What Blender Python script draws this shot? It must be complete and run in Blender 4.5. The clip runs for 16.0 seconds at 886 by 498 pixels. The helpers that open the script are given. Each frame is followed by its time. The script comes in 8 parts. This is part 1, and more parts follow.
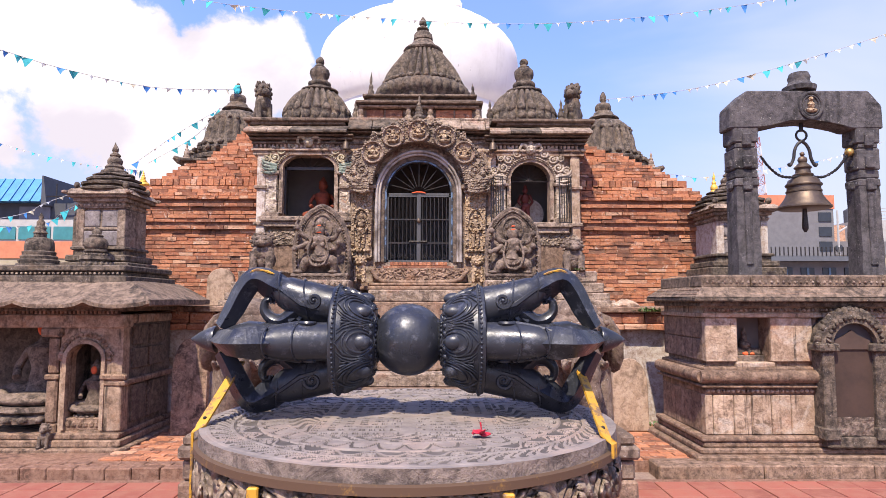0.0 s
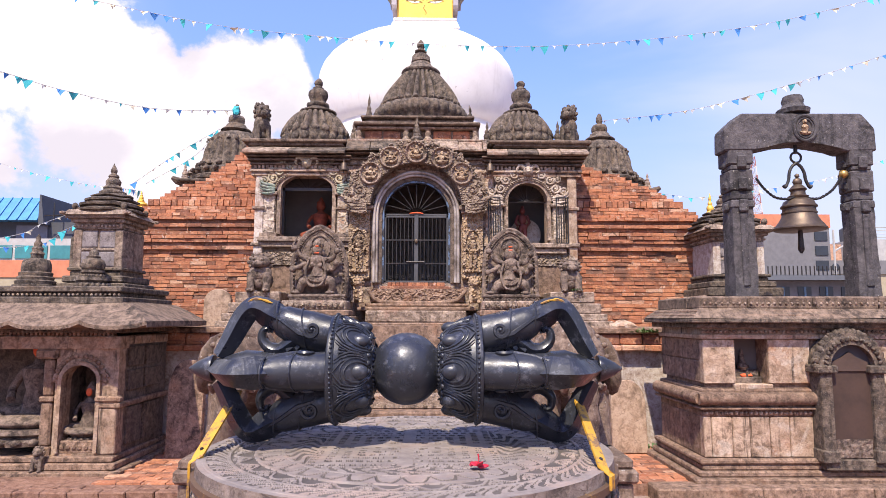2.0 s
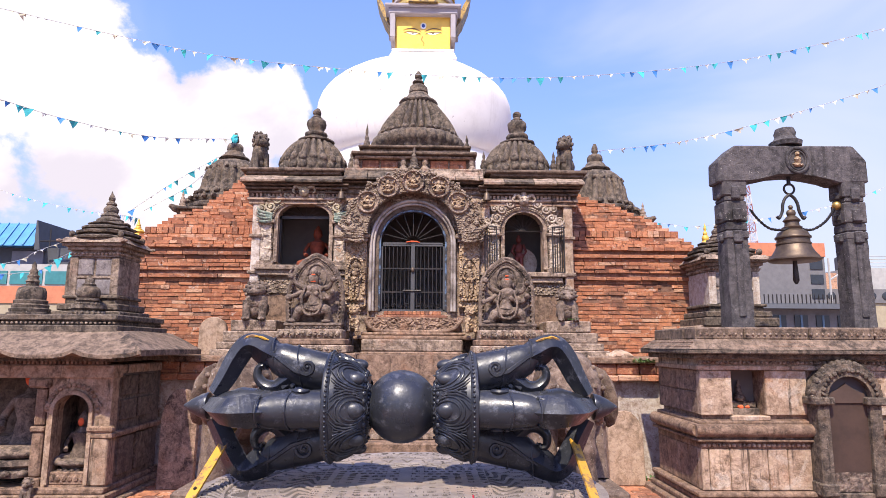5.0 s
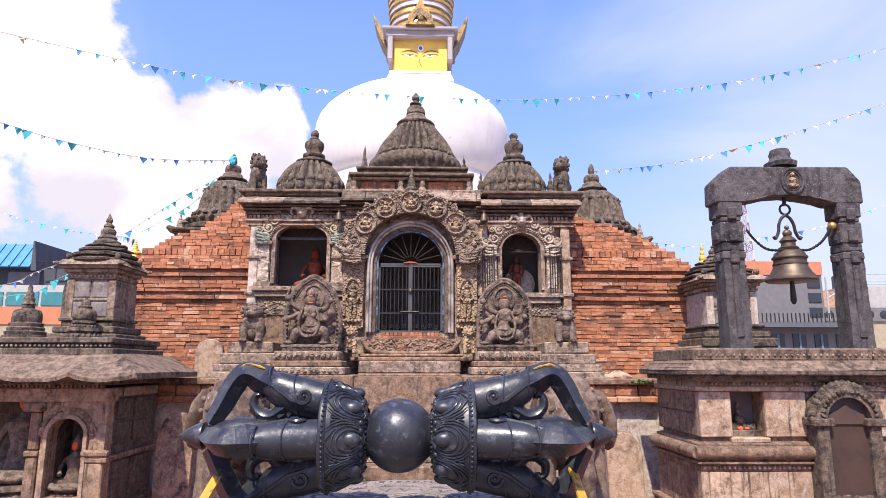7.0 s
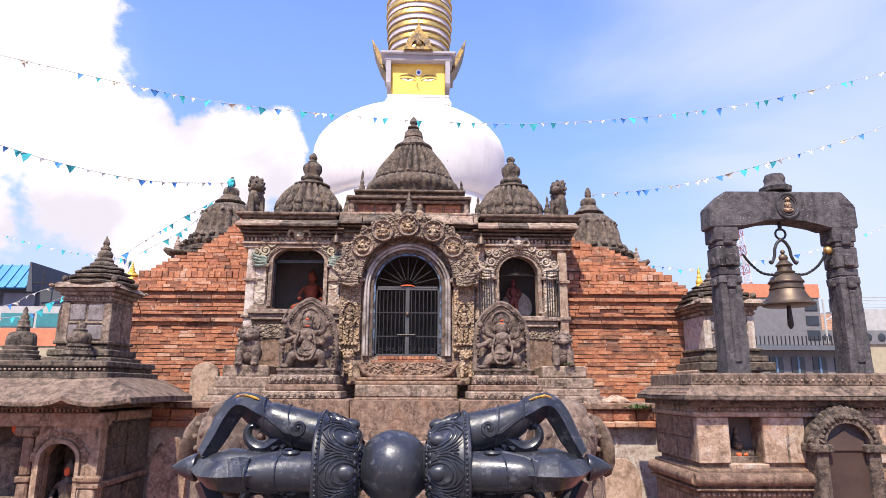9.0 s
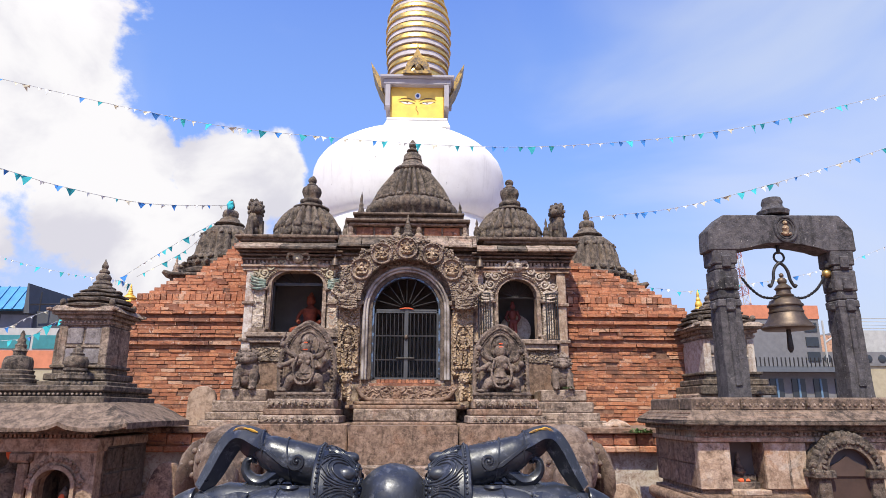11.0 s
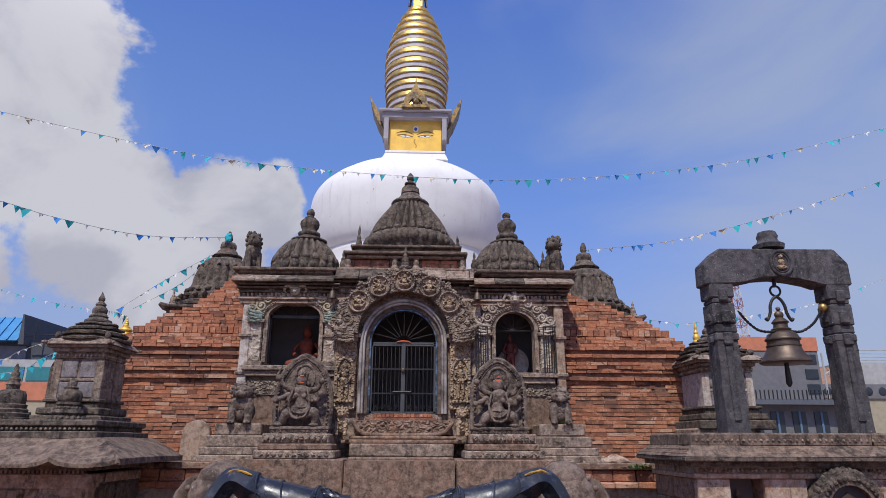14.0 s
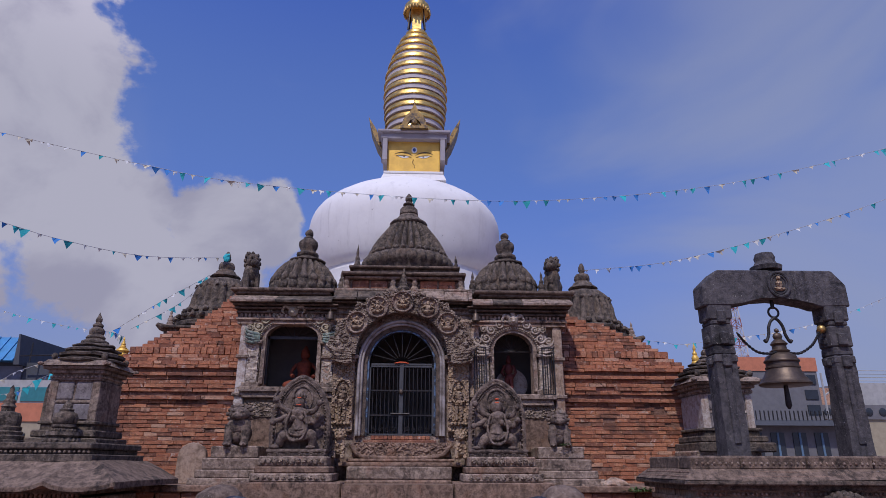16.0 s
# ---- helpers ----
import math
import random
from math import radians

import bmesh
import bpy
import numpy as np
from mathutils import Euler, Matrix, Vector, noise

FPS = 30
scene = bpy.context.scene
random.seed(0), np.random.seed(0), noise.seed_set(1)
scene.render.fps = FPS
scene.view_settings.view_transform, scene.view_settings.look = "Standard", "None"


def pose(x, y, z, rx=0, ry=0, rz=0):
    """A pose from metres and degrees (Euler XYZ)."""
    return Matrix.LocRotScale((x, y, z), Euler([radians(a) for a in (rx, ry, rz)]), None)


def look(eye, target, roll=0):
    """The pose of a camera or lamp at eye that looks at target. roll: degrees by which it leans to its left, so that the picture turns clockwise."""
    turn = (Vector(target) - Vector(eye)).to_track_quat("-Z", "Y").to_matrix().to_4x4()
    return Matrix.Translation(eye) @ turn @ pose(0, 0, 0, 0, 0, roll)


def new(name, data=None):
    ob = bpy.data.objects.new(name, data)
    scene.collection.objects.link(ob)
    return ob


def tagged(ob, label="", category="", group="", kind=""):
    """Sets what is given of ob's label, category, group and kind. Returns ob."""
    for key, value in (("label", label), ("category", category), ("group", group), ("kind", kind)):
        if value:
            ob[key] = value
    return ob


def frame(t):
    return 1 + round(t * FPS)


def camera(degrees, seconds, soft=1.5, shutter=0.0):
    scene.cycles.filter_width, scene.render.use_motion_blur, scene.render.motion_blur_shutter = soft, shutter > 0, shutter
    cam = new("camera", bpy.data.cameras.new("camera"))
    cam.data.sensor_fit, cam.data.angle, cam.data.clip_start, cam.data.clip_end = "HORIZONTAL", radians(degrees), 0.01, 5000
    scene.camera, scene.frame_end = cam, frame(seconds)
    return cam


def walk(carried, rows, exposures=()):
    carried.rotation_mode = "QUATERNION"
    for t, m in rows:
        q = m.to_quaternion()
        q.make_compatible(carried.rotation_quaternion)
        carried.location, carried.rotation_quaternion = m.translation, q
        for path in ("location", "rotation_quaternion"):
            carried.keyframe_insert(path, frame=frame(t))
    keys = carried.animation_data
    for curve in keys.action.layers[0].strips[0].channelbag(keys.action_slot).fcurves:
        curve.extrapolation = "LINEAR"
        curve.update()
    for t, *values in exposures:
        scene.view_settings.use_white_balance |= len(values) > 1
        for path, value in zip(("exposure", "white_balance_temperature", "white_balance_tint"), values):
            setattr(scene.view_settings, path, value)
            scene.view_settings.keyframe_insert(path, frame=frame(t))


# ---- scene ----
cam = camera(70.2, 16.0, soft=0.6)
PATH = [
    (0, (0.237, 0.008, 1.656), (0.262, 2.001, 1.819), 0.1),
    (0.5, (0.236, 0.005, 1.666), (0.264, 1.996, 1.843), 0.1),
    (1, (0.237, 0.001, 1.674), (0.266, 1.992, 1.864), 0.1),
    (1.5, (0.237, -0.003, 1.679), (0.268, 1.986, 1.886), 0.1),
    (2, (0.236, -0.006, 1.686), (0.269, 1.982, 1.907), 0.1),
    (2.5, (0.236, -0.014, 1.691), (0.271, 1.972, 1.926), 0.2),
    (3, (0.237, -0.017, 1.695), (0.272, 1.967, 1.944), 0.1),
    (3.5, (0.238, -0.021, 1.702), (0.275, 1.961, 1.965), 0.1),
    (4, (0.238, -0.022, 1.707), (0.277, 1.959, 1.983), 0.2),
    (6.5, (0.237, -0.034, 1.734), (0.285, 1.935, 2.083), 0.2),
    (7, (0.239, -0.033, 1.74), (0.289, 1.933, 2.104), 0.1),
    (7.5, (0.24, -0.034, 1.744), (0.292, 1.929, 2.126), 0.2),
    (8, (0.24, -0.036, 1.751), (0.295, 1.924, 2.147), 0.2),
    (8.5, (0.243, -0.038, 1.759), (0.299, 1.918, 2.173), 0.2),
    (9, (0.245, -0.045, 1.765), (0.302, 1.907, 2.195), 0.2),
    (11.5, (0.238, -0.063, 1.797), (0.3, 1.87, 2.307), 0.2),
    (12, (0.235, -0.072, 1.793), (0.298, 1.857, 2.319), 0.3),
    (12.5, (0.24, -0.073, 1.805), (0.304, 1.851, 2.346), 0.2),
    (13, (0.241, -0.069, 1.811), (0.306, 1.851, 2.367), 0.3),
    (13.5, (0.244, -0.071, 1.815), (0.31, 1.844, 2.388), 0.2),
    (14, (0.248, -0.084, 1.82), (0.314, 1.827, 2.407), 0.2),
    (14.5, (0.248, -0.085, 1.825), (0.315, 1.821, 2.428), 0.2),
    (15, (0.238, -0.092, 1.827), (0.308, 1.809, 2.444), 0.3),
    (15.5, (0.248, -0.091, 1.838), (0.318, 1.806, 2.469), 0.2),
    (16, (0.244, -0.102, 1.839), (0.315, 1.79, 2.484), 0.2),
]
walk(cam, [(t, look(eye, target, roll)) for t, eye, target, roll in PATH],
     exposures=[(0.0, 0.66, 7050, 10), (9.0, 0.66, 6900, 7), (11.5, 0.27, 6700, 1), (13.0, -0.09, 6380, 1), (14.5, -0.48, 6150, 8), (16.0, -0.82, 5880, 15)])

# ---- light ----
SUN_TO = Vector((-0.16, -0.56, 0.86)).normalized()
sun_el = math.asin(SUN_TO.z)
sun_az = math.atan2(SUN_TO.x, SUN_TO.y)
sun = new("sun", bpy.data.lights.new("sun", "SUN"))
sun.data.energy, sun.data.angle, sun.data.color = 4.65, radians(0.8), (1.0, 0.91, 0.77)
sun.matrix_world = look(SUN_TO * 60, (0, 0, 0))


class Tree:
    """Short hand for building node trees."""

    def __init__(self, tree):
        self.t = tree

    def n(self, kind, **kw):
        node = self.t.nodes.new(kind)
        for k, v in kw.items():
            if k in node.inputs:
                node.inputs[k].default_value = v
        return node

    def link(self, a, b):
        self.t.links.new(a, b)

    def put(self, socket, v):
        if hasattr(v, "is_output"):
            self.link(v, socket)
        else:
            socket.default_value = v

    def math(self, op, a, b=0.0, clamp=False):
        m = self.n("ShaderNodeMath")
        m.operation, m.use_clamp = op, clamp
        self.put(m.inputs[0], a)
        self.put(m.inputs[1], b)
        return m.outputs[0]

    def mix(self, f, a, b, mode="MIX"):
        m = self.n("ShaderNodeMix")
        m.data_type, m.blend_type = "RGBA", mode
        self.put(m.inputs[0], f)
        self.put(m.inputs[6], a if hasattr(a, "is_output") else (*a, 1))
        self.put(m.inputs[7], b if hasattr(b, "is_output") else (*b, 1))
        return m.outputs[2]

    def noise(self, vec, scale, detail=5.0, rough=0.6, dist=0.0):
        m = self.n("ShaderNodeTexNoise", Scale=scale, Detail=detail, Roughness=rough, Distortion=dist)
        if vec is not None:
            self.link(vec, m.inputs["Vector"])
        return m.outputs["Fac"]

    def ramp(self, f, lo, hi, a=0.0, b=1.0):
        m = self.n("ShaderNodeMapRange")
        m.interpolation_type = "SMOOTHSTEP"
        self.put(m.inputs[0], f)
        m.inputs[1].default_value, m.inputs[2].default_value = lo, hi
        m.inputs[3].default_value, m.inputs[4].default_value = a, b
        return m.outputs[0]


world = bpy.data.worlds.new("sky")
scene.world = world
world.use_nodes = True
world.node_tree.nodes.clear()
W = Tree(world.node_tree)
sky = W.n("ShaderNodeTexSky")
sky.sky_type, sky.sun_disc = "NISHITA", False
sky.sun_elevation, sky.sun_rotation = sun_el, sun_az
sky.air_density, sky.dust_density, sky.ozone_density = 1.2, 1.2, 2.0
co = W.n("ShaderNodeTexCoord")
sep = W.n("ShaderNodeSeparateXYZ")
W.link(co.outputs["Generated"], sep.inputs[0])
dx, dy, dz = sep.outputs
rho = W.math("SQRT", W.math("ADD", W.math("MULTIPLY", dx, dx), W.math("MULTIPLY", dy, dy)))
az = W.math("ARCTAN2", dx, dy)
el = W.math("DIVIDE", dz, W.math("MAXIMUM", rho, 0.02))
flat = W.n("ShaderNodeCombineXYZ")
W.link(az, flat.inputs[0])
W.link(el, flat.inputs[1])
puff = W.noise(flat.outputs[0], 8.0, 9.0, 0.6, 0.1)
# cumulus: a tall bank to the west of the stupa, a lower heap beside it and broken banks all round
heaps = [(-0.66, 0.50, 0.20, 0.34), (-0.60, 0.80, 0.12, 0.16), (-0.315, 0.35, 0.11, 0.10), (-0.255, 0.36, 0.06, 0.09), (-0.43, 0.37, 0.05, 0.06),
         (-0.40, 0.25, 0.20, 0.11), (-0.48, 0.32, 0.12, 0.13), (-0.92, 0.55, 0.22, 0.35), (-1.5, 0.4, 0.3, 0.2), (1.5, 0.42, 0.3, 0.2), (2.4, 0.5, 0.4, 0.25),
         (-2.5, 0.55, 0.35, 0.25), (3.0, 0.35, 0.3, 0.15)]
total = None
for ca, ce, ra, re in heaps:
    a2 = W.math("POWER", W.math("ABSOLUTE", W.math("DIVIDE", W.math("SUBTRACT", az, ca), ra)), 2)
    e2 = W.math("POWER", W.math("ABSOLUTE", W.math("DIVIDE", W.math("SUBTRACT", el, ce), re)), 2)
    h = W.math("SUBTRACT", 1.0, W.math("ADD", a2, e2))
    total = h if total is None else W.math("MAXIMUM", total, h)
heap = W.math("ADD", total, W.math("MULTIPLY", W.math("SUBTRACT", puff, 0.5), 3.0))
cumulus = W.ramp(heap, -0.05, 0.35)
wisp_map = W.n("ShaderNodeMapping")
wisp_map.inputs["Scale"].default_value = (1.3, 2.0, 1)
wisp_map.inputs["Rotation"].default_value = (0, 0, 0.35)
W.link(flat.outputs[0], wisp_map.inputs[0])
veil = W.noise(wisp_map.outputs[0], 1.1, 5.0, 0.5, 0.8)
side = W.ramp(W.math("ABSOLUTE", W.math("SUBTRACT", az, 0.75)), 0.62, 0.1, 0.0, 0.30)
wisp = W.math("MULTIPLY", W.ramp(W.math("ADD", veil, side), 0.52, 0.84), 0.62)
haze = W.ramp(el, 0.45, 0.0, 0.0, 0.72)
glow = W.noise(flat.outputs[0], 9.0, 4.0, 0.6)
shade = W.ramp(W.math("ADD", W.noise(flat.outputs[0], 5.0, 6.0, 0.55, 0.3), W.math("MULTIPLY", el, 0.25)), 0.44, 0.66)
low_white = W.mix(shade, (6.9, 6.6, 7.9), (9.3, 8.9, 9.8))
high_white = W.mix(shade, (9.6, 8.8, 10.8), (14.8, 13.4, 14.8))
white = W.mix(W.ramp(el, 0.50, 0.95), low_white, high_white)
blue = W.mix(1.0, sky.outputs[0], (1.12, 1.42, 3.05), "MULTIPLY")
blue = W.mix(W.ramp(el, 0.45, 1.0, 0.34, 0.06), blue, (3.9, 5.7, 7.3))
base = W.mix(haze, blue, (5.5, 5.8, 7.3))
base = W.mix(wisp, base, (6.8, 7.2, 8.9))
base = W.mix(cumulus, base, white)
bg = W.n("ShaderNodeBackground", Strength=0.082)
W.link(base, bg.inputs[0])
out = W.n("ShaderNodeOutputWorld")
W.link(bg.outputs[0], out.inputs[0])

# ---- materials ----
def surface(name, build, rough=0.85, metal=0.0, bump=0.3, bump_dist=0.01):
    """build(T, pos) returns colour, height and (or None) roughness sockets."""
    m = bpy.data.materials.new(name)
    m.use_nodes = True
    m.node_tree.nodes.clear()
    T = Tree(m.node_tree)
    pos = T.n("ShaderNodeNewGeometry").outputs["Position"]
    col, height, rg = build(T, pos)
    b = T.n("ShaderNodeBsdfPrincipled", Roughness=rough, Metallic=metal)
    T.put(b.inputs["Base Color"], col if hasattr(col, "is_output") else (*col, 1))
    if rg is not None:
        T.put(b.inputs["Roughness"], rg)
    if height is not None and bump:
        bp_ = T.n("ShaderNodeBump", Strength=bump, Distance=bump_dist)
        T.link(height, bp_.inputs["Height"])
        T.link(bp_.outputs[0], b.inputs["Normal"])
    o = T.n("ShaderNodeOutputMaterial")
    T.link(b.outputs[0], o.inputs[0])
    return m


def stone(name, base, dark, light, stain=0.5, lichen=0.0, grain=60.0, bump=0.5, carve=0.0, streak=0.0, tint=None, lime=0.0, chip=0.62):
    """Weathered stone: broad stains, fine grain, runs of dirt, spots of lichen, and, if carve, carved relief with
    darkened hollows.
    """

    def build(T, p):
        big = T.noise(p, 2.3, 6, 0.65)
        mid = T.noise(p, 11.0, 6, 0.7, 0.4)
        fine = T.noise(p, grain, 4, 0.7)
        rnd = T.n("ShaderNodeObjectInfo").outputs["Random"]
        isl = T.n("ShaderNodeNewGeometry").outputs["Random Per Island"]
        c = T.mix(T.ramp(mid, 0.35, 0.68), base, light)
        c = T.mix(T.math("MULTIPLY", T.ramp(T.math("ADD", T.math("MULTIPLY", big, 0.6), T.math("MULTIPLY", mid, 0.4)), 0.62 - 0.28 * stain, 0.40 - 0.1 * stain), 0.9), c, dark)
        if tint:
            c = T.mix(T.math("MULTIPLY", T.ramp(T.noise(p, 4.1, 5, 0.6), 0.52, 0.72), 0.6), c, tint)
        if streak:
            mp = T.n("ShaderNodeMapping")
            mp.inputs["Scale"].default_value = (9, 9, 0.7)
            T.link(p, mp.inputs[0])
            runs = T.noise(mp.outputs[0], 1.3, 5, 0.65)
            c = T.mix(T.math("MULTIPLY", T.ramp(runs, 0.54, 0.68), streak), c, dark)
        if lime:
            c = T.mix(T.ramp(T.noise(p, 3.3, 8, 0.72, 0.5), 0.53, 0.60, 0.0, lime), c, (0.66, 0.59, 0.52))
        pits = T.noise(p, grain * 0.45, 6, 0.75, 0.8)
        c = T.mix(T.ramp(pits, 0.545, 0.60, 0.0, 0.72 * chip), c, dark)
        c = T.mix(T.ramp(pits, 0.44, 0.36, 0.0, 0.45), c, light)
        c = T.mix(T.ramp(fine, 0.45, 0.75, 0.0, 0.4), c, dark)
        chips = T.noise(p, 19.0, 7, 0.8, 0.3)
        c = T.mix(T.ramp(chips, 0.555, 0.61, 0.0, 0.75 * chip), c, light)
        c = T.mix(T.ramp(chips, 0.44, 0.39, 0.0, 0.7 * chip), c, dark)
        soot = T.noise(p, 5.5, 8, 0.75, 0.6)
        c = T.mix(T.ramp(soot, 0.54, 0.62, 0.0, (0.55 * stain + 0.2) * (0.4 + 0.6 * chip)), c, dark)
        c = T.mix(T.math("MULTIPLY", T.math("ADD", rnd, isl), 0.16), c, dark)
        h = T.math("ADD", T.math("ADD", T.math("MULTIPLY", mid, 0.7), T.math("MULTIPLY", fine, 0.2)), T.math("MULTIPLY", pits, -0.35))
        if carve:
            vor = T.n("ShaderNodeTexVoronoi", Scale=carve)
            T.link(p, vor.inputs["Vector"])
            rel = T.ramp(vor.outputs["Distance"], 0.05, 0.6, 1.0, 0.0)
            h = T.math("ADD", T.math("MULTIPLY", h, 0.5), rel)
            # shade of the relief put in the colour: darker as the carving sinks
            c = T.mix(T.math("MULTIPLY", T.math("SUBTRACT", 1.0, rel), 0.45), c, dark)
        if lichen:
            sp = T.noise(p, 34.0, 5, 0.7, 0.5)
            c = T.mix(T.math("MULTIPLY", T.ramp(sp, 0.69 - 0.12 * lichen, 0.74 - 0.12 * lichen), min(1.0, lichen + 0.2)), c, (0.50, 0.47, 0.43))
        return c, h, None

    return surface(name, build, 0.9, 0.0, min(1.0, bump * 1.3), 0.03)


DARK = stone("black_weathered_stone", (0.050, 0.037, 0.030), (0.006, 0.0045, 0.004), (0.25, 0.19, 0.145), 0.6, 0.42, 60, 1.0, 0.0, 0.6, (0.20, 0.125, 0.075))
GREY = stone("grey_carved_stone", (0.185, 0.128, 0.096), (0.022, 0.015, 0.012), (0.54, 0.41, 0.32), 0.55, 0.25, 60, 0.8, 0.0, 0.5, (0.36, 0.18, 0.12))
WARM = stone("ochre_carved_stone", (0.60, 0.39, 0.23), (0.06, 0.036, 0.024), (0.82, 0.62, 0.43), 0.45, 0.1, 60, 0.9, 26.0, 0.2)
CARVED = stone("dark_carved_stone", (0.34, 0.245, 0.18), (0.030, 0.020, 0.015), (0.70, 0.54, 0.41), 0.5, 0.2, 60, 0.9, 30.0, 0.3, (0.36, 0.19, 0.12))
PALE = stone("pale_pinkish_stone", (0.34, 0.225, 0.155), (0.042, 0.027, 0.020), (0.62, 0.46, 0.345), 0.5, 0.1, 45, 0.6, 0.0, 0.95, (0.42, 0.20, 0.11), 0.42, 0.3)
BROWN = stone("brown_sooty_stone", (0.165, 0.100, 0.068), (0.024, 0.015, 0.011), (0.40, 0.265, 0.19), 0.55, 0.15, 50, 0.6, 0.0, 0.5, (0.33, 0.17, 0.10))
STATUE = stone("grey_brown_idol_stone", (0.115, 0.083, 0.066), (0.018, 0.012, 0.010), (0.30, 0.22, 0.175), 0.4, 0.0, 50, 0.8)
BELLSTONE = stone("slate_grey_pillar_stone", (0.058, 0.052, 0.058), (0.012, 0.011, 0.012), (0.14, 0.125, 0.13), 0.45, 0.45, 50, 0.6, 0.0, 0.6, None, 0.0, 0.2)
PLASTER = stone("old_lime_plaster", (0.527, 0.442, 0.383), (0.170, 0.102, 0.072), (0.646, 0.595, 0.552), 0.4, 0.0, 30, 0.5, 0.0, 0.4, (0.47, 0.25, 0.17))
DUN = stone("dun_streaked_stone", (0.26, 0.165, 0.112), (0.028, 0.018, 0.013), (0.54, 0.385, 0.28), 0.55, 0.05, 45, 0.6, 0.0, 1.0, (0.40, 0.20, 0.11), 0.15, 0.35)
ELEPH = stone("rosy_elephant_stone", (0.135, 0.088, 0.065), (0.045, 0.030, 0.023), (0.26, 0.19, 0.145), 0.4, 0.5, 50, 0.5, 0.0, 0.4)


ROOF = stone("mossy_brown_roof_stone", (0.105, 0.070, 0.050), (0.014, 0.010, 0.008), (0.30, 0.21, 0.155), 0.5, 0.3, 60, 0.7)
SLATE = stone("purple_grey_slab", (0.20, 0.17, 0.175), (0.05, 0.04, 0.04), (0.33, 0.29, 0.29), 0.4, 0.2, 50, 0.4, 0.0, 0.3)
# stained stone toned down, the shade of unlit faces and recesses in its colour
SHADED = stone("shaded_stained_stone", (0.075, 0.054, 0.043), (0.014, 0.010, 0.009), (0.21, 0.155, 0.12), 0.6, 0.1)


def brick_build(T, p):
    """Old red brick: each its own red, lime bloom, soot, moss-black runs and worn pale faces."""
    rnd = T.n("ShaderNodeObjectInfo").outputs["Random"]
    isl = T.n("ShaderNodeNewGeometry").outputs["Random Per Island"]
    k = T.math("FRACT", T.math("ADD", rnd, isl))
    c = T.mix(k, (0.31, 0.105, 0.054), (0.50, 0.205, 0.105))
    k2 = T.math("FRACT", T.math("MULTIPLY", k, 7.3))
    c = T.mix(T.ramp(k2, 0.74, 0.88, 0.0, 0.75), c, (0.15, 0.062, 0.040))
    c = T.mix(T.ramp(k2, 0.10, 0.04, 0.0, 0.7), c, (0.56, 0.36, 0.25))
    mid = T.noise(p, 14, 6, 0.7)
    c = T.mix(T.ramp(mid, 0.5, 0.68, 0.0, 0.6), c, (0.55, 0.29, 0.17))
    mp = T.n("ShaderNodeMapping")
    mp.inputs["Scale"].default_value = (5, 5, 26)
    T.link(p, mp.inputs[0])
    rows_ = T.noise(mp.outputs[0], 1.0, 6, 0.7, 0.3)
    c = T.mix(T.ramp(rows_, 0.54, 0.64, 0.0, 0.65), c, (0.11, 0.052, 0.036))
    c = T.mix(T.ramp(rows_, 0.40, 0.33, 0.0, 0.5), c, (0.58, 0.33, 0.21))
    c = T.mix(T.ramp(T.noise(p, 34, 6, 0.8, 0.6), 0.52, 0.62, 0.0, 0.65), c, (0.12, 0.055, 0.038))
    big = T.noise(p, 1.5, 6, 0.7)
    c = T.mix(T.ramp(big, 0.57, 0.70, 0.0, 0.75), c, (0.095, 0.052, 0.038))
    c = T.mix(T.ramp(T.noise(p, 8.0, 7, 0.78, 0.5), 0.585, 0.635, 0.0, 0.7), c, (0.56, 0.44, 0.36))
    c = T.mix(T.ramp(T.noise(p, 6.0, 7, 0.78, 0.8), 0.585, 0.64, 0.0, 0.8), c, (0.060, 0.034, 0.027))
    return c, T.math("ADD", T.noise(p, 45, 5, 0.75), T.math("MULTIPLY", mid, 0.8)), None


BRICK = surface("old_red_brick", brick_build, 0.9, 0, 0.8, 0.014)
MORTAR = stone("mud_mortar", (0.20, 0.095, 0.06), (0.06, 0.03, 0.022), (0.36, 0.21, 0.15), 0.5)
TILE = surface("red_paving_tile", lambda T, p: (T.mix(T.ramp(T.noise(p, 6, 6, 0.7), 0.3, 0.75), T.mix(T.math("FRACT", T.math("ADD", T.n("ShaderNodeObjectInfo").outputs["Random"], T.n("ShaderNodeNewGeometry").outputs["Random Per Island"])), (0.20, 0.058, 0.042), (0.34, 0.10, 0.070)), (0.30, 0.125, 0.085)), T.noise(p, 70, 4, 0.6), None), 0.75, 0, 0.2)


def lime_build(T, p):
    """Limewash with broad grey patches, rain runs and a few dark specks."""
    c = T.mix(T.ramp(T.noise(p, 1.1, 7, 0.7), 0.42, 0.75, 0.0, 0.6), (0.79, 0.765, 0.75), (0.63, 0.60, 0.585))
    mp = T.n("ShaderNodeMapping")
    mp.inputs["Scale"].default_value = (3.5, 3.5, 0.25)
    T.link(p, mp.inputs[0])
    c = T.mix(T.ramp(T.noise(mp.outputs[0], 1.4, 6, 0.65), 0.56, 0.74, 0.0, 0.45), c, (0.50, 0.47, 0.46))
    c = T.mix(T.ramp(T.noise(p, 5.5, 3, 0.8), 0.69, 0.73, 0.0, 0.7), c, (0.26, 0.23, 0.22))
    return c, T.noise(p, 6, 5, 0.6), None


WHITE = surface("limewashed_dome", lime_build, 0.85, 0, 0.2, 0.02)


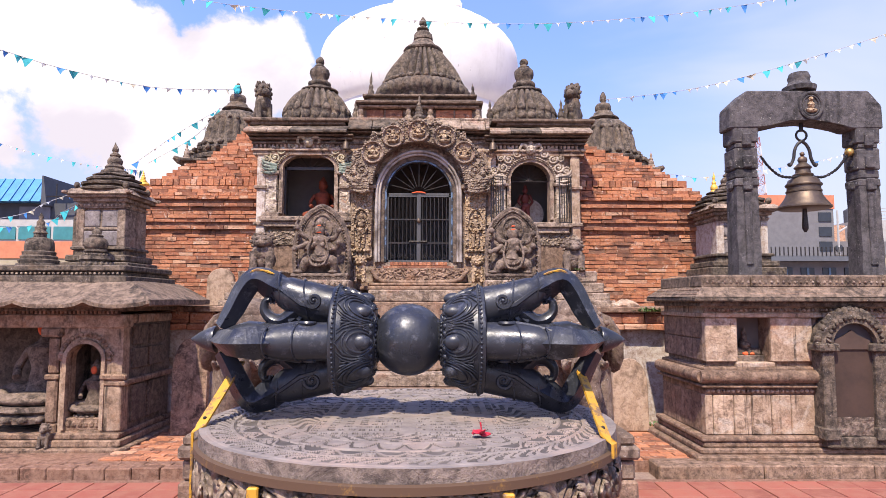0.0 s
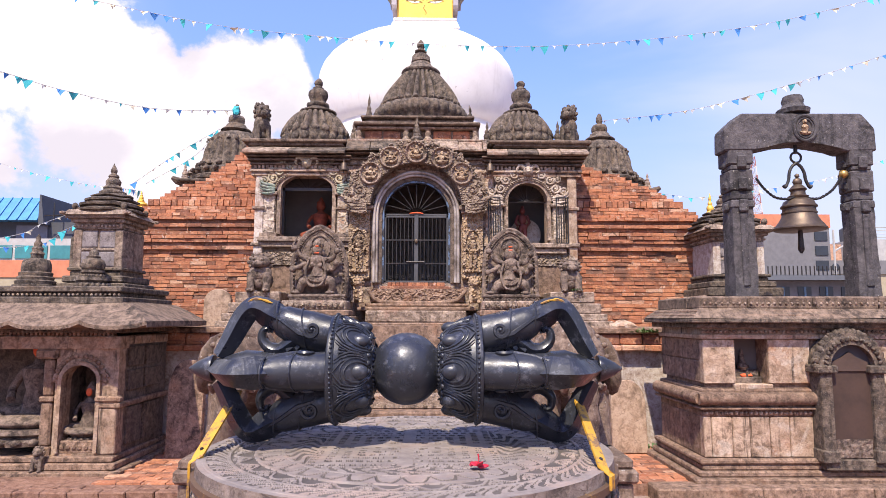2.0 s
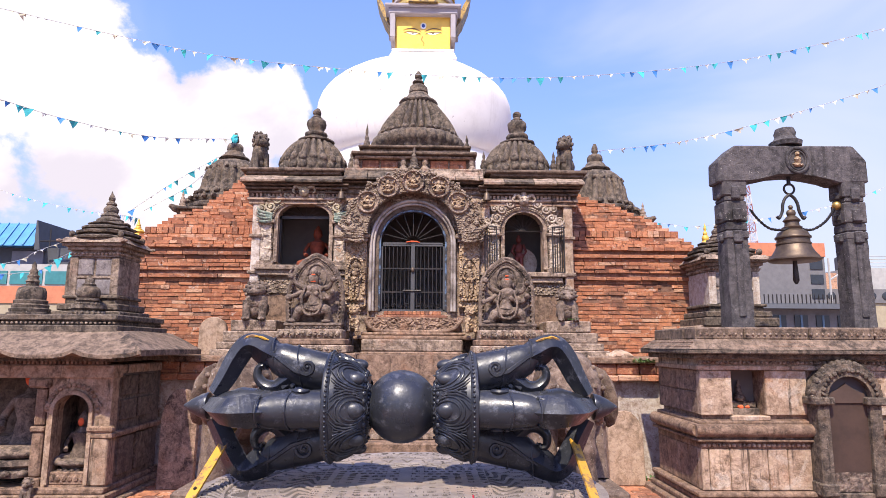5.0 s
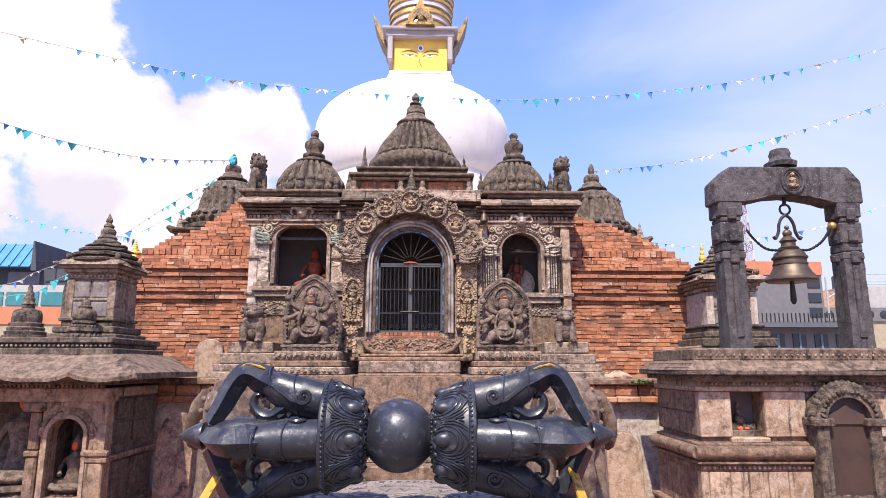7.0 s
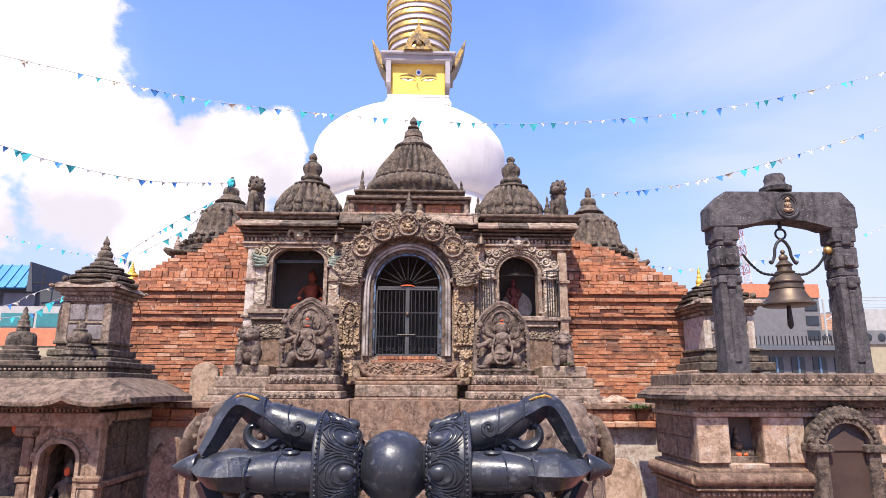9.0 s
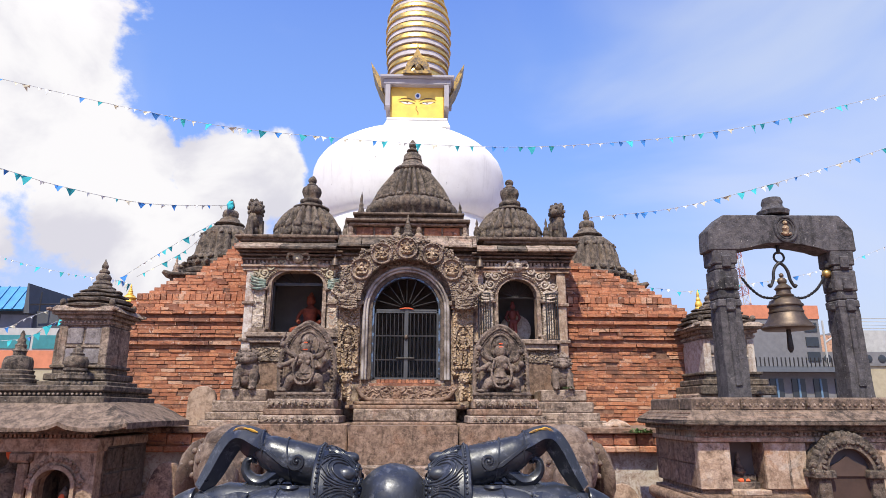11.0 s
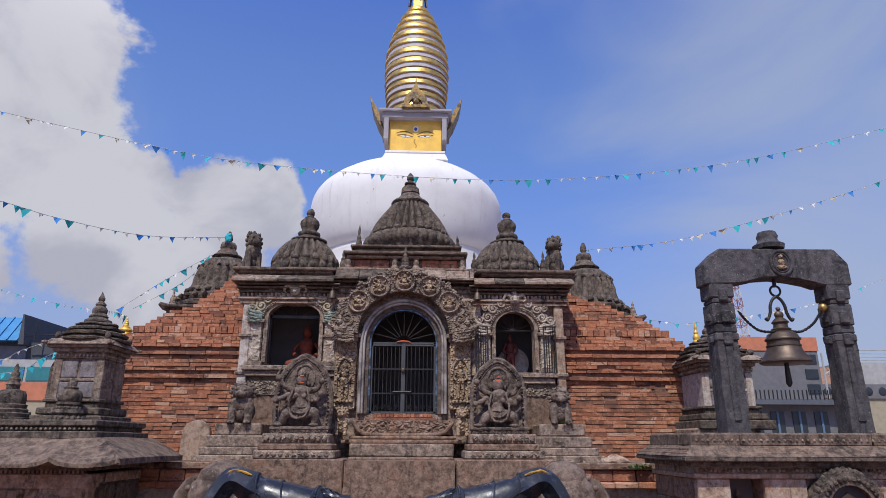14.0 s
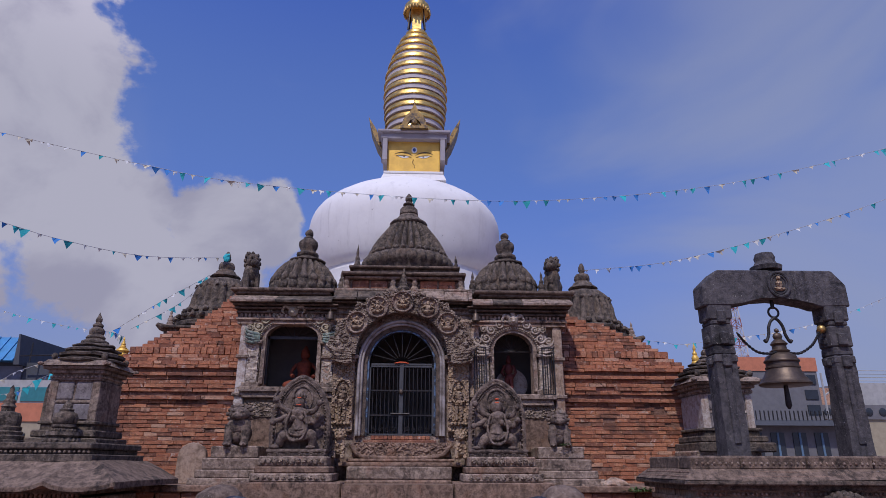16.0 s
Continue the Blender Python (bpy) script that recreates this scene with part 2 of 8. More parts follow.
def gold_build(T, p):
    n1 = T.noise(p, 5.0, 5, 0.6)
    return T.mix(T.ramp(n1, 0.3, 0.7), (0.86, 0.58, 0.16), (0.62, 0.42, 0.13)), T.noise(p, 9.0, 4, 0.5), T.ramp(T.noise(p, 12, 4, 0.6), 0.3, 0.7, 0.28, 0.5)


GOLD = surface("gilt_copper", gold_build, 0.38, 0.85, 0.25, 0.02)
GOLDPAINT = surface("gilded_sheet", lambda T, p: (T.mix(T.ramp(T.noise(p, 4, 5, 0.6), 0.3, 0.7), (0.80, 0.50, 0.09), (0.66, 0.40, 0.08)), T.noise(p, 7, 4, 0.5), None), 0.5, 0.35, 0.35, 0.02)
SILVER = surface("tarnished_silvery_sheet", lambda T, p: (T.mix(T.ramp(T.noise(p, 3, 5, 0.7), 0.35, 0.7), (0.42, 0.37, 0.34), (0.075, 0.055, 0.045)), T.noise(p, 18, 4, 0.6), None), 0.6, 0.15, 0.3)
BRONZE = surface("black_bronze", lambda T, p: (T.mix(T.ramp(T.noise(p, 26, 8, 0.8), 0.52, 0.66), T.mix(T.ramp(T.noise(p, 4, 4, 0.6), 0.3, 0.7), (0.017, 0.019, 0.026), (0.036, 0.039, 0.050)), (0.095, 0.098, 0.115)), T.noise(p, 90, 3, 0.6), T.ramp(T.noise(p, 14, 5, 0.7), 0.35, 0.7, 0.26, 0.52)), 0.3, 0.2, 0.16, 0.004)
BELLM = surface("aged_bell_bronze", lambda T, p: (T.mix(T.ramp(T.noise(p, 8, 6, 0.7), 0.35, 0.7), (0.085, 0.062, 0.05), (0.145, 0.105, 0.075)), T.noise(p, 40, 3, 0.6), None), 0.5, 0.6, 0.2)
IRON = surface("black_iron", lambda T, p: (T.mix(T.ramp(T.noise(p, 20, 5, 0.7), 0.4, 0.7), (0.03, 0.03, 0.032), (0.07, 0.055, 0.05)), T.noise(p, 60, 3, 0.6), None), 0.5, 0.6, 0.1)
BRASS = surface("worn_brass", lambda T, p: (T.mix(T.ramp(T.noise(p, 20, 5, 0.7), 0.4, 0.7), (0.55, 0.36, 0.12), (0.30, 0.19, 0.08)), T.noise(p, 60, 3, 0.6), None), 0.4, 0.8, 0.1)
YELLOW = surface("chipped_yellow_paint", lambda T, p: (T.mix(T.ramp(T.noise(p, 26, 6, 0.75), 0.48, 0.60), (0.52, 0.28, 0.03), (0.17, 0.10, 0.06)), T.noise(p, 50, 4, 0.6), None), 0.6, 0.1, 0.2, 0.002)
BAND = surface("rusty_band", lambda T, p: (T.mix(T.ramp(T.noise(p, 15, 6, 0.75), 0.56, 0.68), (0.10, 0.058, 0.036), (0.28, 0.16, 0.045)), T.noise(p, 60, 4, 0.6), None), 0.7, 0.2, 0.2, 0.002)
# dark wall colour that carries the shade of chambers and niches
VOID = surface("interior_shade_grey", lambda T, p: (T.mix(T.noise(p, 6), (0.07, 0.064, 0.064), (0.15, 0.135, 0.13)), None, None), 0.9)
ORANGE = surface("vermilion_cloth", lambda T, p: (T.mix(T.ramp(T.noise(p, 14, 5, 0.7), 0.35, 0.7), (0.24, 0.050, 0.022), (0.11, 0.026, 0.014)), T.noise(p, 20, 4, 0.6), None), 0.85, 0, 0.4)
REDPOW = surface("vermilion_powder", lambda T, p: (T.mix(T.noise(p, 30, 4, 0.7), (0.55, 0.06, 0.03), (0.75, 0.16, 0.05)), T.noise(p, 80), None), 0.9)


def plain(name, col, rough=0.7, var=0.75, metal=0.0):
    return surface(name, lambda T, p: (T.mix(T.ramp(T.noise(p, 3.0, 6, 0.7), 0.3, 0.75), col, tuple(c * var for c in col)), T.noise(p, 30, 4), None), rough, metal, 0.1)


def ds_build(T, p):
    """Mandala slab: grey stone, paler on the worn relief."""
    mid = T.noise(p, 16, 6, 0.7)
    c = T.mix(T.ramp(mid, 0.3, 0.7), (0.15, 0.126, 0.117), (0.25, 0.212, 0.192))
    c = T.mix(T.ramp(T.noise(p, 3.5, 5, 0.7), 0.48, 0.7, 0.0, 0.7), c, (0.30, 0.215, 0.175))
    return c, T.math("ADD", T.noise(p, 120, 4, 0.7), T.math("MULTIPLY", mid, 0.5)), None


DISC = surface("worn_grey_mandala_stone", ds_build, 0.75, 0, 0.35, 0.004)

# darker stone for the low parts of the mandala carving
GROOVE = surface("dark_carving_groove", lambda T, p: (T.mix(T.ramp(T.noise(p, 10, 6, 0.7), 0.35, 0.7), (0.058, 0.049, 0.046), (0.118, 0.097, 0.087)), T.noise(p, 120, 4), None), 0.9, 0, 0.3, 0.003)

# ---- building helpers ----
rng = random.Random(7)
SMALL = {"bead_row", "dentil_row", "leaf_beads", "petal_ring", "petal_band", "arch_beads", "arch_foliage", "parapet_relief", "collar_beads", "bead_ring", "small_petals", "scrollwork", "brick_infill", "arch_carving"}


def mesh_of(name, bm, material, smooth=False):
    me = bpy.data.meshes.new(name)
    bmesh.ops.recalc_face_normals(bm, faces=bm.faces)
    bm.to_mesh(me)
    bm.free()
    for poly in me.polygons:
        poly.use_smooth = smooth
    me.materials.append(material)
    return me


def part(name, bm, material, parent=None, label="", smooth=False, kind=""):
    ob = new(name, mesh_of(name, bm, material, smooth))
    kind = kind or ("stuff" if name in SMALL else "")
    if smooth:
        ob.data.set_sharp_from_angle(angle=radians(48))
    if parent is not None:
        ob.parent = parent
    return tagged(ob, label, "", "", kind)


def thing(name, label, category, group="", kind="", at=(0, 0, 0)):
    ob = new(name)
    ob.location = at
    ob.empty_display_size = 0.1
    return tagged(ob, label, category, group, kind)


def solo(name, bm, material, label, category, group="", kind="", smooth=False):
    return tagged(part(name, bm, material, None, "", smooth), label, category, group, kind)


def box(bm, x0, x1, y0, y1, z0, z1, bevel=0.0, jit=0.0):
    m = Matrix.LocRotScale(((x0 + x1) / 2, (y0 + y1) / 2, (z0 + z1) / 2), None, (abs(x1 - x0), abs(y1 - y0), abs(z1 - z0)))
    vs = bmesh.ops.create_cube(bm, size=1, matrix=m)["verts"]
    if jit:
        for v in vs:
            v.co += Vector((rng.uniform(-jit, jit), rng.uniform(-jit, jit), rng.uniform(-jit, jit)))
    if bevel:
        bmesh.ops.bevel(bm, geom=list({e for v in vs for e in v.link_edges}), offset=bevel, segments=1, affect="EDGES")
    return bm


def B(*a, **k):
    return box(bmesh.new(), *a, **k)


def frustum(bm, x0, x1, y0, y1, z0, z1, inset, insy=None):
    """A block whose top is smaller by inset on every side."""
    insy = inset if insy is None else insy
    lo = [bm.verts.new(c) for c in ((x0, y0, z0), (x1, y0, z0), (x1, y1, z0), (x0, y1, z0))]
    hi = [bm.verts.new(c) for c in ((x0 + inset, y0 + insy, z1), (x1 - inset, y0 + insy, z1), (x1 - inset, y1 - insy, z1), (x0 + inset, y1 - insy, z1))]
    bm.faces.new(lo[::-1]), bm.faces.new(hi)
    for i in range(4):
        bm.faces.new((lo[i], lo[(i + 1) % 4], hi[(i + 1) % 4], hi[i]))
    return bm


def lathe(bm, profile, seg=24, at=(0, 0, 0), ribs=0, rib=0.0, mat=None, square=0.0):
    """Turns (r, z) pairs, bottom to top, round an upright axis. ribs, rib: flutes and their depth as a share of r, given per ring as a third number."""
    rings = []
    for row in profile:
        r, z = row[0], row[1]
        a_rib = row[2] if len(row) > 2 else 0.0
        ring = []
        for i in range(seg):
            a = 2 * math.pi * (i + 0.5 * (seg == 4)) / seg
            rr = r * (1 + a_rib * (abs(math.sin(ribs * a / 2)) - 0.6)) if ribs else r
            v = Vector((rr * math.cos(a), rr * math.sin(a), z))
            ring.append(bm.verts.new((mat @ v if mat else v) + Vector(at)))
        rings.append(ring)
    for p, q in zip(rings, rings[1:]):
        for i in range(seg):
            j = (i + 1) % seg
            bm.faces.new((p[i], p[j], q[j], q[i]))
    bm.faces.new(rings[0][::-1]), bm.faces.new(rings[-1])
    return bm


def ball(bm, c, r, sub=2, rot=None):
    """An ellipsoid: r is one radius or three."""
    r = (r, r, r) if not hasattr(r, "__len__") else r
    m = Matrix.LocRotScale(c, Euler([radians(v) for v in rot]) if rot else None, r)
    bmesh.ops.create_icosphere(bm, subdivisions=sub, radius=1, matrix=m)
    return bm


def tube(bm, pts, radii, seg=8, flat=1.0, up=Vector((0, 1, 0)), spin=0.0):
    """A closed tube along points, with its own radius at each; flat widens it across."""
    pts = [Vector(p) for p in pts]
    rings = []
    for i, p in enumerate(pts):
        d = (pts[min(i + 1, len(pts) - 1)] - pts[max(i - 1, 0)]).normalized()
        s = d.cross(up)
        s = s.normalized() if s.length > 1e-4 else Vector((1, 0, 0))
        u = s.cross(d).normalized()
        r = radii[i] if hasattr(radii, "__len__") else radii
        rings.append([bm.verts.new(p + s * (r * math.cos(2 * math.pi * k / seg + spin)) + u * (r * flat * math.sin(2 * math.pi * k / seg + spin))) for k in range(seg)])
    for a, b in zip(rings, rings[1:]):
        for k in range(seg):
            bm.faces.new((a[k], a[(k + 1) % seg], b[(k + 1) % seg], b[k]))
    bm.faces.new(rings[0][::-1]), bm.faces.new(rings[-1])
    return bm


def curve_pts(ctrl, n=8):
    """Catmull-Rom through control points."""
    c = [Vector(p) for p in ctrl]
    c = [2 * c[0] - c[1]] + c + [2 * c[-1] - c[-2]]
    out_ = []
    for i in range(1, len(c) - 2):
        for k in range(n):
            t = k / n
            out_.append(0.5 * ((2 * c[i]) + (c[i + 1] - c[i - 1]) * t + (2 * c[i - 1] - 5 * c[i] + 4 * c[i + 1] - c[i + 2]) * t * t + (3 * c[i] - c[i - 1] - 3 * c[i + 1] + c[i + 2]) * t ** 3))
    return out_ + [c[-2]]


def prism(bm, poly, y0, y1):
    """Extrudes an (x, z) outline from y0 to y1."""
    a = [bm.verts.new((x, y0, z)) for x, z in poly]
    b = [bm.verts.new((x, y1, z)) for x, z in poly]
    bm.faces.new(a), bm.faces.new(b[::-1])
    for i in range(len(poly)):
        j = (i + 1) % len(poly)
        bm.faces.new((a[i], b[i], b[j], a[j]))
    return bm


def arch_band(bm, cx, cz, w0, h0, w1, h1, y0, y1, legs=0.0, n=20, point=0.0):
    """A half ring (inner half width and rise w0, h0; outer w1, h1), with straight legs below and a pointed crown."""
    def edge(w, h, p):
        pts = [(cx - w, cz - legs)] if legs else []
        for i in range(n + 1):
            a = math.pi * (1 - i / n)
            k = 1 + p * max(0, 1 - abs(math.cos(a)) * 3)
            pts.append((cx + w * math.cos(a), cz + h * math.sin(a) * k))
        return pts + ([(cx + w, cz - legs)] if legs else [])
    inner, outer = edge(w0, h0, 0), edge(w1, h1, point)
    vi0 = [bm.verts.new((x, y0, z)) for x, z in inner]
    vo0 = [bm.verts.new((x, y0, z)) for x, z in outer]
    vi1 = [bm.verts.new((x, y1, z)) for x, z in inner]
    vo1 = [bm.verts.new((x, y1, z)) for x, z in outer]
    for i in range(len(inner) - 1):
        bm.faces.new((vi0[i], vi0[i + 1], vo0[i + 1], vo0[i]))
        bm.faces.new((vi1[i], vo1[i], vo1[i + 1], vi1[i + 1]))
        bm.faces.new((vo0[i], vo0[i + 1], vo1[i + 1], vo1[i]))
        bm.faces.new((vi0[i], vi1[i], vi1[i + 1], vi0[i + 1]))
    for k in (0, -1):
        bm.faces.new((vi0[k], vo0[k], vo1[k], vi1[k]))
    return bm


def arch_wall(bm, x0, x1, z0, z1, y0, y1, ox0, ox1, oz0, spring, rise, n=16):
    """A wall with one arched opening through it."""
    cx, w = (ox0 + ox1) / 2, (ox1 - ox0) / 2
    arc = [(cx + w * math.cos(math.pi * i / n), spring + rise * math.sin(math.pi * i / n)) for i in range(n + 1)]
    box(bm, x0, ox0, y0, y1, z0, z1)
    box(bm, ox1, x1, y0, y1, z0, z1)
    if oz0 > z0:
        box(bm, ox0, ox1, y0, y1, z0, oz0)
    prism(bm, [(ox0, z1), (ox0, spring)] + arc[::-1][1:-1] + [(ox1, spring), (ox1, z1)], y0, y1)
    return bm


def scroll(bm, c, r, turns=1.4, thick=0.02, y=0.0, flip=1, start=0.0):
    pts = []
    n = 18
    for i in range(n):
        t = i / (n - 1)
        a = start + flip * turns * 2 * math.pi * t
        rr = r * (1 - 0.8 * t)
        pts.append((c[0] + rr * math.cos(a), c[1] + y, c[2] + rr * math.sin(a)))
    tube(bm, pts, [thick * (1 - 0.5 * i / n) for i in range(n)], 6)
    ball(bm, (c[0], c[1] + y, c[2]), r * 0.3, 1)
    return bm


def dentils(bm, x0, x1, y0, y1, z0, z1, step, fill=0.55):
    x = x0
    while x + step * fill <= x1:
        box(bm, x, x + step * fill, y0, y1, z0, z1)
        x += step
    return bm


def beads(bm, x0, x1, y, z, step, r):
    x = x0
    while x <= x1:
        ball(bm, (x, y, z), r, 1)
        x += step
    return bm


def wear(bm, amount, scale, seed=0.0):
    """Uneven, weathered faces."""
    for v in bm.verts:
        q = v.co * scale + Vector((seed, 0, 0))
        v.co += Vector((noise.noise(q), noise.noise(q + Vector((9, 0, 0))), noise.noise(q + Vector((0, 9, 0))))) * amount
    return bm


def relief(bm, x0, x1, z0, z1, y, depth, nx, nz, fn):
    """A carved panel facing -y: fn(u, v) in 0..1 gives the height of the carving."""
    grid = [[bm.verts.new((x0 + (x1 - x0) * i / nx, y - depth * max(0.0, fn(i / nx, k / nz)), z0 + (z1 - z0) * k / nz)) for i in range(nx + 1)] for k in range(nz + 1)]
    for k in range(nz):
        for i in range(nx):
            bm.faces.new((grid[k][i], grid[k][i + 1], grid[k + 1][i + 1], grid[k + 1][i]))
    return bm


def foliage_fn(sx, sz, seed=0.0):
    def fn(u, v):
        q = Vector((u * sx, v * sz, seed))
        return 0.5 + 0.8 * noise.noise(q + Vector((noise.noise(q * 0.7) * 1.5, noise.noise(q * 0.7 + Vector((5, 5, 5))) * 1.5, 0)))
    return fn


def slab_roof(bm, x0, x1, y0, y1, z0, lip, rise, inset):
    """An eave slab: a lip, a concave sloping back and a raised rim."""
    box(bm, x0, x1, y0, y1, z0, z0 + lip)
    frustum(bm, x0 + 0.02, x1 - 0.02, y0 + 0.02, y1 - 0.02, z0 + lip, z0 + lip + rise, inset)
    return bm

# ---- ground ----
bm = bmesh.new()
bmesh.ops.create_grid(bm, x_segments=1, y_segments=1, size=1, matrix=Matrix.LocRotScale((0, 900, -0.03), None, (2500, 2500, 1)))
GROUND = stone("dusty_ground", (0.27, 0.17, 0.13), (0.14, 0.10, 0.085), (0.36, 0.27, 0.22), 0.4)
ground = solo("ground", bm, GROUND, "dusty reddish ground of the temple court", "ground", kind="structure")

# red tile paving of the court
paving = solo("pavement", B(-9, 9, -4, 6.05, -0.028, -0.012), MORTAR, "red square tile paving with pale joints", "paving", kind="structure")
TW, TD = 0.30, 0.24
tile_me = mesh_of("tile", B(-TW / 2 + 0.006, TW / 2 - 0.006, -TD / 2 + 0.006, TD / 2 - 0.006, -0.015, 0, bevel=0.003), TILE)
rest = bmesh.new()
for r in range(34):
    for c in range(46):
        x, y = -6.9 + c * TW, -2.1 + r * TD
        if math.hypot(x - 0.17, y - 1.81) < 0.56 or y > 5.95:
            continue
        if y > 4.0 and (x < -1.6 or x > 1.8) and abs(x) < 6.3:
            ob = new("tile", tile_me)
            ob.location, ob.parent = (x, y, rng.uniform(-0.002, 0.002)), paving
        else:
            box(rest, x - TW / 2 + 0.006, x + TW / 2 - 0.006, y - TD / 2 + 0.006, y + TD / 2 - 0.006, -0.014, rng.uniform(-0.002, 0.001))
part("far_tiles", rest, TILE, paving, kind="stuff")

# stone kerb and raised brick walk round the shrines
bm = bmesh.new()
for x0, x1 in ((2.35, 3.35), (3.36, 4.4), (4.41, 5.3), (5.31, 6.6)):
    box(bm, x0, x1, 6.06, 6.36, -0.1, 0.11, bevel=0.015)
kerb = solo("kerb", wear(bm, 0.008, 3), BROWN, "worn reddish stone kerb step", "kerb", kind="structure")
bm = bmesh.new()
x = -6.6
while x < -2.3:
    L = rng.uniform(0.2, 0.3)
    for k in range(2):
        box(bm, x + 0.06 * k, x + 0.06 * k + L - 0.008, 6.10 + 0.13 * k, 6.225 + 0.13 * k, -0.1, 0.085, bevel=0.01, jit=0.006)
    x += L
brick_kerb = solo("kerb", bm, MORTAR, "worn dull red brick edge of the raised walk", "kerb", kind="structure")
walkway = solo("walkway", B(-7, 7, 6.36, 8.3, -0.1, 0.08), MORTAR, "brick walk between the shrines", "walkway", kind="structure")
brick_me = mesh_of("brick", B(-0.115, 0.115, -0.055, 0.055, -0.02, 0.02, bevel=0.004), BRICK)
for r in range(14):
    for c in range(6):
        for s in (-2.95, 1.95):
            ob = new("brick", brick_me)
            ob.location, ob.parent = (s + c * 0.24 + 0.12 * (r % 2), 6.43 + r * 0.12, 0.08 + rng.uniform(-0.004, 0.004)), walkway

# ---- brick terrace of the stupa ----
terrace = solo("terrace", B(-4.3, 4.3, 8.25, 20, -0.1, 1.30), PLASTER, "limewashed lower terrace wall of the stupa", "terrace", kind="structure")
bm = bmesh.new()
x = -4.34
while x < 4.3:
    w = rng.uniform(0.22, 0.34)
    if not -0.95 < x + w / 2 < 1.0:
        box(bm, x, x + w - 0.01, 8.18, 8.45, 1.36, 1.50, bevel=0.012, jit=0.006)
        box(bm, x, x + w - 0.006, 8.10, 8.45, 1.28, 1.355, bevel=0.012, jit=0.005)
    x += w
part("coping_bricks", bm, BRICK, terrace, kind="stuff")
part("ledge_slab", wear(B(-4.32, 4.32, 8.14, 9.5, 1.50, 1.58, bevel=0.012), 0.006, 2), BROWN, terrace)

core = solo("wall_south", box(box(B(-4.2, 4.2, 10.5, 20, 1.4, 3.2), -4.2, -2.31, 9.46, 10.5, 1.4, 3.2), 2.31, 4.2, 9.46, 10.5, 1.4, 3.2), MORTAR, "red brick terrace wall with recessed bands", "wall", kind="structure")
CH = 0.0565


def course(root, x0, x1, y, z, h, depth, name="brick", joined=None, lmin=0.13, lmax=0.27, jit=0.004):
    x = x0
    while x < x1 - 0.02:
        L = min(rng.uniform(lmin, lmax), x1 - x)
        if x1 - x - L < 0.08:
            L = x1 - x
        oy = rng.uniform(-0.010, 0.008) + (0.03 if rng.random() < 0.05 else 0)
        if joined is not None:
            box(joined, x + 0.004, x + L - 0.004, y + oy, y + depth, z + 0.003, z + h - 0.004, jit=jit)
        else:
            ob = new(name, cube_brick)
            ob.location = (x + L / 2, y + oy + depth / 2, z + h / 2)
            ob.scale = (L - rng.uniform(0.001, 0.005), depth, h - rng.uniform(0.001, 0.013))
            ob.rotation_euler = (rng.uniform(-0.05, 0.05), rng.uniform(-0.022, 0.022), rng.uniform(-0.02, 0.02))
            ob.parent = root
        x += L


cube_brick = mesh_of("brick", wear(B(-0.5, 0.5, -0.5, 0.5, -0.5, 0.5, bevel=0.045), 0.03, 2.3), BRICK)
for side, root_name in ((-1, "wall_west_flank"), (1, "wall_east_flank")):
    root = solo(root_name, B(min(side * 2.3, side * 4.18), max(side * 2.3, side * 4.18), 9.414, 9.46, 1.56, 3.2), MORTAR, "red brick flank wall of the terrace", "wall", kind="structure")
    lo, hi = (-4.2, -2.28) if side < 0 else (2.28, 4.2)
    for k in range(20):
        course(root, lo, hi, 9.40, 1.575 + k * CH, CH, 0.1)
    z = 1.575 + 20 * CH
    # moulded bands: projecting lip, deep hollow, torus of courses, lip, deep hollow
    for dy, n_ in ((-0.05, 1), (0.07, 1), (-0.02, 1), (-0.035, 2), (-0.02, 1), (-0.06, 1), (0.08, 1)):
        for _ in range(n_):
            bmx = bmesh.new()
            course(None, lo - (0.05 if side < 0 else 0), hi + (0.05 if side > 0 else 0), 9.40 + dy, z, CH, 0.12 if dy < 0.04 else 0.05, joined=bmx, lmin=0.2, lmax=0.34)
            part("band_course", bmx, BRICK, root)
            z += CH
TOPZ = z


# stepped upper courses, drawn in a little at each one
def step_edge(k):
    return float(np.interp(k, (0, 2, 5, 9.5, 11.5, 16, 20, 25), (4.30, 4.24, 4.02, 3.72, 3.42, 3.16, 2.98, 2.80)))


def step_front(k):
    return 9.36 + 0.036 * k


def stepped_core():
    bm = bmesh.new()
    for k in range(15):
        e = step_edge(k) - 0.12
        if k < 12:
            box(bm, -e, e, 10.6, 20, TOPZ + k * CH - 0.03, TOPZ + (k + 1) * CH - 0.012)
        for s in (-1, 1):
            box(bm, min(s * 2.31, s * e), max(s * 2.31, s * e), step_front(k) + 0.09, 10.62, TOPZ + k * CH - 0.03, TOPZ + (k + 1) * CH - 0.012)
    for k in range(15, 25):
        box(bm, 0.12 - step_edge(k), -2.31, step_front(k) + 0.09, 10.5, TOPZ + k * CH - 0.03, TOPZ + (k + 1) * CH - 0.012)
    return bm


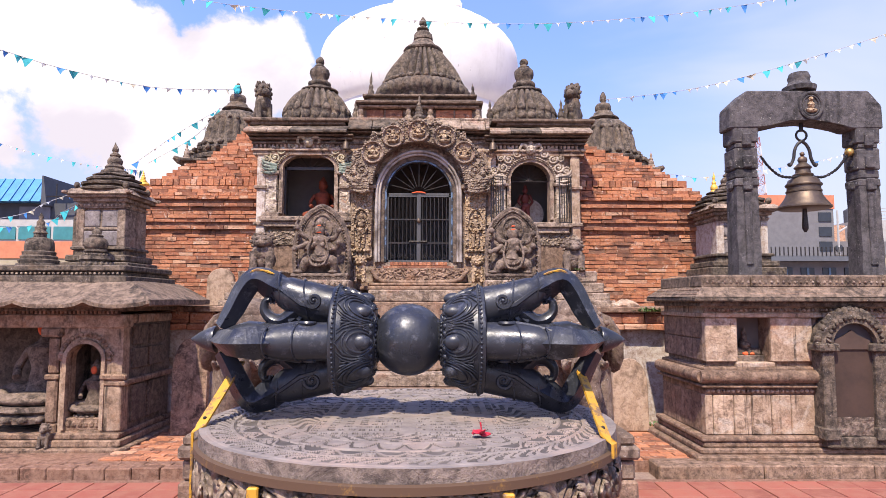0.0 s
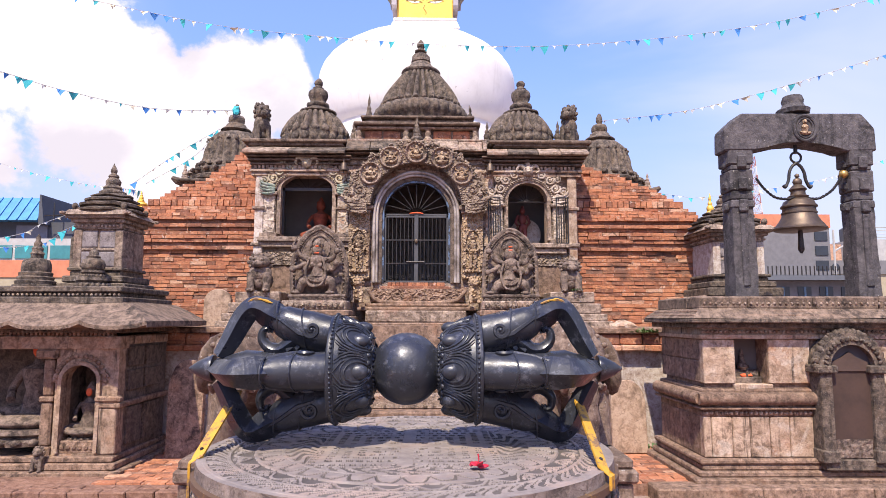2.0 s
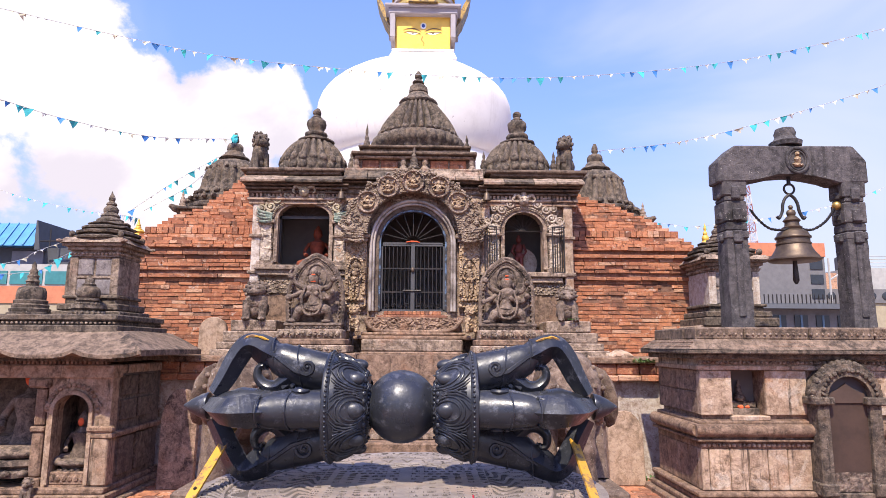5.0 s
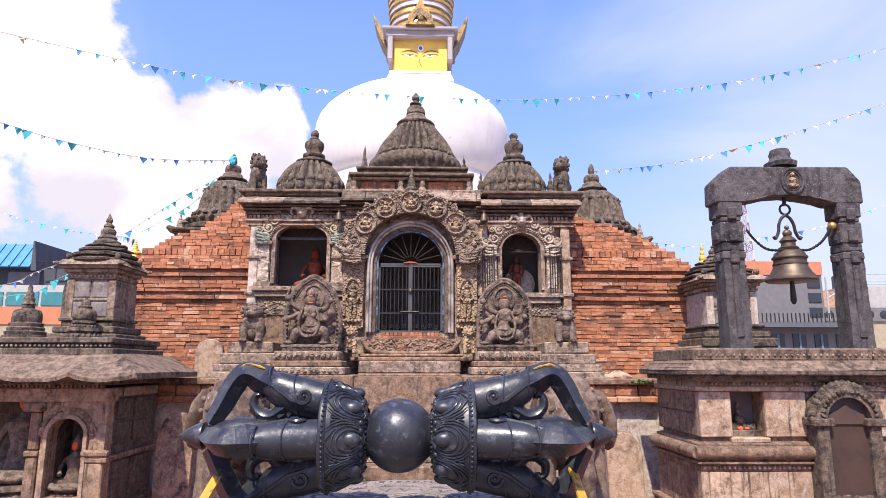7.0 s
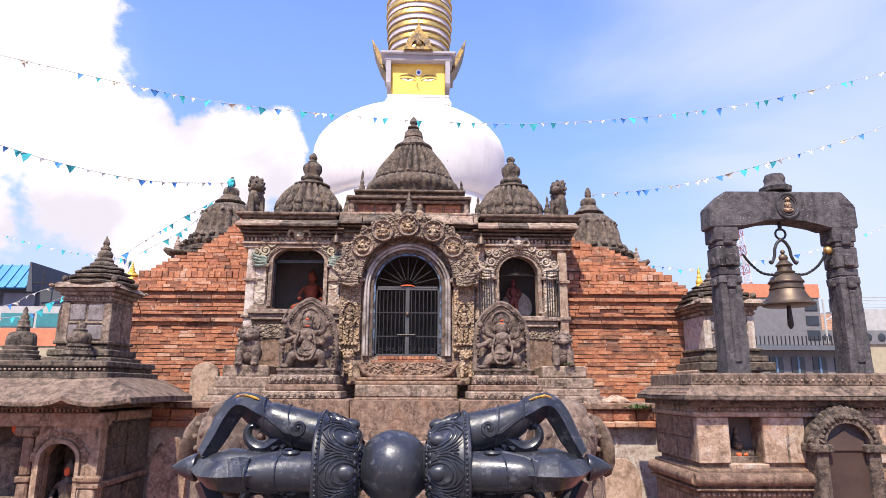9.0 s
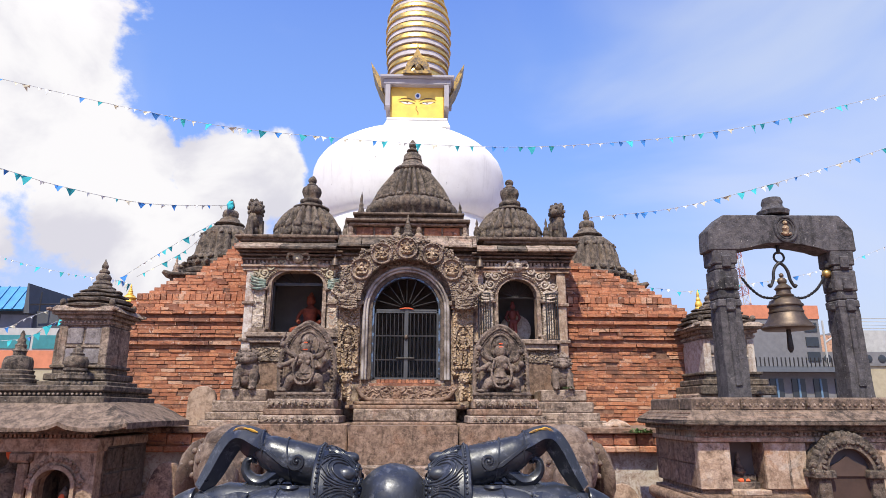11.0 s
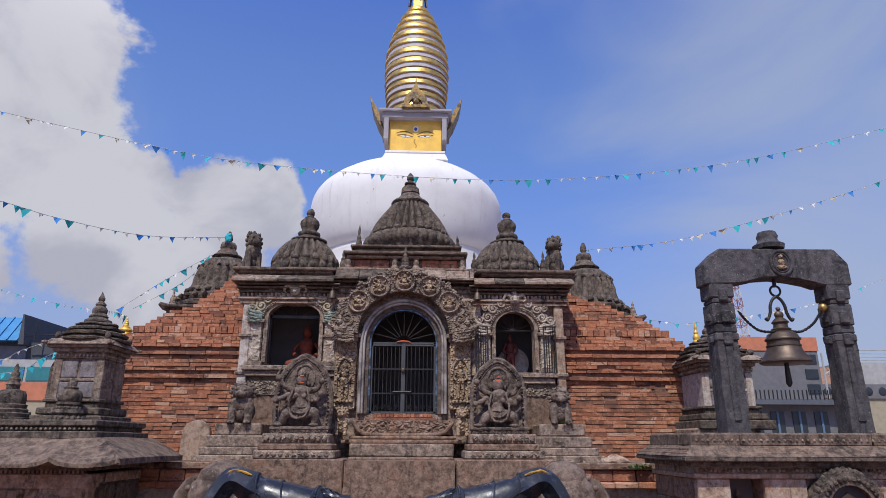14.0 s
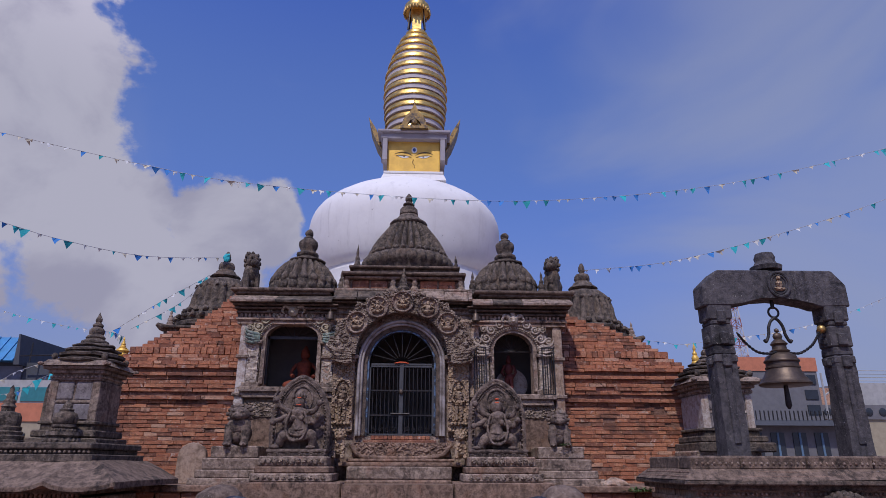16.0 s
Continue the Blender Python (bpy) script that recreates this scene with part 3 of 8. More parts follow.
upper = solo("stepped_terrace", stepped_core(), MORTAR, "stepped brick courses rising to the dome", "terrace", kind="structure")
for k in range(25):
    if k == 5:
        continue
    z = TOPZ + k * CH
    y = step_front(k) + rng.uniform(-0.012, 0.012)
    for s in (-1, 1):
        if s > 0 and k > 14:
            continue
        e = step_edge(k) + rng.uniform(-0.05, 0.03)
        lo, hi = (-e, -2.2) if s < 0 else (2.2, e)
        if k == 4:
            # a course of bricks on end
            xx = lo
            while xx < hi - 0.05:
                ob = new("brick", cube_brick)
                ob.location, ob.scale, ob.parent = (xx + 0.045, y + 0.1 + rng.uniform(-0.012, 0.012), z + CH), (rng.uniform(0.078, 0.086), 0.2, rng.uniform(0.094, 0.108)), upper
                xx += 0.088
        else:
            course(upper, lo, hi, y, z, CH, 0.22, lmin=0.11, lmax=0.27)
    if k < 12:
        bm = bmesh.new()
        for s in (-1, 1):
            yy = y + 0.02
            e = step_edge(k)
            while yy < 14:
                box(bm, s * e - (0.12 if s > 0 else 0), s * e + (0.12 if s < 0 else 0), yy, yy + 0.215, z, z + CH * (2 if k == 4 else 1) - 0.004)
                yy += 0.225
        part("side_course", bm, BRICK, upper)

# ---- stupa ----
SX, SY = 0.04, 14.6
stupa = thing("stupa", "whitewashed domed stupa with gilded square eye tower and ringed spire", "stupa", at=(SX, SY, 0))
bm = bmesh.new()
lathe(bm, [(2.5, 3.9), (2.5, 5.0), (2.05, 5.05), (2.0, 6.0)], 64, (-0.19, 0, 0))
part("drum", bm, WHITE, stupa, smooth=True)
bm = bmesh.new()
prof = [(2.10, 5.4), (2.10, 5.84), (2.06, 5.86), (2.06, 5.95), (2.12, 5.99), (2.20, 6.14), (2.265, 6.38), (2.31, 6.68), (2.325, 7.00), (2.325, 7.15), (2.30, 7.32), (2.24, 7.48), (2.13, 7.64), (1.95, 7.81), (1.70, 7.98), (1.42, 8.13), (1.15, 8.26), (0.95, 8.36), (0.86, 8.42)]
lathe(bm, prof, 96, (-0.19, 0, 0))
part("dome", bm, WHITE, stupa, "limewashed bulging dome with faint rain streaks", smooth=True)
bm = bmesh.new()
frustum(bm, -0.80, 0.80, -0.80, 0.80, 8.34, 8.52, 0.07)
box(bm, -0.73, 0.73, -0.73, 0.73, 8.54, 8.60, bevel=0.01)
part("neck", wear(bm, 0.006, 3), WHITE, stupa)
harm = part("eye_tower", B(-0.65, 0.65, -0.65, 0.65, 8.54, 9.46, bevel=0.015), GOLDPAINT, stupa, "gilded square tower with painted eyes")
INK = plain("dark_blue_ink", (0.10, 0.075, 0.06))
EYEW = plain("white_enamel", (0.8, 0.79, 0.74))
for s in (-1, 1):
    c = Vector((s * 0.25, -0.654, 9.05))
    white_ = []
    for i in range(13):
        a = -1 + 2 * i / 12
        white_.append((c.x + a * 0.15, c.z - 0.012 + 0.012 * s * a))
    for i in range(11, 0, -1):
        a = -1 + 2 * i / 12
        white_.append((c.x + a * 0.15, c.z - 0.05 * (1 - a * a) - 0.012 + 0.012 * s * a))
    part("eye_white", prism(bmesh.new(), white_, -0.658, -0.645), EYEW, harm)
    part("eyelid", tube(bmesh.new(), [(c.x + a * 0.19, -0.658, c.z + 0.012 - 0.035 * a * a + 0.02 * s * a) for a in [-1 + i / 6 for i in range(13)]], 0.006, 6), INK, harm)
    part("eyebrow", tube(bmesh.new(), [(c.x + a * 0.22, -0.658, c.z + 0.10 - 0.075 * a * a + 0.02 * s * a) for a in [-1 + i / 6 for i in range(13)]], [0.002, 0.004, 0.006, 0.008, 0.009, 0.009, 0.009, 0.009, 0.009, 0.008, 0.006, 0.004, 0.002], 6), INK, harm)
    part("pupil", ball(bmesh.new(), (c.x - s * 0.01, -0.655, c.z - 0.028), (0.03, 0.008, 0.016)), INK, harm)
part("third_eye", ball(bmesh.new(), (0.01, -0.654, 9.215), (0.075, 0.008, 0.085)), EYEW, harm)
part("third_pupil", ball(bmesh.new(), (0.01, -0.658, 9.215), (0.042, 0.01, 0.052)), plain("blue_enamel", (0.03, 0.08, 0.3)), harm)
part("nose_curl", tube(bmesh.new(), curve_pts([(0.0, -0.658, 8.95), (-0.035, -0.658, 8.88), (0.0, -0.658, 8.82), (0.03, -0.658, 8.76), (0.01, -0.658, 8.72)]), 0.005, 6), plain("brown_ink", (0.20, 0.10, 0.05)), harm)
DGILT = surface("darkened_gilt", lambda T, p: (T.mix(T.ramp(T.noise(p, 9, 5, 0.7), 0.4, 0.65), (0.30, 0.19, 0.06), (0.07, 0.055, 0.05)), T.noise(p, 14, 4, 0.6), None), 0.5, 0.6, 0.3, 0.02)
GREYM = plain("grey_painted_metal", (0.36, 0.33, 0.36), 0.6, 0.8)
part("tower_rim", B(-0.82, 0.82, -0.82, 0.82, 9.44, 9.60, bevel=0.02), GREYM, stupa)
part("rim_plate", B(-0.90, 0.90, -0.90, 0.90, 9.59, 9.66, bevel=0.015), GREYM, stupa)
for s in (-1, 1):
    part("rim_post", B(s * 0.71 - 0.06, s * 0.71 + 0.06, -0.81, 0.81, 8.86, 9.45, bevel=0.01), GREYM, stupa)
    # winged gables of the two sides, seen on edge
    bm = bmesh.new()
    prism(bm, [(s * 0.80, 9.35), (s * 0.84, 9.62), (s * 0.96, 9.92), (s * 1.18, 10.30), (s * 1.12, 10.02), (s * 0.97, 9.62)], -0.34, 0.34)
    part("side_gable", bm, DGILT, stupa)
bm = bmesh.new()
arch_band(bm, 0, 9.70, 0.17, 0.20, 0.30, 0.42, -0.98, -0.86, n=14, point=0.55)
box(bm, -0.34, 0.34, -1.0, -0.86, 9.64, 9.71)
ball(bm, (0, -0.94, 9.86), (0.1, 0.05, 0.13), 1)
for a in range(-2, 3):
    ball(bm, (a * 0.12, -0.95, 10.12 - abs(a) * 0.13), (0.045, 0.04, 0.07), 1)
tube(bm, [(0, -0.93, 10.16), (0, -0.93, 10.52)], [0.05, 0.008], 6)
part("front_gable", bm, DGILT, stupa, "gilt pointed gable ornament")
# gilded rings over tapering pale bands
def spire_r(z):
    return float(np.interp(z, (9.6, 10.2, 10.7, 11.2, 11.6, 12.0, 12.4, 12.8, 13.15), (0.70, 0.77, 0.82, 0.835, 0.81, 0.73, 0.60, 0.43, 0.22)))


PALEBAND = plain("pale_lavender_limewash", (0.55, 0.50, 0.52), 0.7, 0.7)
part("spire_core", lathe(bmesh.new(), [(spire_r(z_) - 0.05, z_) for z_ in [9.6 + 0.15 * k for k in range(24)]], 40), PALEBAND, stupa, smooth=True)
z = 9.66
for i in range(12):
    h_ = 0.318 - 0.005 * i
    r = spire_r(z + h_ * 0.5)
    band = part("pale_band", wear(lathe(bmesh.new(), [(r - 0.07, z), (r - 0.005, z + 0.012), (r - 0.018, z + h_ * 0.46), (r - 0.06, z + h_ * 0.5)], 64), 0.006, 3, z), PALEBAND, stupa, "faded pale band under the ring", smooth=True)
    z1 = z + h_ * 0.47
    pr = [(r - 0.06, 0.0), (r + 0.010, 0.002), (r + 0.022, 0.014), (r + 0.018, 0.05), (r + 0.004, 0.105), (r - 0.016, h_ * 0.50), (r - 0.05, h_ * 0.53)]
    part("spire_ring", wear(lathe(bmesh.new(), [(a, b + z1) for a, b in pr], 64), 0.008, 2.5, z), GOLD, stupa, "gilded dented spire ring", smooth=True)
    z += h_
part("spire_neck", B(-0.13, 0.13, -0.13, 0.13, 13.1, 13.9, bevel=0.01), GOLD, stupa)
for sx_ in (-1, 1):
    for sy_ in (-1, 1):
        part("canopy_strut", tube(bmesh.new(), [(sx_ * 0.24, sy_ * 0.24, 13.12), (sx_ * 0.17, sy_ * 0.17, 13.95)], 0.02, 6), IRON, stupa)
canopy = part("canopy", lathe(bmesh.new(), [(0.34, 13.85), (0.37, 13.92), (0.35, 14.05), (0.24, 14.18), (0.22, 14.25), (0.13, 14.4), (0.1, 14.6), (0.04, 14.9), (0.01, 15.2)], 32), GOLD, stupa, "gilded canopy with hanging fringe", smooth=True)
for i in range(24):
    a = 2 * math.pi * i / 24
    part("fringe_leaf", ball(bmesh.new(), (0.36 * math.cos(a), 0.36 * math.sin(a), 13.84), (0.035, 0.035, 0.09), 1), BRASS, canopy)

# ---- shrine in front of the stupa ----
shrine = thing("shrine", "weathered carved stone shrine with three arched bays and ribbed domes", "shrine", at=(0, 0, 0))


def ribbed_dome(bm, x, y, z, r, h, ribs=22, neck=0.34, seg=88, bulge=2.1):
    """A bulging fluted dome on a lotus rim."""
    p = [(r * 1.04, z - 0.02), (r * 1.11, z + h * 0.03, 0.14), (r * 1.13, z + h * 0.08, 0.14), (r * 1.06, z + h * 0.14, 0.14), (r * 0.97, z + h * 0.16)]
    for i in range(10):
        a = i / 9
        k = 1 - (1 - neck) * a ** bulge
        p.append((r * 0.98 * k, z + h * (0.17 + 0.83 * a), 0.30 * (1 - 0.35 * a)))
    lathe(bm, p, seg, (x, y, 0), ribs)
    return wear(bm, 0.014, 6, x)


def finial(bm, x, y, z, r, h, seg=20):
    """Stacked mouldings, pot and bud."""
    pr = [(1.0, 0), (1.08, .04), (1.05, .09), (.82, .13), (.72, .17), (.78, .21), (.66, .27), (.55, .30), (.60, .34), (.62, .42), (.46, .50), (.34, .53), (.42, .57), (.38, .62), (.24, .66), (.20, .70), (.27, .74), (.26, .80), (.16, .88), (.06, .95), (.02, 1.0)]
    return wear(lathe(bm, [(a * r, z + b * h) for a, b in pr], seg, (x, y, 0)), 0.006, 9, x)


def foliage_arch(cx, cz, w0, h0, w1, h1, y, n, r0, r1):
    """Dense carved leaves and curls filling a half ring."""
    bm = bmesh.new()
    for i in range(n):
        a = math.pi * (-0.03 + 1.06 * i / n)
        t = rng.random()
        w, h = w0 + (w1 - w0) * t, h0 + (h1 - h0) * t
        r = rng.uniform(r0, r1)
        m = Matrix.LocRotScale((cx + w * math.cos(a), y - rng.uniform(-0.01, 0.012), cz + h * math.sin(a)), Euler((0, rng.uniform(0, 3.1), 0)), (r * rng.uniform(0.9, 1.6), r * 0.9, r * 0.7))
        bmesh.ops.create_icosphere(bm, subdivisions=1, radius=1, matrix=m)
    return bm


# body
bm = bmesh.new()
arch_wall(bm, -1.06, 1.06, 1.60, 4.0, 9.0, 9.2, -0.49, 0.49, 2.2, 3.18, 0.50)
part("centre_wall", wear(bm, 0.006, 4), GREY, shrine)
bm = bmesh.new()
arch_wall(bm, -2.32, -1.06, 1.60, 4.0, 9.08, 9.25, -1.96, -1.22, 2.86, 3.60, 0.2)
part("west_bay_wall", wear(bm, 0.006, 4), PALE, shrine)
bm = bmesh.new()
arch_wall(bm, 1.06, 2.32, 1.60, 4.0, 9.08, 9.25, 1.33, 1.90, 2.78, 3.42, 0.26)
part("east_bay_wall", wear(bm, 0.006, 4), PALE, shrine)
# chambers behind the openings, their dimness set by the dark wall colour
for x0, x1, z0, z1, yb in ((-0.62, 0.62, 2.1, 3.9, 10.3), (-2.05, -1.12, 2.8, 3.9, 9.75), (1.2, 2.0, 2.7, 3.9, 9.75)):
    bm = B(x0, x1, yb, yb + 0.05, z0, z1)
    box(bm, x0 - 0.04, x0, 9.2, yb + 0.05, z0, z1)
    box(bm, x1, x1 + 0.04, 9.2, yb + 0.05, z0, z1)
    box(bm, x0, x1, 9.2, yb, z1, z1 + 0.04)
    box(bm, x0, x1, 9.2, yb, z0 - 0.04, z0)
    part("inner_chamber", bm, VOID, shrine, "inner chamber with its shade in the wall colour")
bm = bmesh.new()
box(bm, -2.32, -2.2, 9.25, 10.6, 1.6, 4.0), box(bm, 2.2, 2.32, 9.25, 10.6, 1.6, 4.0)
part("side_wall", bm, BROWN, shrine)
# entablature: dentils under a hollow of fillets, a thin flared eave and the slab of the domes
for x0, x1, yf, up in ((-2.38, -1.02, 9.0, 0.0), (1.02, 2.38, 9.0, 0.0), (-1.02, 1.02, 9.04, 0.06)):
    bm = bmesh.new()
    dentils(bm, x0 + 0.03, x1 - 0.03, yf - 0.035, yf + 0.05, 3.848, 3.895, 0.058)
    part("dentil_row", bm, PALE, shrine)
    bm = bmesh.new()
    box(bm, x0 - 0.01, x1 + 0.01, yf - 0.03, yf + 0.2, 3.745, 3.785, bevel=0.006)
    box(bm, x0 - 0.03, x1 + 0.03, yf - 0.06, yf + 0.2, 3.80, 3.84, bevel=0.008)
    part("frieze_ledge", wear(bm, 0.007, 5, x0), PALE, shrine)
    bm = beads(bmesh.new(), x0 + 0.02, x1 - 0.02, yf - 0.03, 3.792, 0.04, 0.014)
    part("bead_row", bm, GREY, shrine)
    bm = bmesh.new()
    box(bm, x0 - 0.02, x1 + 0.02, yf + 0.0, 9.5, 3.83, 4.10 + up)
    box(bm, x0 - 0.03, x1 + 0.03, yf - 0.06, 9.4, 3.90, 3.928, bevel=0.008)
    box(bm, x0 - 0.06, x1 + 0.06, yf - 0.085, 9.4, 3.955 + up * 0.5, 3.985 + up * 0.5, bevel=0.008)
    box(bm, x0 - 0.08, x1 + 0.08, yf - 0.125, 9.4, 4.005 + up, 4.03 + up, bevel=0.008)
    part("cornice", wear(bm, 0.008, 5), ROOF, shrine)
    e0, e1 = (x0 - 0.11 if x0 < -1.5 else x0), (x1 + 0.11 if x1 > 1.5 else x1)
    xx = e0
    while xx < e1 - 0.02:
        L = min(rng.uniform(0.28, 0.5), e1 - xx)
        z_ = 4.036 + up + rng.uniform(-0.006, 0.006)
        yy = yf - 0.20 + rng.uniform(-0.012, 0.012)
        lip = prism(bmesh.new(), [(yy, z_), (yy - 0.004, z_ + 0.028), (yy + 0.06, z_ + 0.058), (yy + 0.17, z_ + 0.125 + up), (yy + 0.5, z_ + 0.135 + up), (yy + 0.5, z_)], 0, L - 0.008)
        lip.transform(Matrix(((0, 1, 0, xx), (1, 0, 0, 0), (0, 0, 1, 0), (0, 0, 0, 1))))
        bmesh.ops.subdivide_edges(lip, edges=lip.edges, cuts=2, use_grid_fill=True)
        part("eave_slab", wear(lip, 0.011, 7, xx), DARK if rng.random() < 0.3 else GREY, shrine)
        xx += L
for x0, x1 in ((-2.56, -1.02), (1.02, 2.56)):
    bm = bmesh.new()
    box(bm, x0 + 0.14, x1 - 0.05, 9.06, 10.5, 4.10, 4.20)
    box(bm, x0 + 0.10, x1 - 0.04, 8.99, 10.5, 4.185, 4.215, bevel=0.01)
    box(bm, x0 + 0.03, x1, 8.93, 10.6, 4.235, 4.285, bevel=0.014)
    box(bm, x0 + 0.12, x1 - 0.06, 8.97, 10.6, 4.20, 4.24)
    box(bm, x0 + 0.16, x1 - 0.1, 9.08, 10.4, 4.285, 4.315, bevel=0.01)
    part("roof_slab", wear(bm, 0.008, 6, x0), ROOF, shrine)
# bell shaped ribbed side domes: row of petals, lobed bowl, thin disc and a pot finial
for x in (-1.60, 1.59):
    p = [(0.50, 4.29), (0.515, 4.34, 0.05), (0.505, 4.50, 0.10), (0.47, 4.56, 0.24), (0.43, 4.63, 0.30), (0.39, 4.70, 0.32), (0.345, 4.77, 0.32), (0.295, 4.83, 0.30), (0.26, 4.865, 0.22), (0.24, 4.875)]
    d = part("ribbed_dome", wear(lathe(bmesh.new(), p, 132, (x, 9.62, 0), 20), 0.006, 7, x), DARK, shrine, "black weathered fluted stone dome", smooth=True)
    for row, (r_, z_, n_) in enumerate(((0.50, 4.40, 22), (0.488, 4.53, 20))):
        bm = bmesh.new()
        for i in range(n_):
            a = 2 * math.pi * (i + 0.5 * row) / n_
            m_ = Matrix.LocRotScale((x + r_ * math.cos(a), 9.62 + r_ * math.sin(a), z_), Euler((0, -0.25, a), "XYZ"), (0.045, 0.066, 0.075))
            bmesh.ops.create_icosphere(bm, subdivisions=2, radius=1, matrix=m_)
        part("petal_ring", wear(bm, 0.012, 12, row), DARK, d, smooth=True)
    fin = [(0.27, 4.87), (0.285, 4.885), (0.28, 4.905), (0.20, 4.915), (0.17, 4.945), (0.155, 4.965), (0.172, 4.985), (0.178, 5.01), (0.165, 5.035), (0.125, 5.055), (0.118, 5.09), (0.14, 5.13), (0.152, 5.18), (0.148, 5.225), (0.12, 5.26), (0.085, 5.275), (0.09, 5.295), (0.062, 5.31), (0.052, 5.335), (0.066, 5.36), (0.066, 5.40), (0.045, 5.43), (0.02, 5.445)]
    part("dome_finial", wear(lathe(bmesh.new(), fin, 28, (x + 0.03, 9.62, 0)), 0.012, 10, x), DARK, d, smooth=True)
# centre block: brick panels between little posts under a slab, and the great dome
for x, y0, z0, z1 in ((1.02, 9.00, 4.27, 4.315), (0.92, 9.13, 4.315, 4.47), (0.88, 9.03, 4.47, 4.505), (0.93, 8.98, 4.515, 4.565), (0.85, 9.08, 4.565, 4.60), (0.80, 9.28, 4.60, 4.70), (0.86, 9.22, 4.70, 4.74)):
    part("roof_step", wear(B(-x, x, y0, 10.95, z0, z1, bevel=0.012), 0.012, 5, z0), GREY if z0 < 4.5 else ROOF, shrine)
for x0, x1 in ((-0.78, -0.53), (-0.50, -0.24), (0.24, 0.50), (0.53, 0.78)):
    part("brick_panel", wear(B(x0, x1, 9.10, 9.2, 4.33, 4.46, bevel=0.012), 0.008, 7, x0), BRICK, shrine)
for x in (-0.86, -0.16, 0.16, 0.86):
    part("roof_post", wear(lathe(bmesh.new(), [(0.055, 4.31), (0.055, 4.34), (0.035, 4.36), (0.045, 4.41), (0.035, 4.45), (0.055, 4.47)], 12, (x, 9.07, 0)), 0.005, 9), GREY, shrine, smooth=True)
part("crest_finial", finial(bmesh.new(), 0.0, 8.96, 4.27, 0.085, 0.36, 16), DARK, shrine, smooth=True)
p = [(0.66, 4.73), (0.69, 4.80), (0.70, 4.86, 0.03), (0.745, 4.90, 0.05), (0.765, 4.96, 0.06), (0.75, 5.03, 0.06), (0.70, 5.085, 0.05), (0.64, 5.11), (0.635, 5.14, 0.16), (0.59, 5.20, 0.26), (0.545, 5.29, 0.30), (0.49, 5.39, 0.30), (0.43, 5.49, 0.29), (0.365, 5.59, 0.27), (0.31, 5.68, 0.20), (0.29, 5.715)]
d = part("ribbed_dome", wear(lathe(bmesh.new(), p, 168, (0.03, 10.1, 0), 28), 0.006, 7), DARK, shrine, "black weathered fluted stone dome", smooth=True)
fin = [(0.27, 5.70), (0.315, 5.715), (0.325, 5.74), (0.31, 5.765), (0.25, 5.80), (0.20, 5.85), (0.165, 5.90), (0.145, 5.915), (0.15, 5.925), (0.162, 5.93), (0.16, 5.95), (0.15, 6.02), (0.125, 6.055), (0.07, 6.075), (0.06, 6.095), (0.10, 6.11), (0.10, 6.13), (0.055, 6.15), (0.05, 6.18), (0.07, 6.205), (0.068, 6.25), (0.04, 6.29), (0.015, 6.325)]
part("dome_finial", wear(lathe(bmesh.new(), fin, 32, (0.03, 10.1, 0)), 0.008, 8), DARK, d, smooth=True)
bm = bmesh.new()
for i in range(34):
    a = 2 * math.pi * i / 34
    ball(bm, (0.03 + 0.645 * math.cos(a), 10.1 + 0.645 * math.sin(a), 5.13), (0.05, 0.05, 0.045), 1)
part("petal_ring", wear(bm, 0.012, 12), DARK, d, smooth=True)
for x, z, h in ((-0.74, 4.55, 0.56), (0.80, 4.55, 0.40), (-0.97, 4.29, 0.40), (1.06, 4.29, 0.40), (2.14, 4.29, 0.42)):
    part("corner_finial", finial(bmesh.new(), x, 9.35, z, 0.085, h, 14), DARK, shrine, smooth=True)
# door surround
IRONBLUE = surface("flaked_blue_iron", lambda T, p: (T.mix(T.ramp(T.noise(p, 9, 6, 0.75), 0.46, 0.56), (0.030, 0.030, 0.034), (0.11, 0.17, 0.27)), T.noise(p, 40, 3, 0.6), None), 0.5, 0.3, 0.15)
part("door_frame", arch_band(bmesh.new(), 0, 3.18, 0.462, 0.475, 0.488, 0.50, 8.99, 9.06, legs=0.98, n=24), IRONBLUE, shrine, "iron door frame with flaked blue paint")
# inner arch and architrave back toned dark, for the shade inside the doorway
part("door_arch", arch_band(bmesh.new(), 0, 3.18, 0.49, 0.502, 0.545, 0.56, 8.975, 9.12, legs=0.98, n=24), SHADED, shrine, "dark inner arch of the doorway", smooth=True)
for w_, y_, rr_, nm in ((0.560, 8.945, 0.020, "architrave_roll"), (0.600, 8.925, 0.024, "architrave_roll")):
    line = [(-w_, y_, 2.2)] + [(-w_ * math.cos(math.pi * i / 28), y_, 3.18 + (w_ + 0.012) * math.sin(math.pi * i / 28)) for i in range(29)] + [(w_, y_, 2.2)]
    part(nm, wear(tube(bmesh.new(), line, rr_, 10), 0.004, 9), SILVER, shrine, "worn pale roll of the door surround", smooth=True)
part("architrave_back", arch_band(bmesh.new(), 0, 3.18, 0.545, 0.56, 0.625, 0.64, 8.955, 9.10, legs=0.98, n=24), SHADED, shrine)
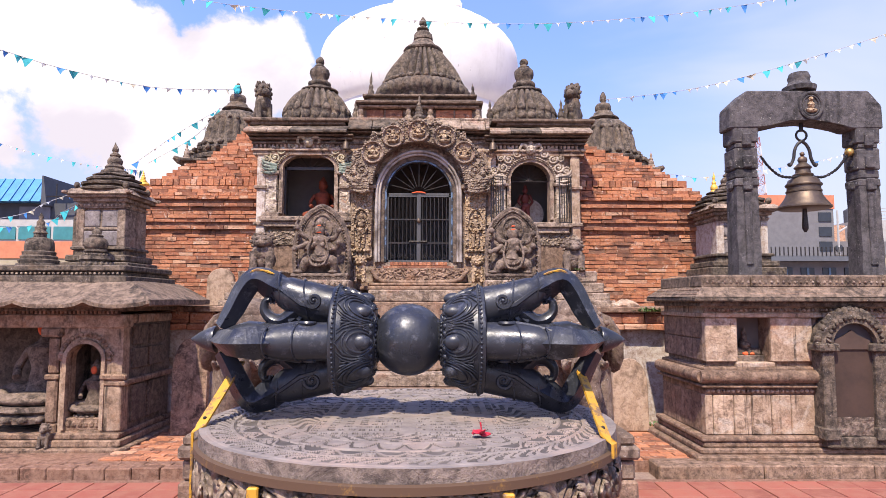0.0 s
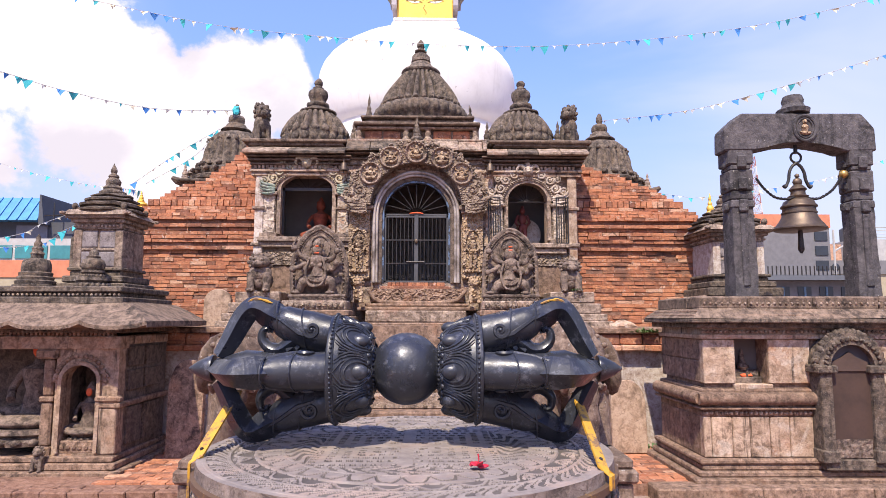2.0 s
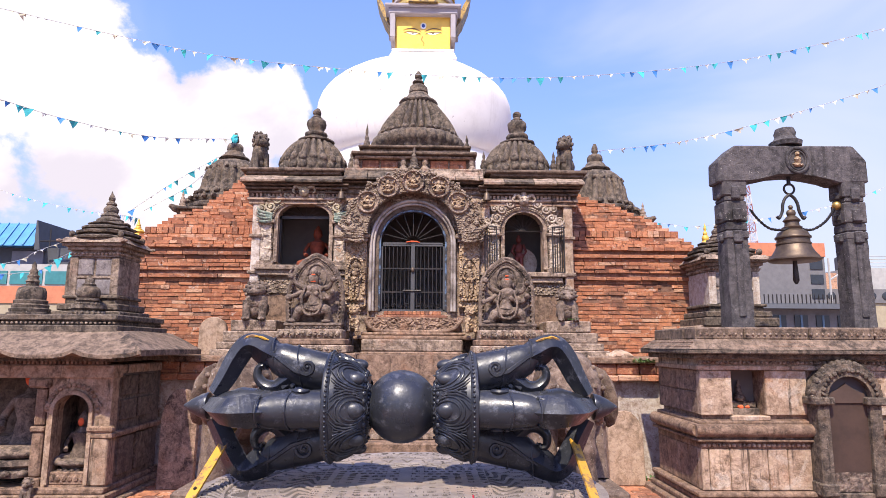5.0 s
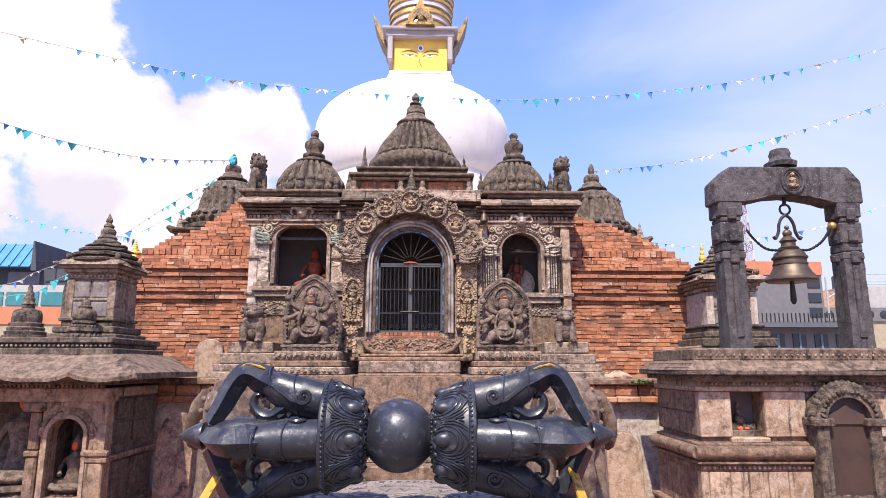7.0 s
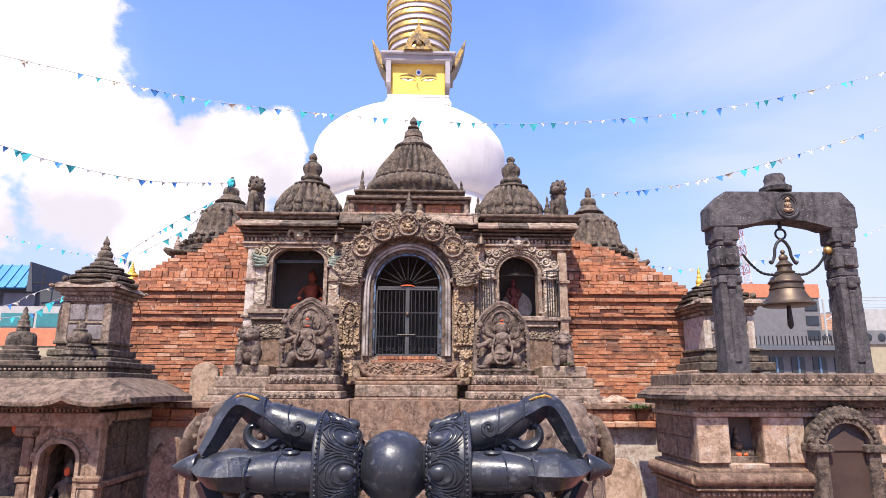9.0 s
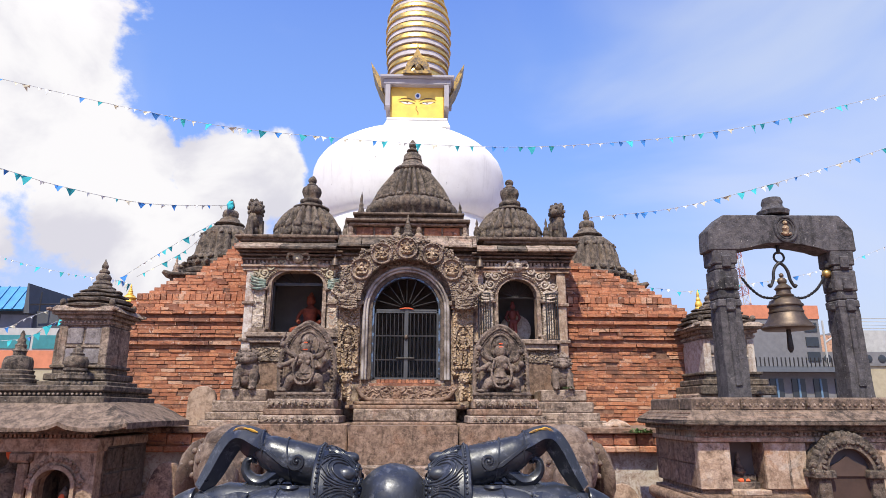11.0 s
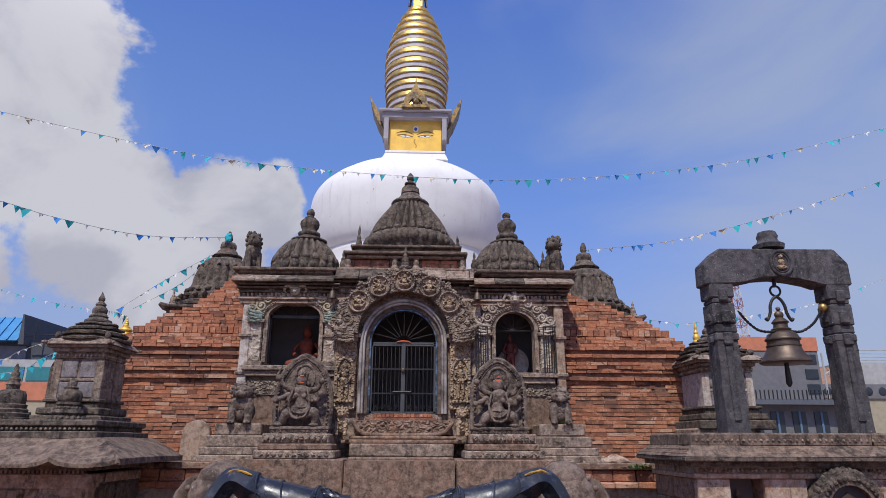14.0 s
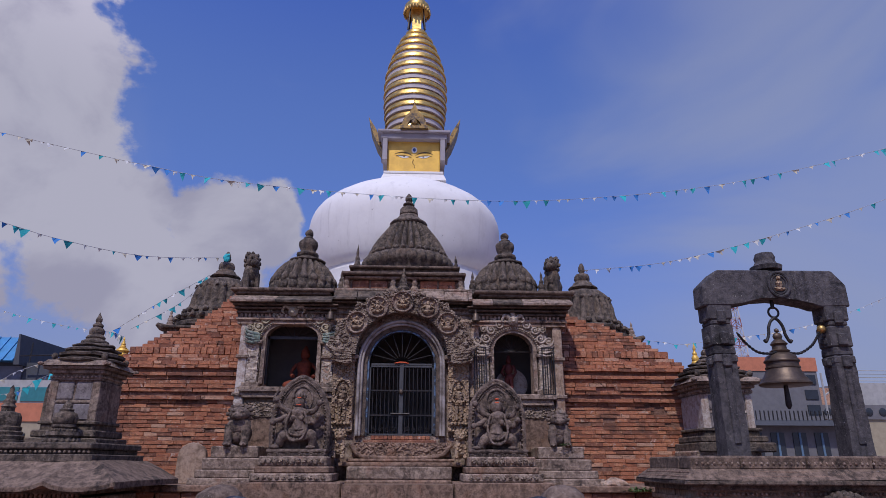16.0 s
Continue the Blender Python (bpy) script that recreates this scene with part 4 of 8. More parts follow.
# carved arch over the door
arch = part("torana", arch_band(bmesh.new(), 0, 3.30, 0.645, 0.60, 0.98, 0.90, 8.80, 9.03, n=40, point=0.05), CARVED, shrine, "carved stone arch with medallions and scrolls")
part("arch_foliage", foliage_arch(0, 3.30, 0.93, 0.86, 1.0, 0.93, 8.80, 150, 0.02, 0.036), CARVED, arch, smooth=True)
bm = bmesh.new()
for i in range(61):
    a = math.pi * i / 60
    ball(bm, (0.655 * math.cos(a), 8.80, 3.30 + 0.615 * math.sin(a)), 0.015, 1)
part("arch_beads", bm, CARVED, arch, smooth=True)
for a in (36, 63, 90, 117, 144):
    ca, sa = 0.80 * math.cos(radians(a)), 3.30 + 0.755 * math.sin(radians(a))
    med = part("medallion", lathe(bmesh.new(), [(0.160, 0), (0.165, 0.02), (0.158, 0.045), (0.145, 0.05), (0.132, 0.035), (0.128, 0.015), (0.02, 0.012)], 28, (ca, 8.81, sa), mat=pose(0, 0, 0, 90, 0, 0)), GREY, arch, "carved medallion with a seated figure", smooth=True)
    bm = bmesh.new()
    ball(bm, (ca, 8.785, sa - 0.062), (0.085, 0.035, 0.032), 2)
    ball(bm, (ca, 8.78, sa - 0.008), (0.04, 0.035, 0.055), 2)
    ball(bm, (ca, 8.775, sa + 0.062), (0.028, 0.03, 0.034), 2)
    for q in (-1, 1):
        tube(bm, [(ca + q * 0.035, 8.78, sa + 0.025), (ca + q * 0.085, 8.78, sa - 0.005), (ca + q * 0.07, 8.775, sa - 0.05)], 0.014, 6)
        tube(bm, [(ca + q * 0.035, 8.785, sa + 0.03), (ca + q * 0.09, 8.785, sa + 0.055), (ca + q * 0.085, 8.785, sa + 0.09)], 0.011, 6)
    part("seated_relief", wear(bm, 0.004, 30, ca), WARM, med, "ochre seated figure in relief", smooth=True)
    bm = bmesh.new()
    for i in range(24):
        u = 2 * math.pi * i / 24
        ball(bm, (ca + 0.150 * math.cos(u), 8.762, sa + 0.150 * math.sin(u)), 0.012, 1)
    part("bead_row", bm, GREY, med, smooth=True)
for s in (-1, 1):
    for a, rw, rh, r, th, fl in ((-2, 0.84, 0.75, 0.12, 0.030, s), (15, 0.83, 0.76, 0.115, 0.030, -s), (10, 1.0, 0.92, 0.07, 0.022, s), (28, 0.98, 0.90, 0.055, 0.02, -s), (49, 0.97, 0.91, 0.05, 0.018, s), (76, 0.97, 0.92, 0.045, 0.016, -s), (24, 0.69, 0.64, 0.04, 0.016, s)):
        part("scroll_leaf", wear(scroll(bmesh.new(), (s * rw * math.cos(radians(a)), 8.80, 3.30 + rh * math.sin(radians(a))), r, 1.6, th, 0, fl, 1.0 if s > 0 else 2.1), 0.005, 24), CARVED, arch, smooth=True)
    bm = bmesh.new()
    for k in range(5):
        tube(bm, curve_pts([(s * 0.70, 8.80, 3.20 + 0.03 * k), (s * (0.80 + 0.05 * k), 8.77, 3.20 - 0.02 + 0.05 * k), (s * (0.98 + 0.02 * k), 8.80, 3.22 + 0.06 * k)], 4), [0.028, 0.03, 0.032, 0.03, 0.026, 0.022, 0.018, 0.012, 0.004], 7)
    ball(bm, (s * 0.86, 8.78, 3.36), (0.07, 0.05, 0.09), 2), ball(bm, (s * 0.90, 8.75, 3.44), (0.045, 0.04, 0.045), 2)
    part("sea_monster", wear(bm, 0.010, 20, s), CARVED, arch, "carved sea monster at the foot of the arch", smooth=True)


def figure(bm, x, y, z, h, s=1):
    """A standing figure in relief."""
    ball(bm, (x, y, z + h * 0.90), (h * 0.075, h * 0.07, h * 0.09), 2)
    ball(bm, (x, y, z + h * 0.99), (h * 0.05, h * 0.05, h * 0.06), 1)
    ball(bm, (x, y, z + h * 0.68), (h * 0.11, h * 0.07, h * 0.15), 2)
    ball(bm, (x + s * h * 0.02, y, z + h * 0.48), (h * 0.12, h * 0.08, h * 0.10), 2)
    for k in (-1, 1):
        tube(bm, [(x + k * h * 0.05, y, z + h * 0.45), (x + k * h * 0.07, y, z + h * 0.22), (x + k * h * 0.05, y, z)], [h * 0.065, h * 0.05, h * 0.04], 8)
        tube(bm, [(x + k * h * 0.11, y, z + h * 0.78), (x + k * h * 0.19, y, z + h * 0.6), (x + k * h * 0.12, y - 0.02, z + h * 0.5)], [h * 0.04, h * 0.035, h * 0.03], 8)
    return bm


part("inner_foliage", foliage_arch(0, 3.18, 0.67, 0.70, 0.79, 0.83, 8.965, 190, 0.018, 0.036), CARVED, shrine, "fine carved leaves round the door arch", smooth=True)
# pilasters beside the door
for s in (-1, 1):
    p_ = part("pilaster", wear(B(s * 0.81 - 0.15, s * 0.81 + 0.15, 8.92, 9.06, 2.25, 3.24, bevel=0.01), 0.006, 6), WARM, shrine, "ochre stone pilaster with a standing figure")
    bm = bmesh.new()
    box(bm, s * 0.81 - 0.2, s * 0.81 + 0.2, 8.86, 9.06, 3.24, 3.30, bevel=0.01)
    box(bm, s * 0.81 - 0.17, s * 0.81 + 0.17, 8.89, 9.06, 3.19, 3.24, bevel=0.01)
    part("capital", bm, GREY, p_)
    bm = bmesh.new()
    figure(bm, s * 0.81, 8.90, 2.40, 0.50, s)
    arch_band(bm, s * 0.81, 2.78, 0.10, 0.16, 0.14, 0.21, 8.89, 8.94, legs=0.35, n=10)
    for i in range(5):
        ball(bm, (s * 0.81 + 0.05 * (i - 2), 8.9, 2.36), (0.03, 0.03, 0.03), 1)
    scroll(bm, (s * 0.81 - 0.05, 8.9, 3.10), 0.05, 1.2, 0.012)
    scroll(bm, (s * 0.81 + 0.05, 8.9, 3.10), 0.05, 1.2, 0.012, 0, -1)
    part("figure_relief", bm, WARM, p_, smooth=True)
    bm = bmesh.new()
    relief(bm, s * 0.81 - 0.13, s * 0.81 + 0.13, 2.94, 3.18, 8.918, 0.02, 16, 14, foliage_fn(5, 5, s))
    part("leaf_relief", bm, WARM, p_)
# threshold and carved panel below the door
bm = bmesh.new()
box(bm, -0.5, 0.5, 8.9, 9.2, 2.10, 2.145, bevel=0.008)
for i in range(14):
    box(bm, -0.40 + i * 0.058, -0.346 + i * 0.058, 8.93, 9.0, 2.15, 2.20, bevel=0.004)
part("threshold", bm, BRICK, shrine)
bm = bmesh.new()
relief(bm, -0.62, 0.66, 1.93, 2.10, 8.86, 0.035, 130, 18, foliage_fn(26, 4.5, 3))
box(bm, -0.64, 0.68, 8.87, 9.1, 1.92, 2.11)
part("carved_panel", bm, BROWN, shrine)
bm = bmesh.new()
tube(bm, curve_pts([(-0.66, 8.82, 2.08), (-0.55, 8.82, 1.95), (-0.35, 8.82, 1.915), (0, 8.82, 1.91), (0.38, 8.82, 1.915), (0.58, 8.82, 1.95), (0.70, 8.82, 2.08)]), 0.028, 8)
box(bm, -0.7, 0.74, 8.78, 9.0, 1.86, 1.90, bevel=0.01)
box(bm, -0.8, 0.84, 8.72, 9.0, 1.80, 1.855, bevel=0.01)
part("threshold_moulding", bm, BROWN, shrine, smooth=True)

# gate of the shrine
gate = thing("iron_gate", "black iron bar gate closing the arched doorway", "gate", at=(0, 0, 0))
bm = bmesh.new()
for x0, x1 in ((-0.47, -0.435), (0.435, 0.47)):
    box(bm, x0, x1, 9.03, 9.06, 2.2, 3.2)
for z in (2.22, 3.16, 3.19):
    box(bm, -0.47, 0.47, 9.03, 9.06, z - 0.012, z + 0.012)
box(bm, -0.028, 0.028, 9.022, 9.06, 2.2, 3.2)
part("gate_frame", bm, plain("grey_gate_paint", (0.075, 0.075, 0.08), 0.5, 0.5), gate)
part("gate_bolt", tube(bmesh.new(), [(-0.14, 9.015, 2.50), (0.12, 9.015, 2.50)], 0.012, 8), IRON, gate)
for k in range(9):
    part("gate_scroll", scroll(bmesh.new(), (-0.37 + k * 0.0925, 9.035, 2.29), 0.036, 1.3, 0.006, 0, 1 if k % 2 else -1), IRON, gate)
for i in range(15):
    x = -0.40 + i * 0.8 / 14
    part("bar", tube(bmesh.new(), [(x, 9.045, 2.22), (x, 9.045, 3.18)], 0.007 if i != 7 else 0.018, 6), IRON, gate)
for z in (2.48, 2.82):
    part("rail", B(-0.45, 0.45, 9.035, 9.06, z - 0.01, z + 0.01), IRON, gate)
for i in range(1, 10):
    a = math.pi * i / 10
    part("fan_bar", tube(bmesh.new(), [(0.1 * math.cos(a), 9.05, 3.22 + 0.08 * math.sin(a)), (0.48 * math.cos(a), 9.05, 3.19 + 0.48 * math.sin(a))], 0.007, 6), IRON, gate)
part("fan_hub", ball(bmesh.new(), (0, 9.05, 3.205), (0.035, 0.012, 0.03)), IRON, gate)
part("padlock", ball(bmesh.new(), (0.0, 9.01, 2.80), (0.03, 0.02, 0.035)), BELLM, gate, "steel padlock")
part("offering_garland", tube(bmesh.new(), [(-0.1, 9.02, 3.205), (-0.03, 9.01, 3.215), (0.05, 9.02, 3.215), (0.1, 9.02, 3.20)], [0.006, 0.011, 0.010, 0.005], 6), REDPOW, gate, "red flower garland on the top rail")

for x in (-1.04, 1.06):
    b = thing("hanging_bell", "small dark bronze bell hung under the cornice", "bell", "cornice bells", at=(x, 8.86, 3.80))
    part("bell_body", lathe(bmesh.new(), [(0.06, 0.0), (0.055, 0.03), (0.042, 0.08), (0.03, 0.11), (0.012, 0.12), (0.01, 0.17)], 18), BELLM, b, smooth=True)
    part("clapper", tube(bmesh.new(), [(0, 0, 0.05), (0, 0, -0.04)], [0.005, 0.01], 6), IRON, b)

# ---- mandala drum with the great thunderbolt ----
DX, DY, DZ, DR = 0.17, 1.81, 1.33, 0.555
drum = thing("mandala_drum", "round grey stone drum with carved mandala top and rusty band", "drum", at=(DX, DY, 0))


def carving(x, y):
    """Bare relief of the rings, petals, waves and inner squares."""
    r, a = math.hypot(x, y) / DR, math.atan2(y, x)
    for e in (0.965, 0.855, 0.735, 0.61):
        if abs(r - e) < 0.010:
            return 0.005
    if r > 0.97:
        return 0.003
    if r > 0.86:
        t = 54 * a / (2 * math.pi) + 0.5 * math.sin(28 * (r - 0.86)) + 0.9 * (r - 0.86) / 0.1
        return 0.0045 * (abs(abs(t % 1 - 0.5) - 0.2) < 0.13)
    if r > 0.74:
        wv = math.sin(30 * a) * 0.032 + 0.797
        u = (30 * a / (2 * math.pi)) % 1
        curl = math.hypot((u - 0.75) * 0.155, r - 0.815) / 0.026
        return 0.005 * (abs(r - wv) < 0.010 or abs(curl - 0.75) < 0.28)
    if r > 0.62:
        t = 36 * a / (2 * math.pi)
        q = abs(t % 1 - 0.5) * 2
        return 0.0045 * (abs((r - 0.62) / 0.11 - (1 - q * q)) > 0.16)
    m = max(abs(x), abs(y)) / DR
    n = min(abs(x), abs(y)) / DR
    if m > 0.44:
        t = 40 * a / (2 * math.pi) + 0.6 * math.sin(40 * r)
        return 0.004 * (abs(t % 1 - 0.5) < 0.24)
    if n < 0.035 or abs(n - 0.09) < 0.012:
        return 0.005
    return 0.0045 * ((m * 15) % 1 > 0.45 or abs((n * 22 + 0.5 * ((m * 15) // 1)) % 1 - 0.5) < 0.2)


def mandala(x, y):
    """Height of the slab at a place, in metres."""
    wear_ = 0.75 + 0.5 * noise.noise(Vector((x * 9, y * 9, 2)))
    return carving(x, y) * max(0.15, min(1.1, wear_)) + 0.0015 * noise.noise(Vector((x * 14, y * 14, 0)))


bm = bmesh.new()
NR, NA = 200, 840
rings = []
for i in range(1, NR + 1):
    r = DR * i / NR
    rings.append([bm.verts.new((r * math.cos(2 * math.pi * k / NA), r * math.sin(2 * math.pi * k / NA), DZ + mandala(r * math.cos(2 * math.pi * k / NA), r * math.sin(2 * math.pi * k / NA)))) for k in range(NA)])
bm.faces.new(rings[0])
for p, q in zip(rings, rings[1:]):
    for k in range(NA):
        bm.faces.new((p[k], q[k], q[(k + 1) % NA], p[(k + 1) % NA]))
low = [bm.verts.new((v.co.x * 1.004, v.co.y * 1.004, DZ - 0.028)) for v in rings[-1]]
for k in range(NA):
    bm.faces.new((rings[-1][k], low[k], low[(k + 1) % NA], rings[-1][(k + 1) % NA]))
slab_ob = part("mandala_slab", bm, DISC, drum, "grey slab with ring and square mandala carving", smooth=False)
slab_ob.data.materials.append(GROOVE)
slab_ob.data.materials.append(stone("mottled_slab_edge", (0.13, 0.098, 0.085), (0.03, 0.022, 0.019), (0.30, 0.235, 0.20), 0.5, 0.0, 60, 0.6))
# faces low in the carving take the groove stone, the rim its edge stone
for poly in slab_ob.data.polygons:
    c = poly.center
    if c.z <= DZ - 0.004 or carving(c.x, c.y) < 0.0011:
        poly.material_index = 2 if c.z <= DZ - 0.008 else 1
part("iron_band", lathe(bmesh.new(), [(DR + 0.004, DZ - 0.05), (DR + 0.012, DZ - 0.047), (DR + 0.012, DZ - 0.03), (DR + 0.004, DZ - 0.027)], 128), BAND, drum, "rusty iron hoop with yellow paint remains", smooth=True)
part("drum_body", lathe(bmesh.new(), [(0.62, -0.02), (0.62, 0.14), (0.54, 0.18), (0.50, 0.4), (0.50, 0.95), (0.53, 1.06), (0.535, 1.16), (0.55, 1.24), (0.545, 1.285)], 96), CARVED, drum, smooth=True)
for row, (zc, n_, r_) in enumerate(((1.215, 30, 0.555), (1.09, 26, 0.545))):
    for i in range(n_):
        a = 2 * math.pi * (i + 0.5 * row) / n_
        m = pose(0.0, 0.0, 0.0, 0, 0, math.degrees(a))
        if i == 0:
            bm = bmesh.new()
            w = 2 * math.pi * r_ / n_ * 0.5
            pts = [(-w, -0.05), (-w * 1.02, 0.02), (-w * 0.6, 0.055), (0, 0.068), (w * 0.6, 0.055), (w * 1.02, 0.02), (w, -0.05)]
            for k, (sc, thick, off) in enumerate(((1.0, 0.012, 0.0), (0.7, 0.01, 0.010), (0.42, 0.01, 0.018))):
                tube(bm, [(r_ - 0.012 + off, x * sc, zc + z * sc) for x, z in pts], thick * sc + 0.003, 6)
            ball(bm, (r_ - 0.01, 0, zc), (0.014, w * 0.8, 0.045), 2)
            petal_me = mesh_of("lotus_petal", bm, CARVED, True)
        ob = new("lotus_petal", petal_me)
        ob.matrix_basis, ob.parent = m, drum

# thunderbolt, lying along x
VX, VY, VZ = 0.163, 1.83, 1.545
vajra = thing("vajra", "giant black bronze double thunderbolt lying on the drum", "vajra", at=(VX, VY, VZ))
TX = Matrix(((0, 0, 1, 0), (0, 1, 0, 0), (-1, 0, 0, 0), (0, 0, 0, 1)))


def turned(profile, seg=48, ribs=0):
    return lathe(bmesh.new(), profile, seg, ribs=ribs, mat=TX)


globe = bmesh.new()
bmesh.ops.create_uvsphere(globe, u_segments=64, v_segments=40, radius=0.102)
part("globe", globe, BRONZE, vajra, "glossy black bronze globe", smooth=True)
for s in (-1, 1):
    flip = Matrix.Diagonal((s, 1, 1, 1))

    def put(name, bm, mat=BRONZE, parent=vajra, label="", smooth=True):
        if name in ("lotus_hub", "petal_relief", "bead_ring", "small_petals"):
            bm.transform(Matrix.Translation((0.005, 0, 0)) @ Matrix.Diagonal((0.87, 0.965, 0.965, 1)))
        bm.transform(flip)
        return part(name, bm, mat, parent, label, smooth)

    put("collar", turned([(0.05, 0.075), (0.060, 0.084), (0.055, 0.089), (0.055, 0.094), (0.062, 0.099), (0.056, 0.106), (0.05, 0.112)]))
    bm = bmesh.new()
    for i in range(26):
        a = 2 * math.pi * i / 26
        ball(bm, (0.0925, 0.058 * math.cos(a), 0.058 * math.sin(a)), 0.0062, 1)
    put("collar_beads", bm, BRONZE)
    # lotus hub flaring outwards, with rims and petals
    hub = put("lotus_hub", turned([(0.05, 0.10), (0.088, 0.104), (0.110, 0.118), (0.128, 0.140), (0.141, 0.165), (0.150, 0.19), (0.152, 0.212), (0.158, 0.216), (0.161, 0.225), (0.158, 0.234), (0.148, 0.238), (0.10, 0.242)], 64), label="black bronze lotus hub with raised petals")
    bm = bmesh.new()
    for i in range(8):
        a = 2 * math.pi * i / 8 + math.pi
        ca, sa = math.cos(a), math.sin(a)
        side = Vector((0, -sa, ca))
        outv = Vector((0, ca, sa))

        def on(x, t, lift=0.0):
            r = float(np.interp(x, (0.104, 0.118, 0.140, 0.165, 0.19, 0.215), (0.088, 0.110, 0.128, 0.141, 0.150, 0.153))) + lift
            return Vector((x, 0, 0)) + outv * (r * math.cos(t)) + side * (r * math.sin(t))
        # oval boss near the globe inside two rolled outlines, with a leaf point towards the rim
        m_ = Matrix.LocRotScale(on(0.140, 0, -0.008), Euler((a, 0, 0)), (0.033, 0.018, 0.022))
        bmesh.ops.create_icosphere(bm, subdivisions=3, radius=1, matrix=m_)
        for sx_, st_, th_ in ((0.038, 0.215, 0.0026), (0.047, 0.30, 0.0026)):
            tube(bm, [on(0.141 + 0.004 * (sx_ > 0.04) - sx_ * math.cos(u), st_ * math.sin(u) * (1.0 + 0.12 * math.cos(u)), 0.002) for u in [2 * math.pi * j / 24 for j in range(25)]], th_, 6, up=outv)
        for q in (-1, 1):
            tube(bm, [on(0.168, q * 0.26, 0.002), on(0.188, q * 0.20, 0.003), on(0.202, q * 0.09, 0.003), on(0.214, 0.0, 0.002)], [0.002, 0.003, 0.003, 0.0015], 6, up=outv)
            # plumes swept back between the bosses
            for w_, o_ in ((0.33, 0.0), (0.385, 0.006)):
                tube(bm, [on(0.110 + o_, q * (w_ - 0.03), -0.001), on(0.135 + o_, q * (w_ + 0.02), 0.004), on(0.165, q * (w_ + 0.0), 0.004), on(0.190, q * (w_ - 0.07), 0.003), on(0.210, q * (w_ - 0.17), 0.001)], [0.0012, 0.0028, 0.0032, 0.0024, 0.001], 6, up=outv)
            tube(bm, [on(0.172, q * 0.34, 0.0), on(0.185, q * 0.375, 0.004), on(0.197, q * 0.35, 0.004), on(0.196, q * 0.31, 0.003), on(0.187, q * 0.31, 0.002)], [0.0015, 0.0025, 0.0025, 0.002, 0.001], 6, up=outv)
    put("petal_relief", bm, BRONZE, hub)
    bm = bmesh.new()
    for i in range(72):
        a = 2 * math.pi * i / 72
        ball(bm, (0.221, 0.160 * math.cos(a), 0.160 * math.sin(a)), 0.0052, 1)
    put("bead_ring", bm, BRONZE, hub)
    bm = bmesh.new()
    for i in range(28):
        a = 2 * math.pi * i / 28
        ball(bm, (0.112, 0.098 * math.cos(a), 0.098 * math.sin(a)), (0.010, 0.010, 0.010), 1)
    put("small_petals", bm, BRONZE, hub)
    # centre prong
    put("centre_prong", turned([(0.046, 0.20), (0.047, 0.33), (0.0485, 0.335), (0.0475, 0.342), (0.048, 0.40), (0.053, 0.455), (0.040, 0.50), (0.030, 0.525), (0.030, 0.538), (0.024, 0.541), (0.024, 0.546), (0.037, 0.549), (0.038, 0.553), (0.033, 0.570), (0.020, 0.596), (0.003, 0.620)], 32))
    # four curved prongs: out of sea monsters' mouths, elbow, back to the tip
    for k, ang in enumerate((90, 0, 270, 180)):
        m = pose(0, 0, 0, ang - 90, 0, 0)
        bm = bmesh.new()
        ctrl = [(0.200, 0, 0.088), (0.29, 0, 0.110), (0.335, 0, 0.126), (0.385, 0, 0.150), (0.425, 0, 0.170), (0.453, 0, 0.166), (0.478, 0, 0.132), (0.502, 0, 0.085), (0.532, 0, 0.034)]
        rad = [0.058, 0.056, 0.050, 0.040, 0.030, 0.027, 0.027, 0.025, 0.020]
        pts = curve_pts(ctrl, 5)
        rr = [rad[min(i // 5, 8)] + (rad[min(i // 5 + 1, 8)] - rad[min(i // 5, 8)]) * (i % 5) / 5 for i in range(len(pts))]
        body_r = [r * (1.0 if i < 12 else max(0.35, 1.0 - 0.085 * (i - 12))) for i, r in enumerate(rr[:20])]
        tube(bm, pts[:20], body_r, 14, flat=0.92)
        # four-edged blade past the jaws
        blade_r = [r * float(np.interp(i, (0, 5, 10, 32), (0.7, 1.12, 1.22, 1.2))) for i, r in enumerate(rr[11:])]
        blade = tube(bmesh.new(), pts[11:], blade_r, 4, flat=1.05)
        blade.transform(m)
        put("prong_blade", blade, BRONZE, vajra, smooth=False)
        bm.transform(m)
        prong = put("prong", bm, BRONZE, vajra, "curved black bronze prong")
        bm = bmesh.new()
        # rolled snout, jaw and leafy ruff under the prong
        hook = curve_pts([(0.285, 0, 0.100), (0.318, 0, 0.092), (0.345, 0, 0.074), (0.372, 0, 0.058), (0.402, 0, 0.062), (0.424, 0, 0.084), (0.423, 0, 0.110), (0.408, 0, 0.118), (0.403, 0, 0.106)], 5)
        tube(bm, hook, [0.034 - 0.028 * (i / (len(hook) - 1)) ** 0.75 for i in range(len(hook))], 8, flat=1.25)
        # pointed lip over the hook
        tube(bm, [(0.30, 0, 0.118), (0.345, 0, 0.108), (0.372, 0, 0.112), (0.392, 0, 0.128)], [0.030, 0.026, 0.016, 0.002], 8, flat=1.3)
        for j in range(6):
            tube(bm, [(0.27 + j * 0.012, (-1) ** j * 0.012, 0.088 - j * 0.003), (0.285 + j * 0.013, (-1) ** j * 0.018, 0.066 - j * 0.002), (0.30 + j * 0.012, (-1) ** j * 0.012, 0.058)], [0.012, 0.009, 0.002], 6)
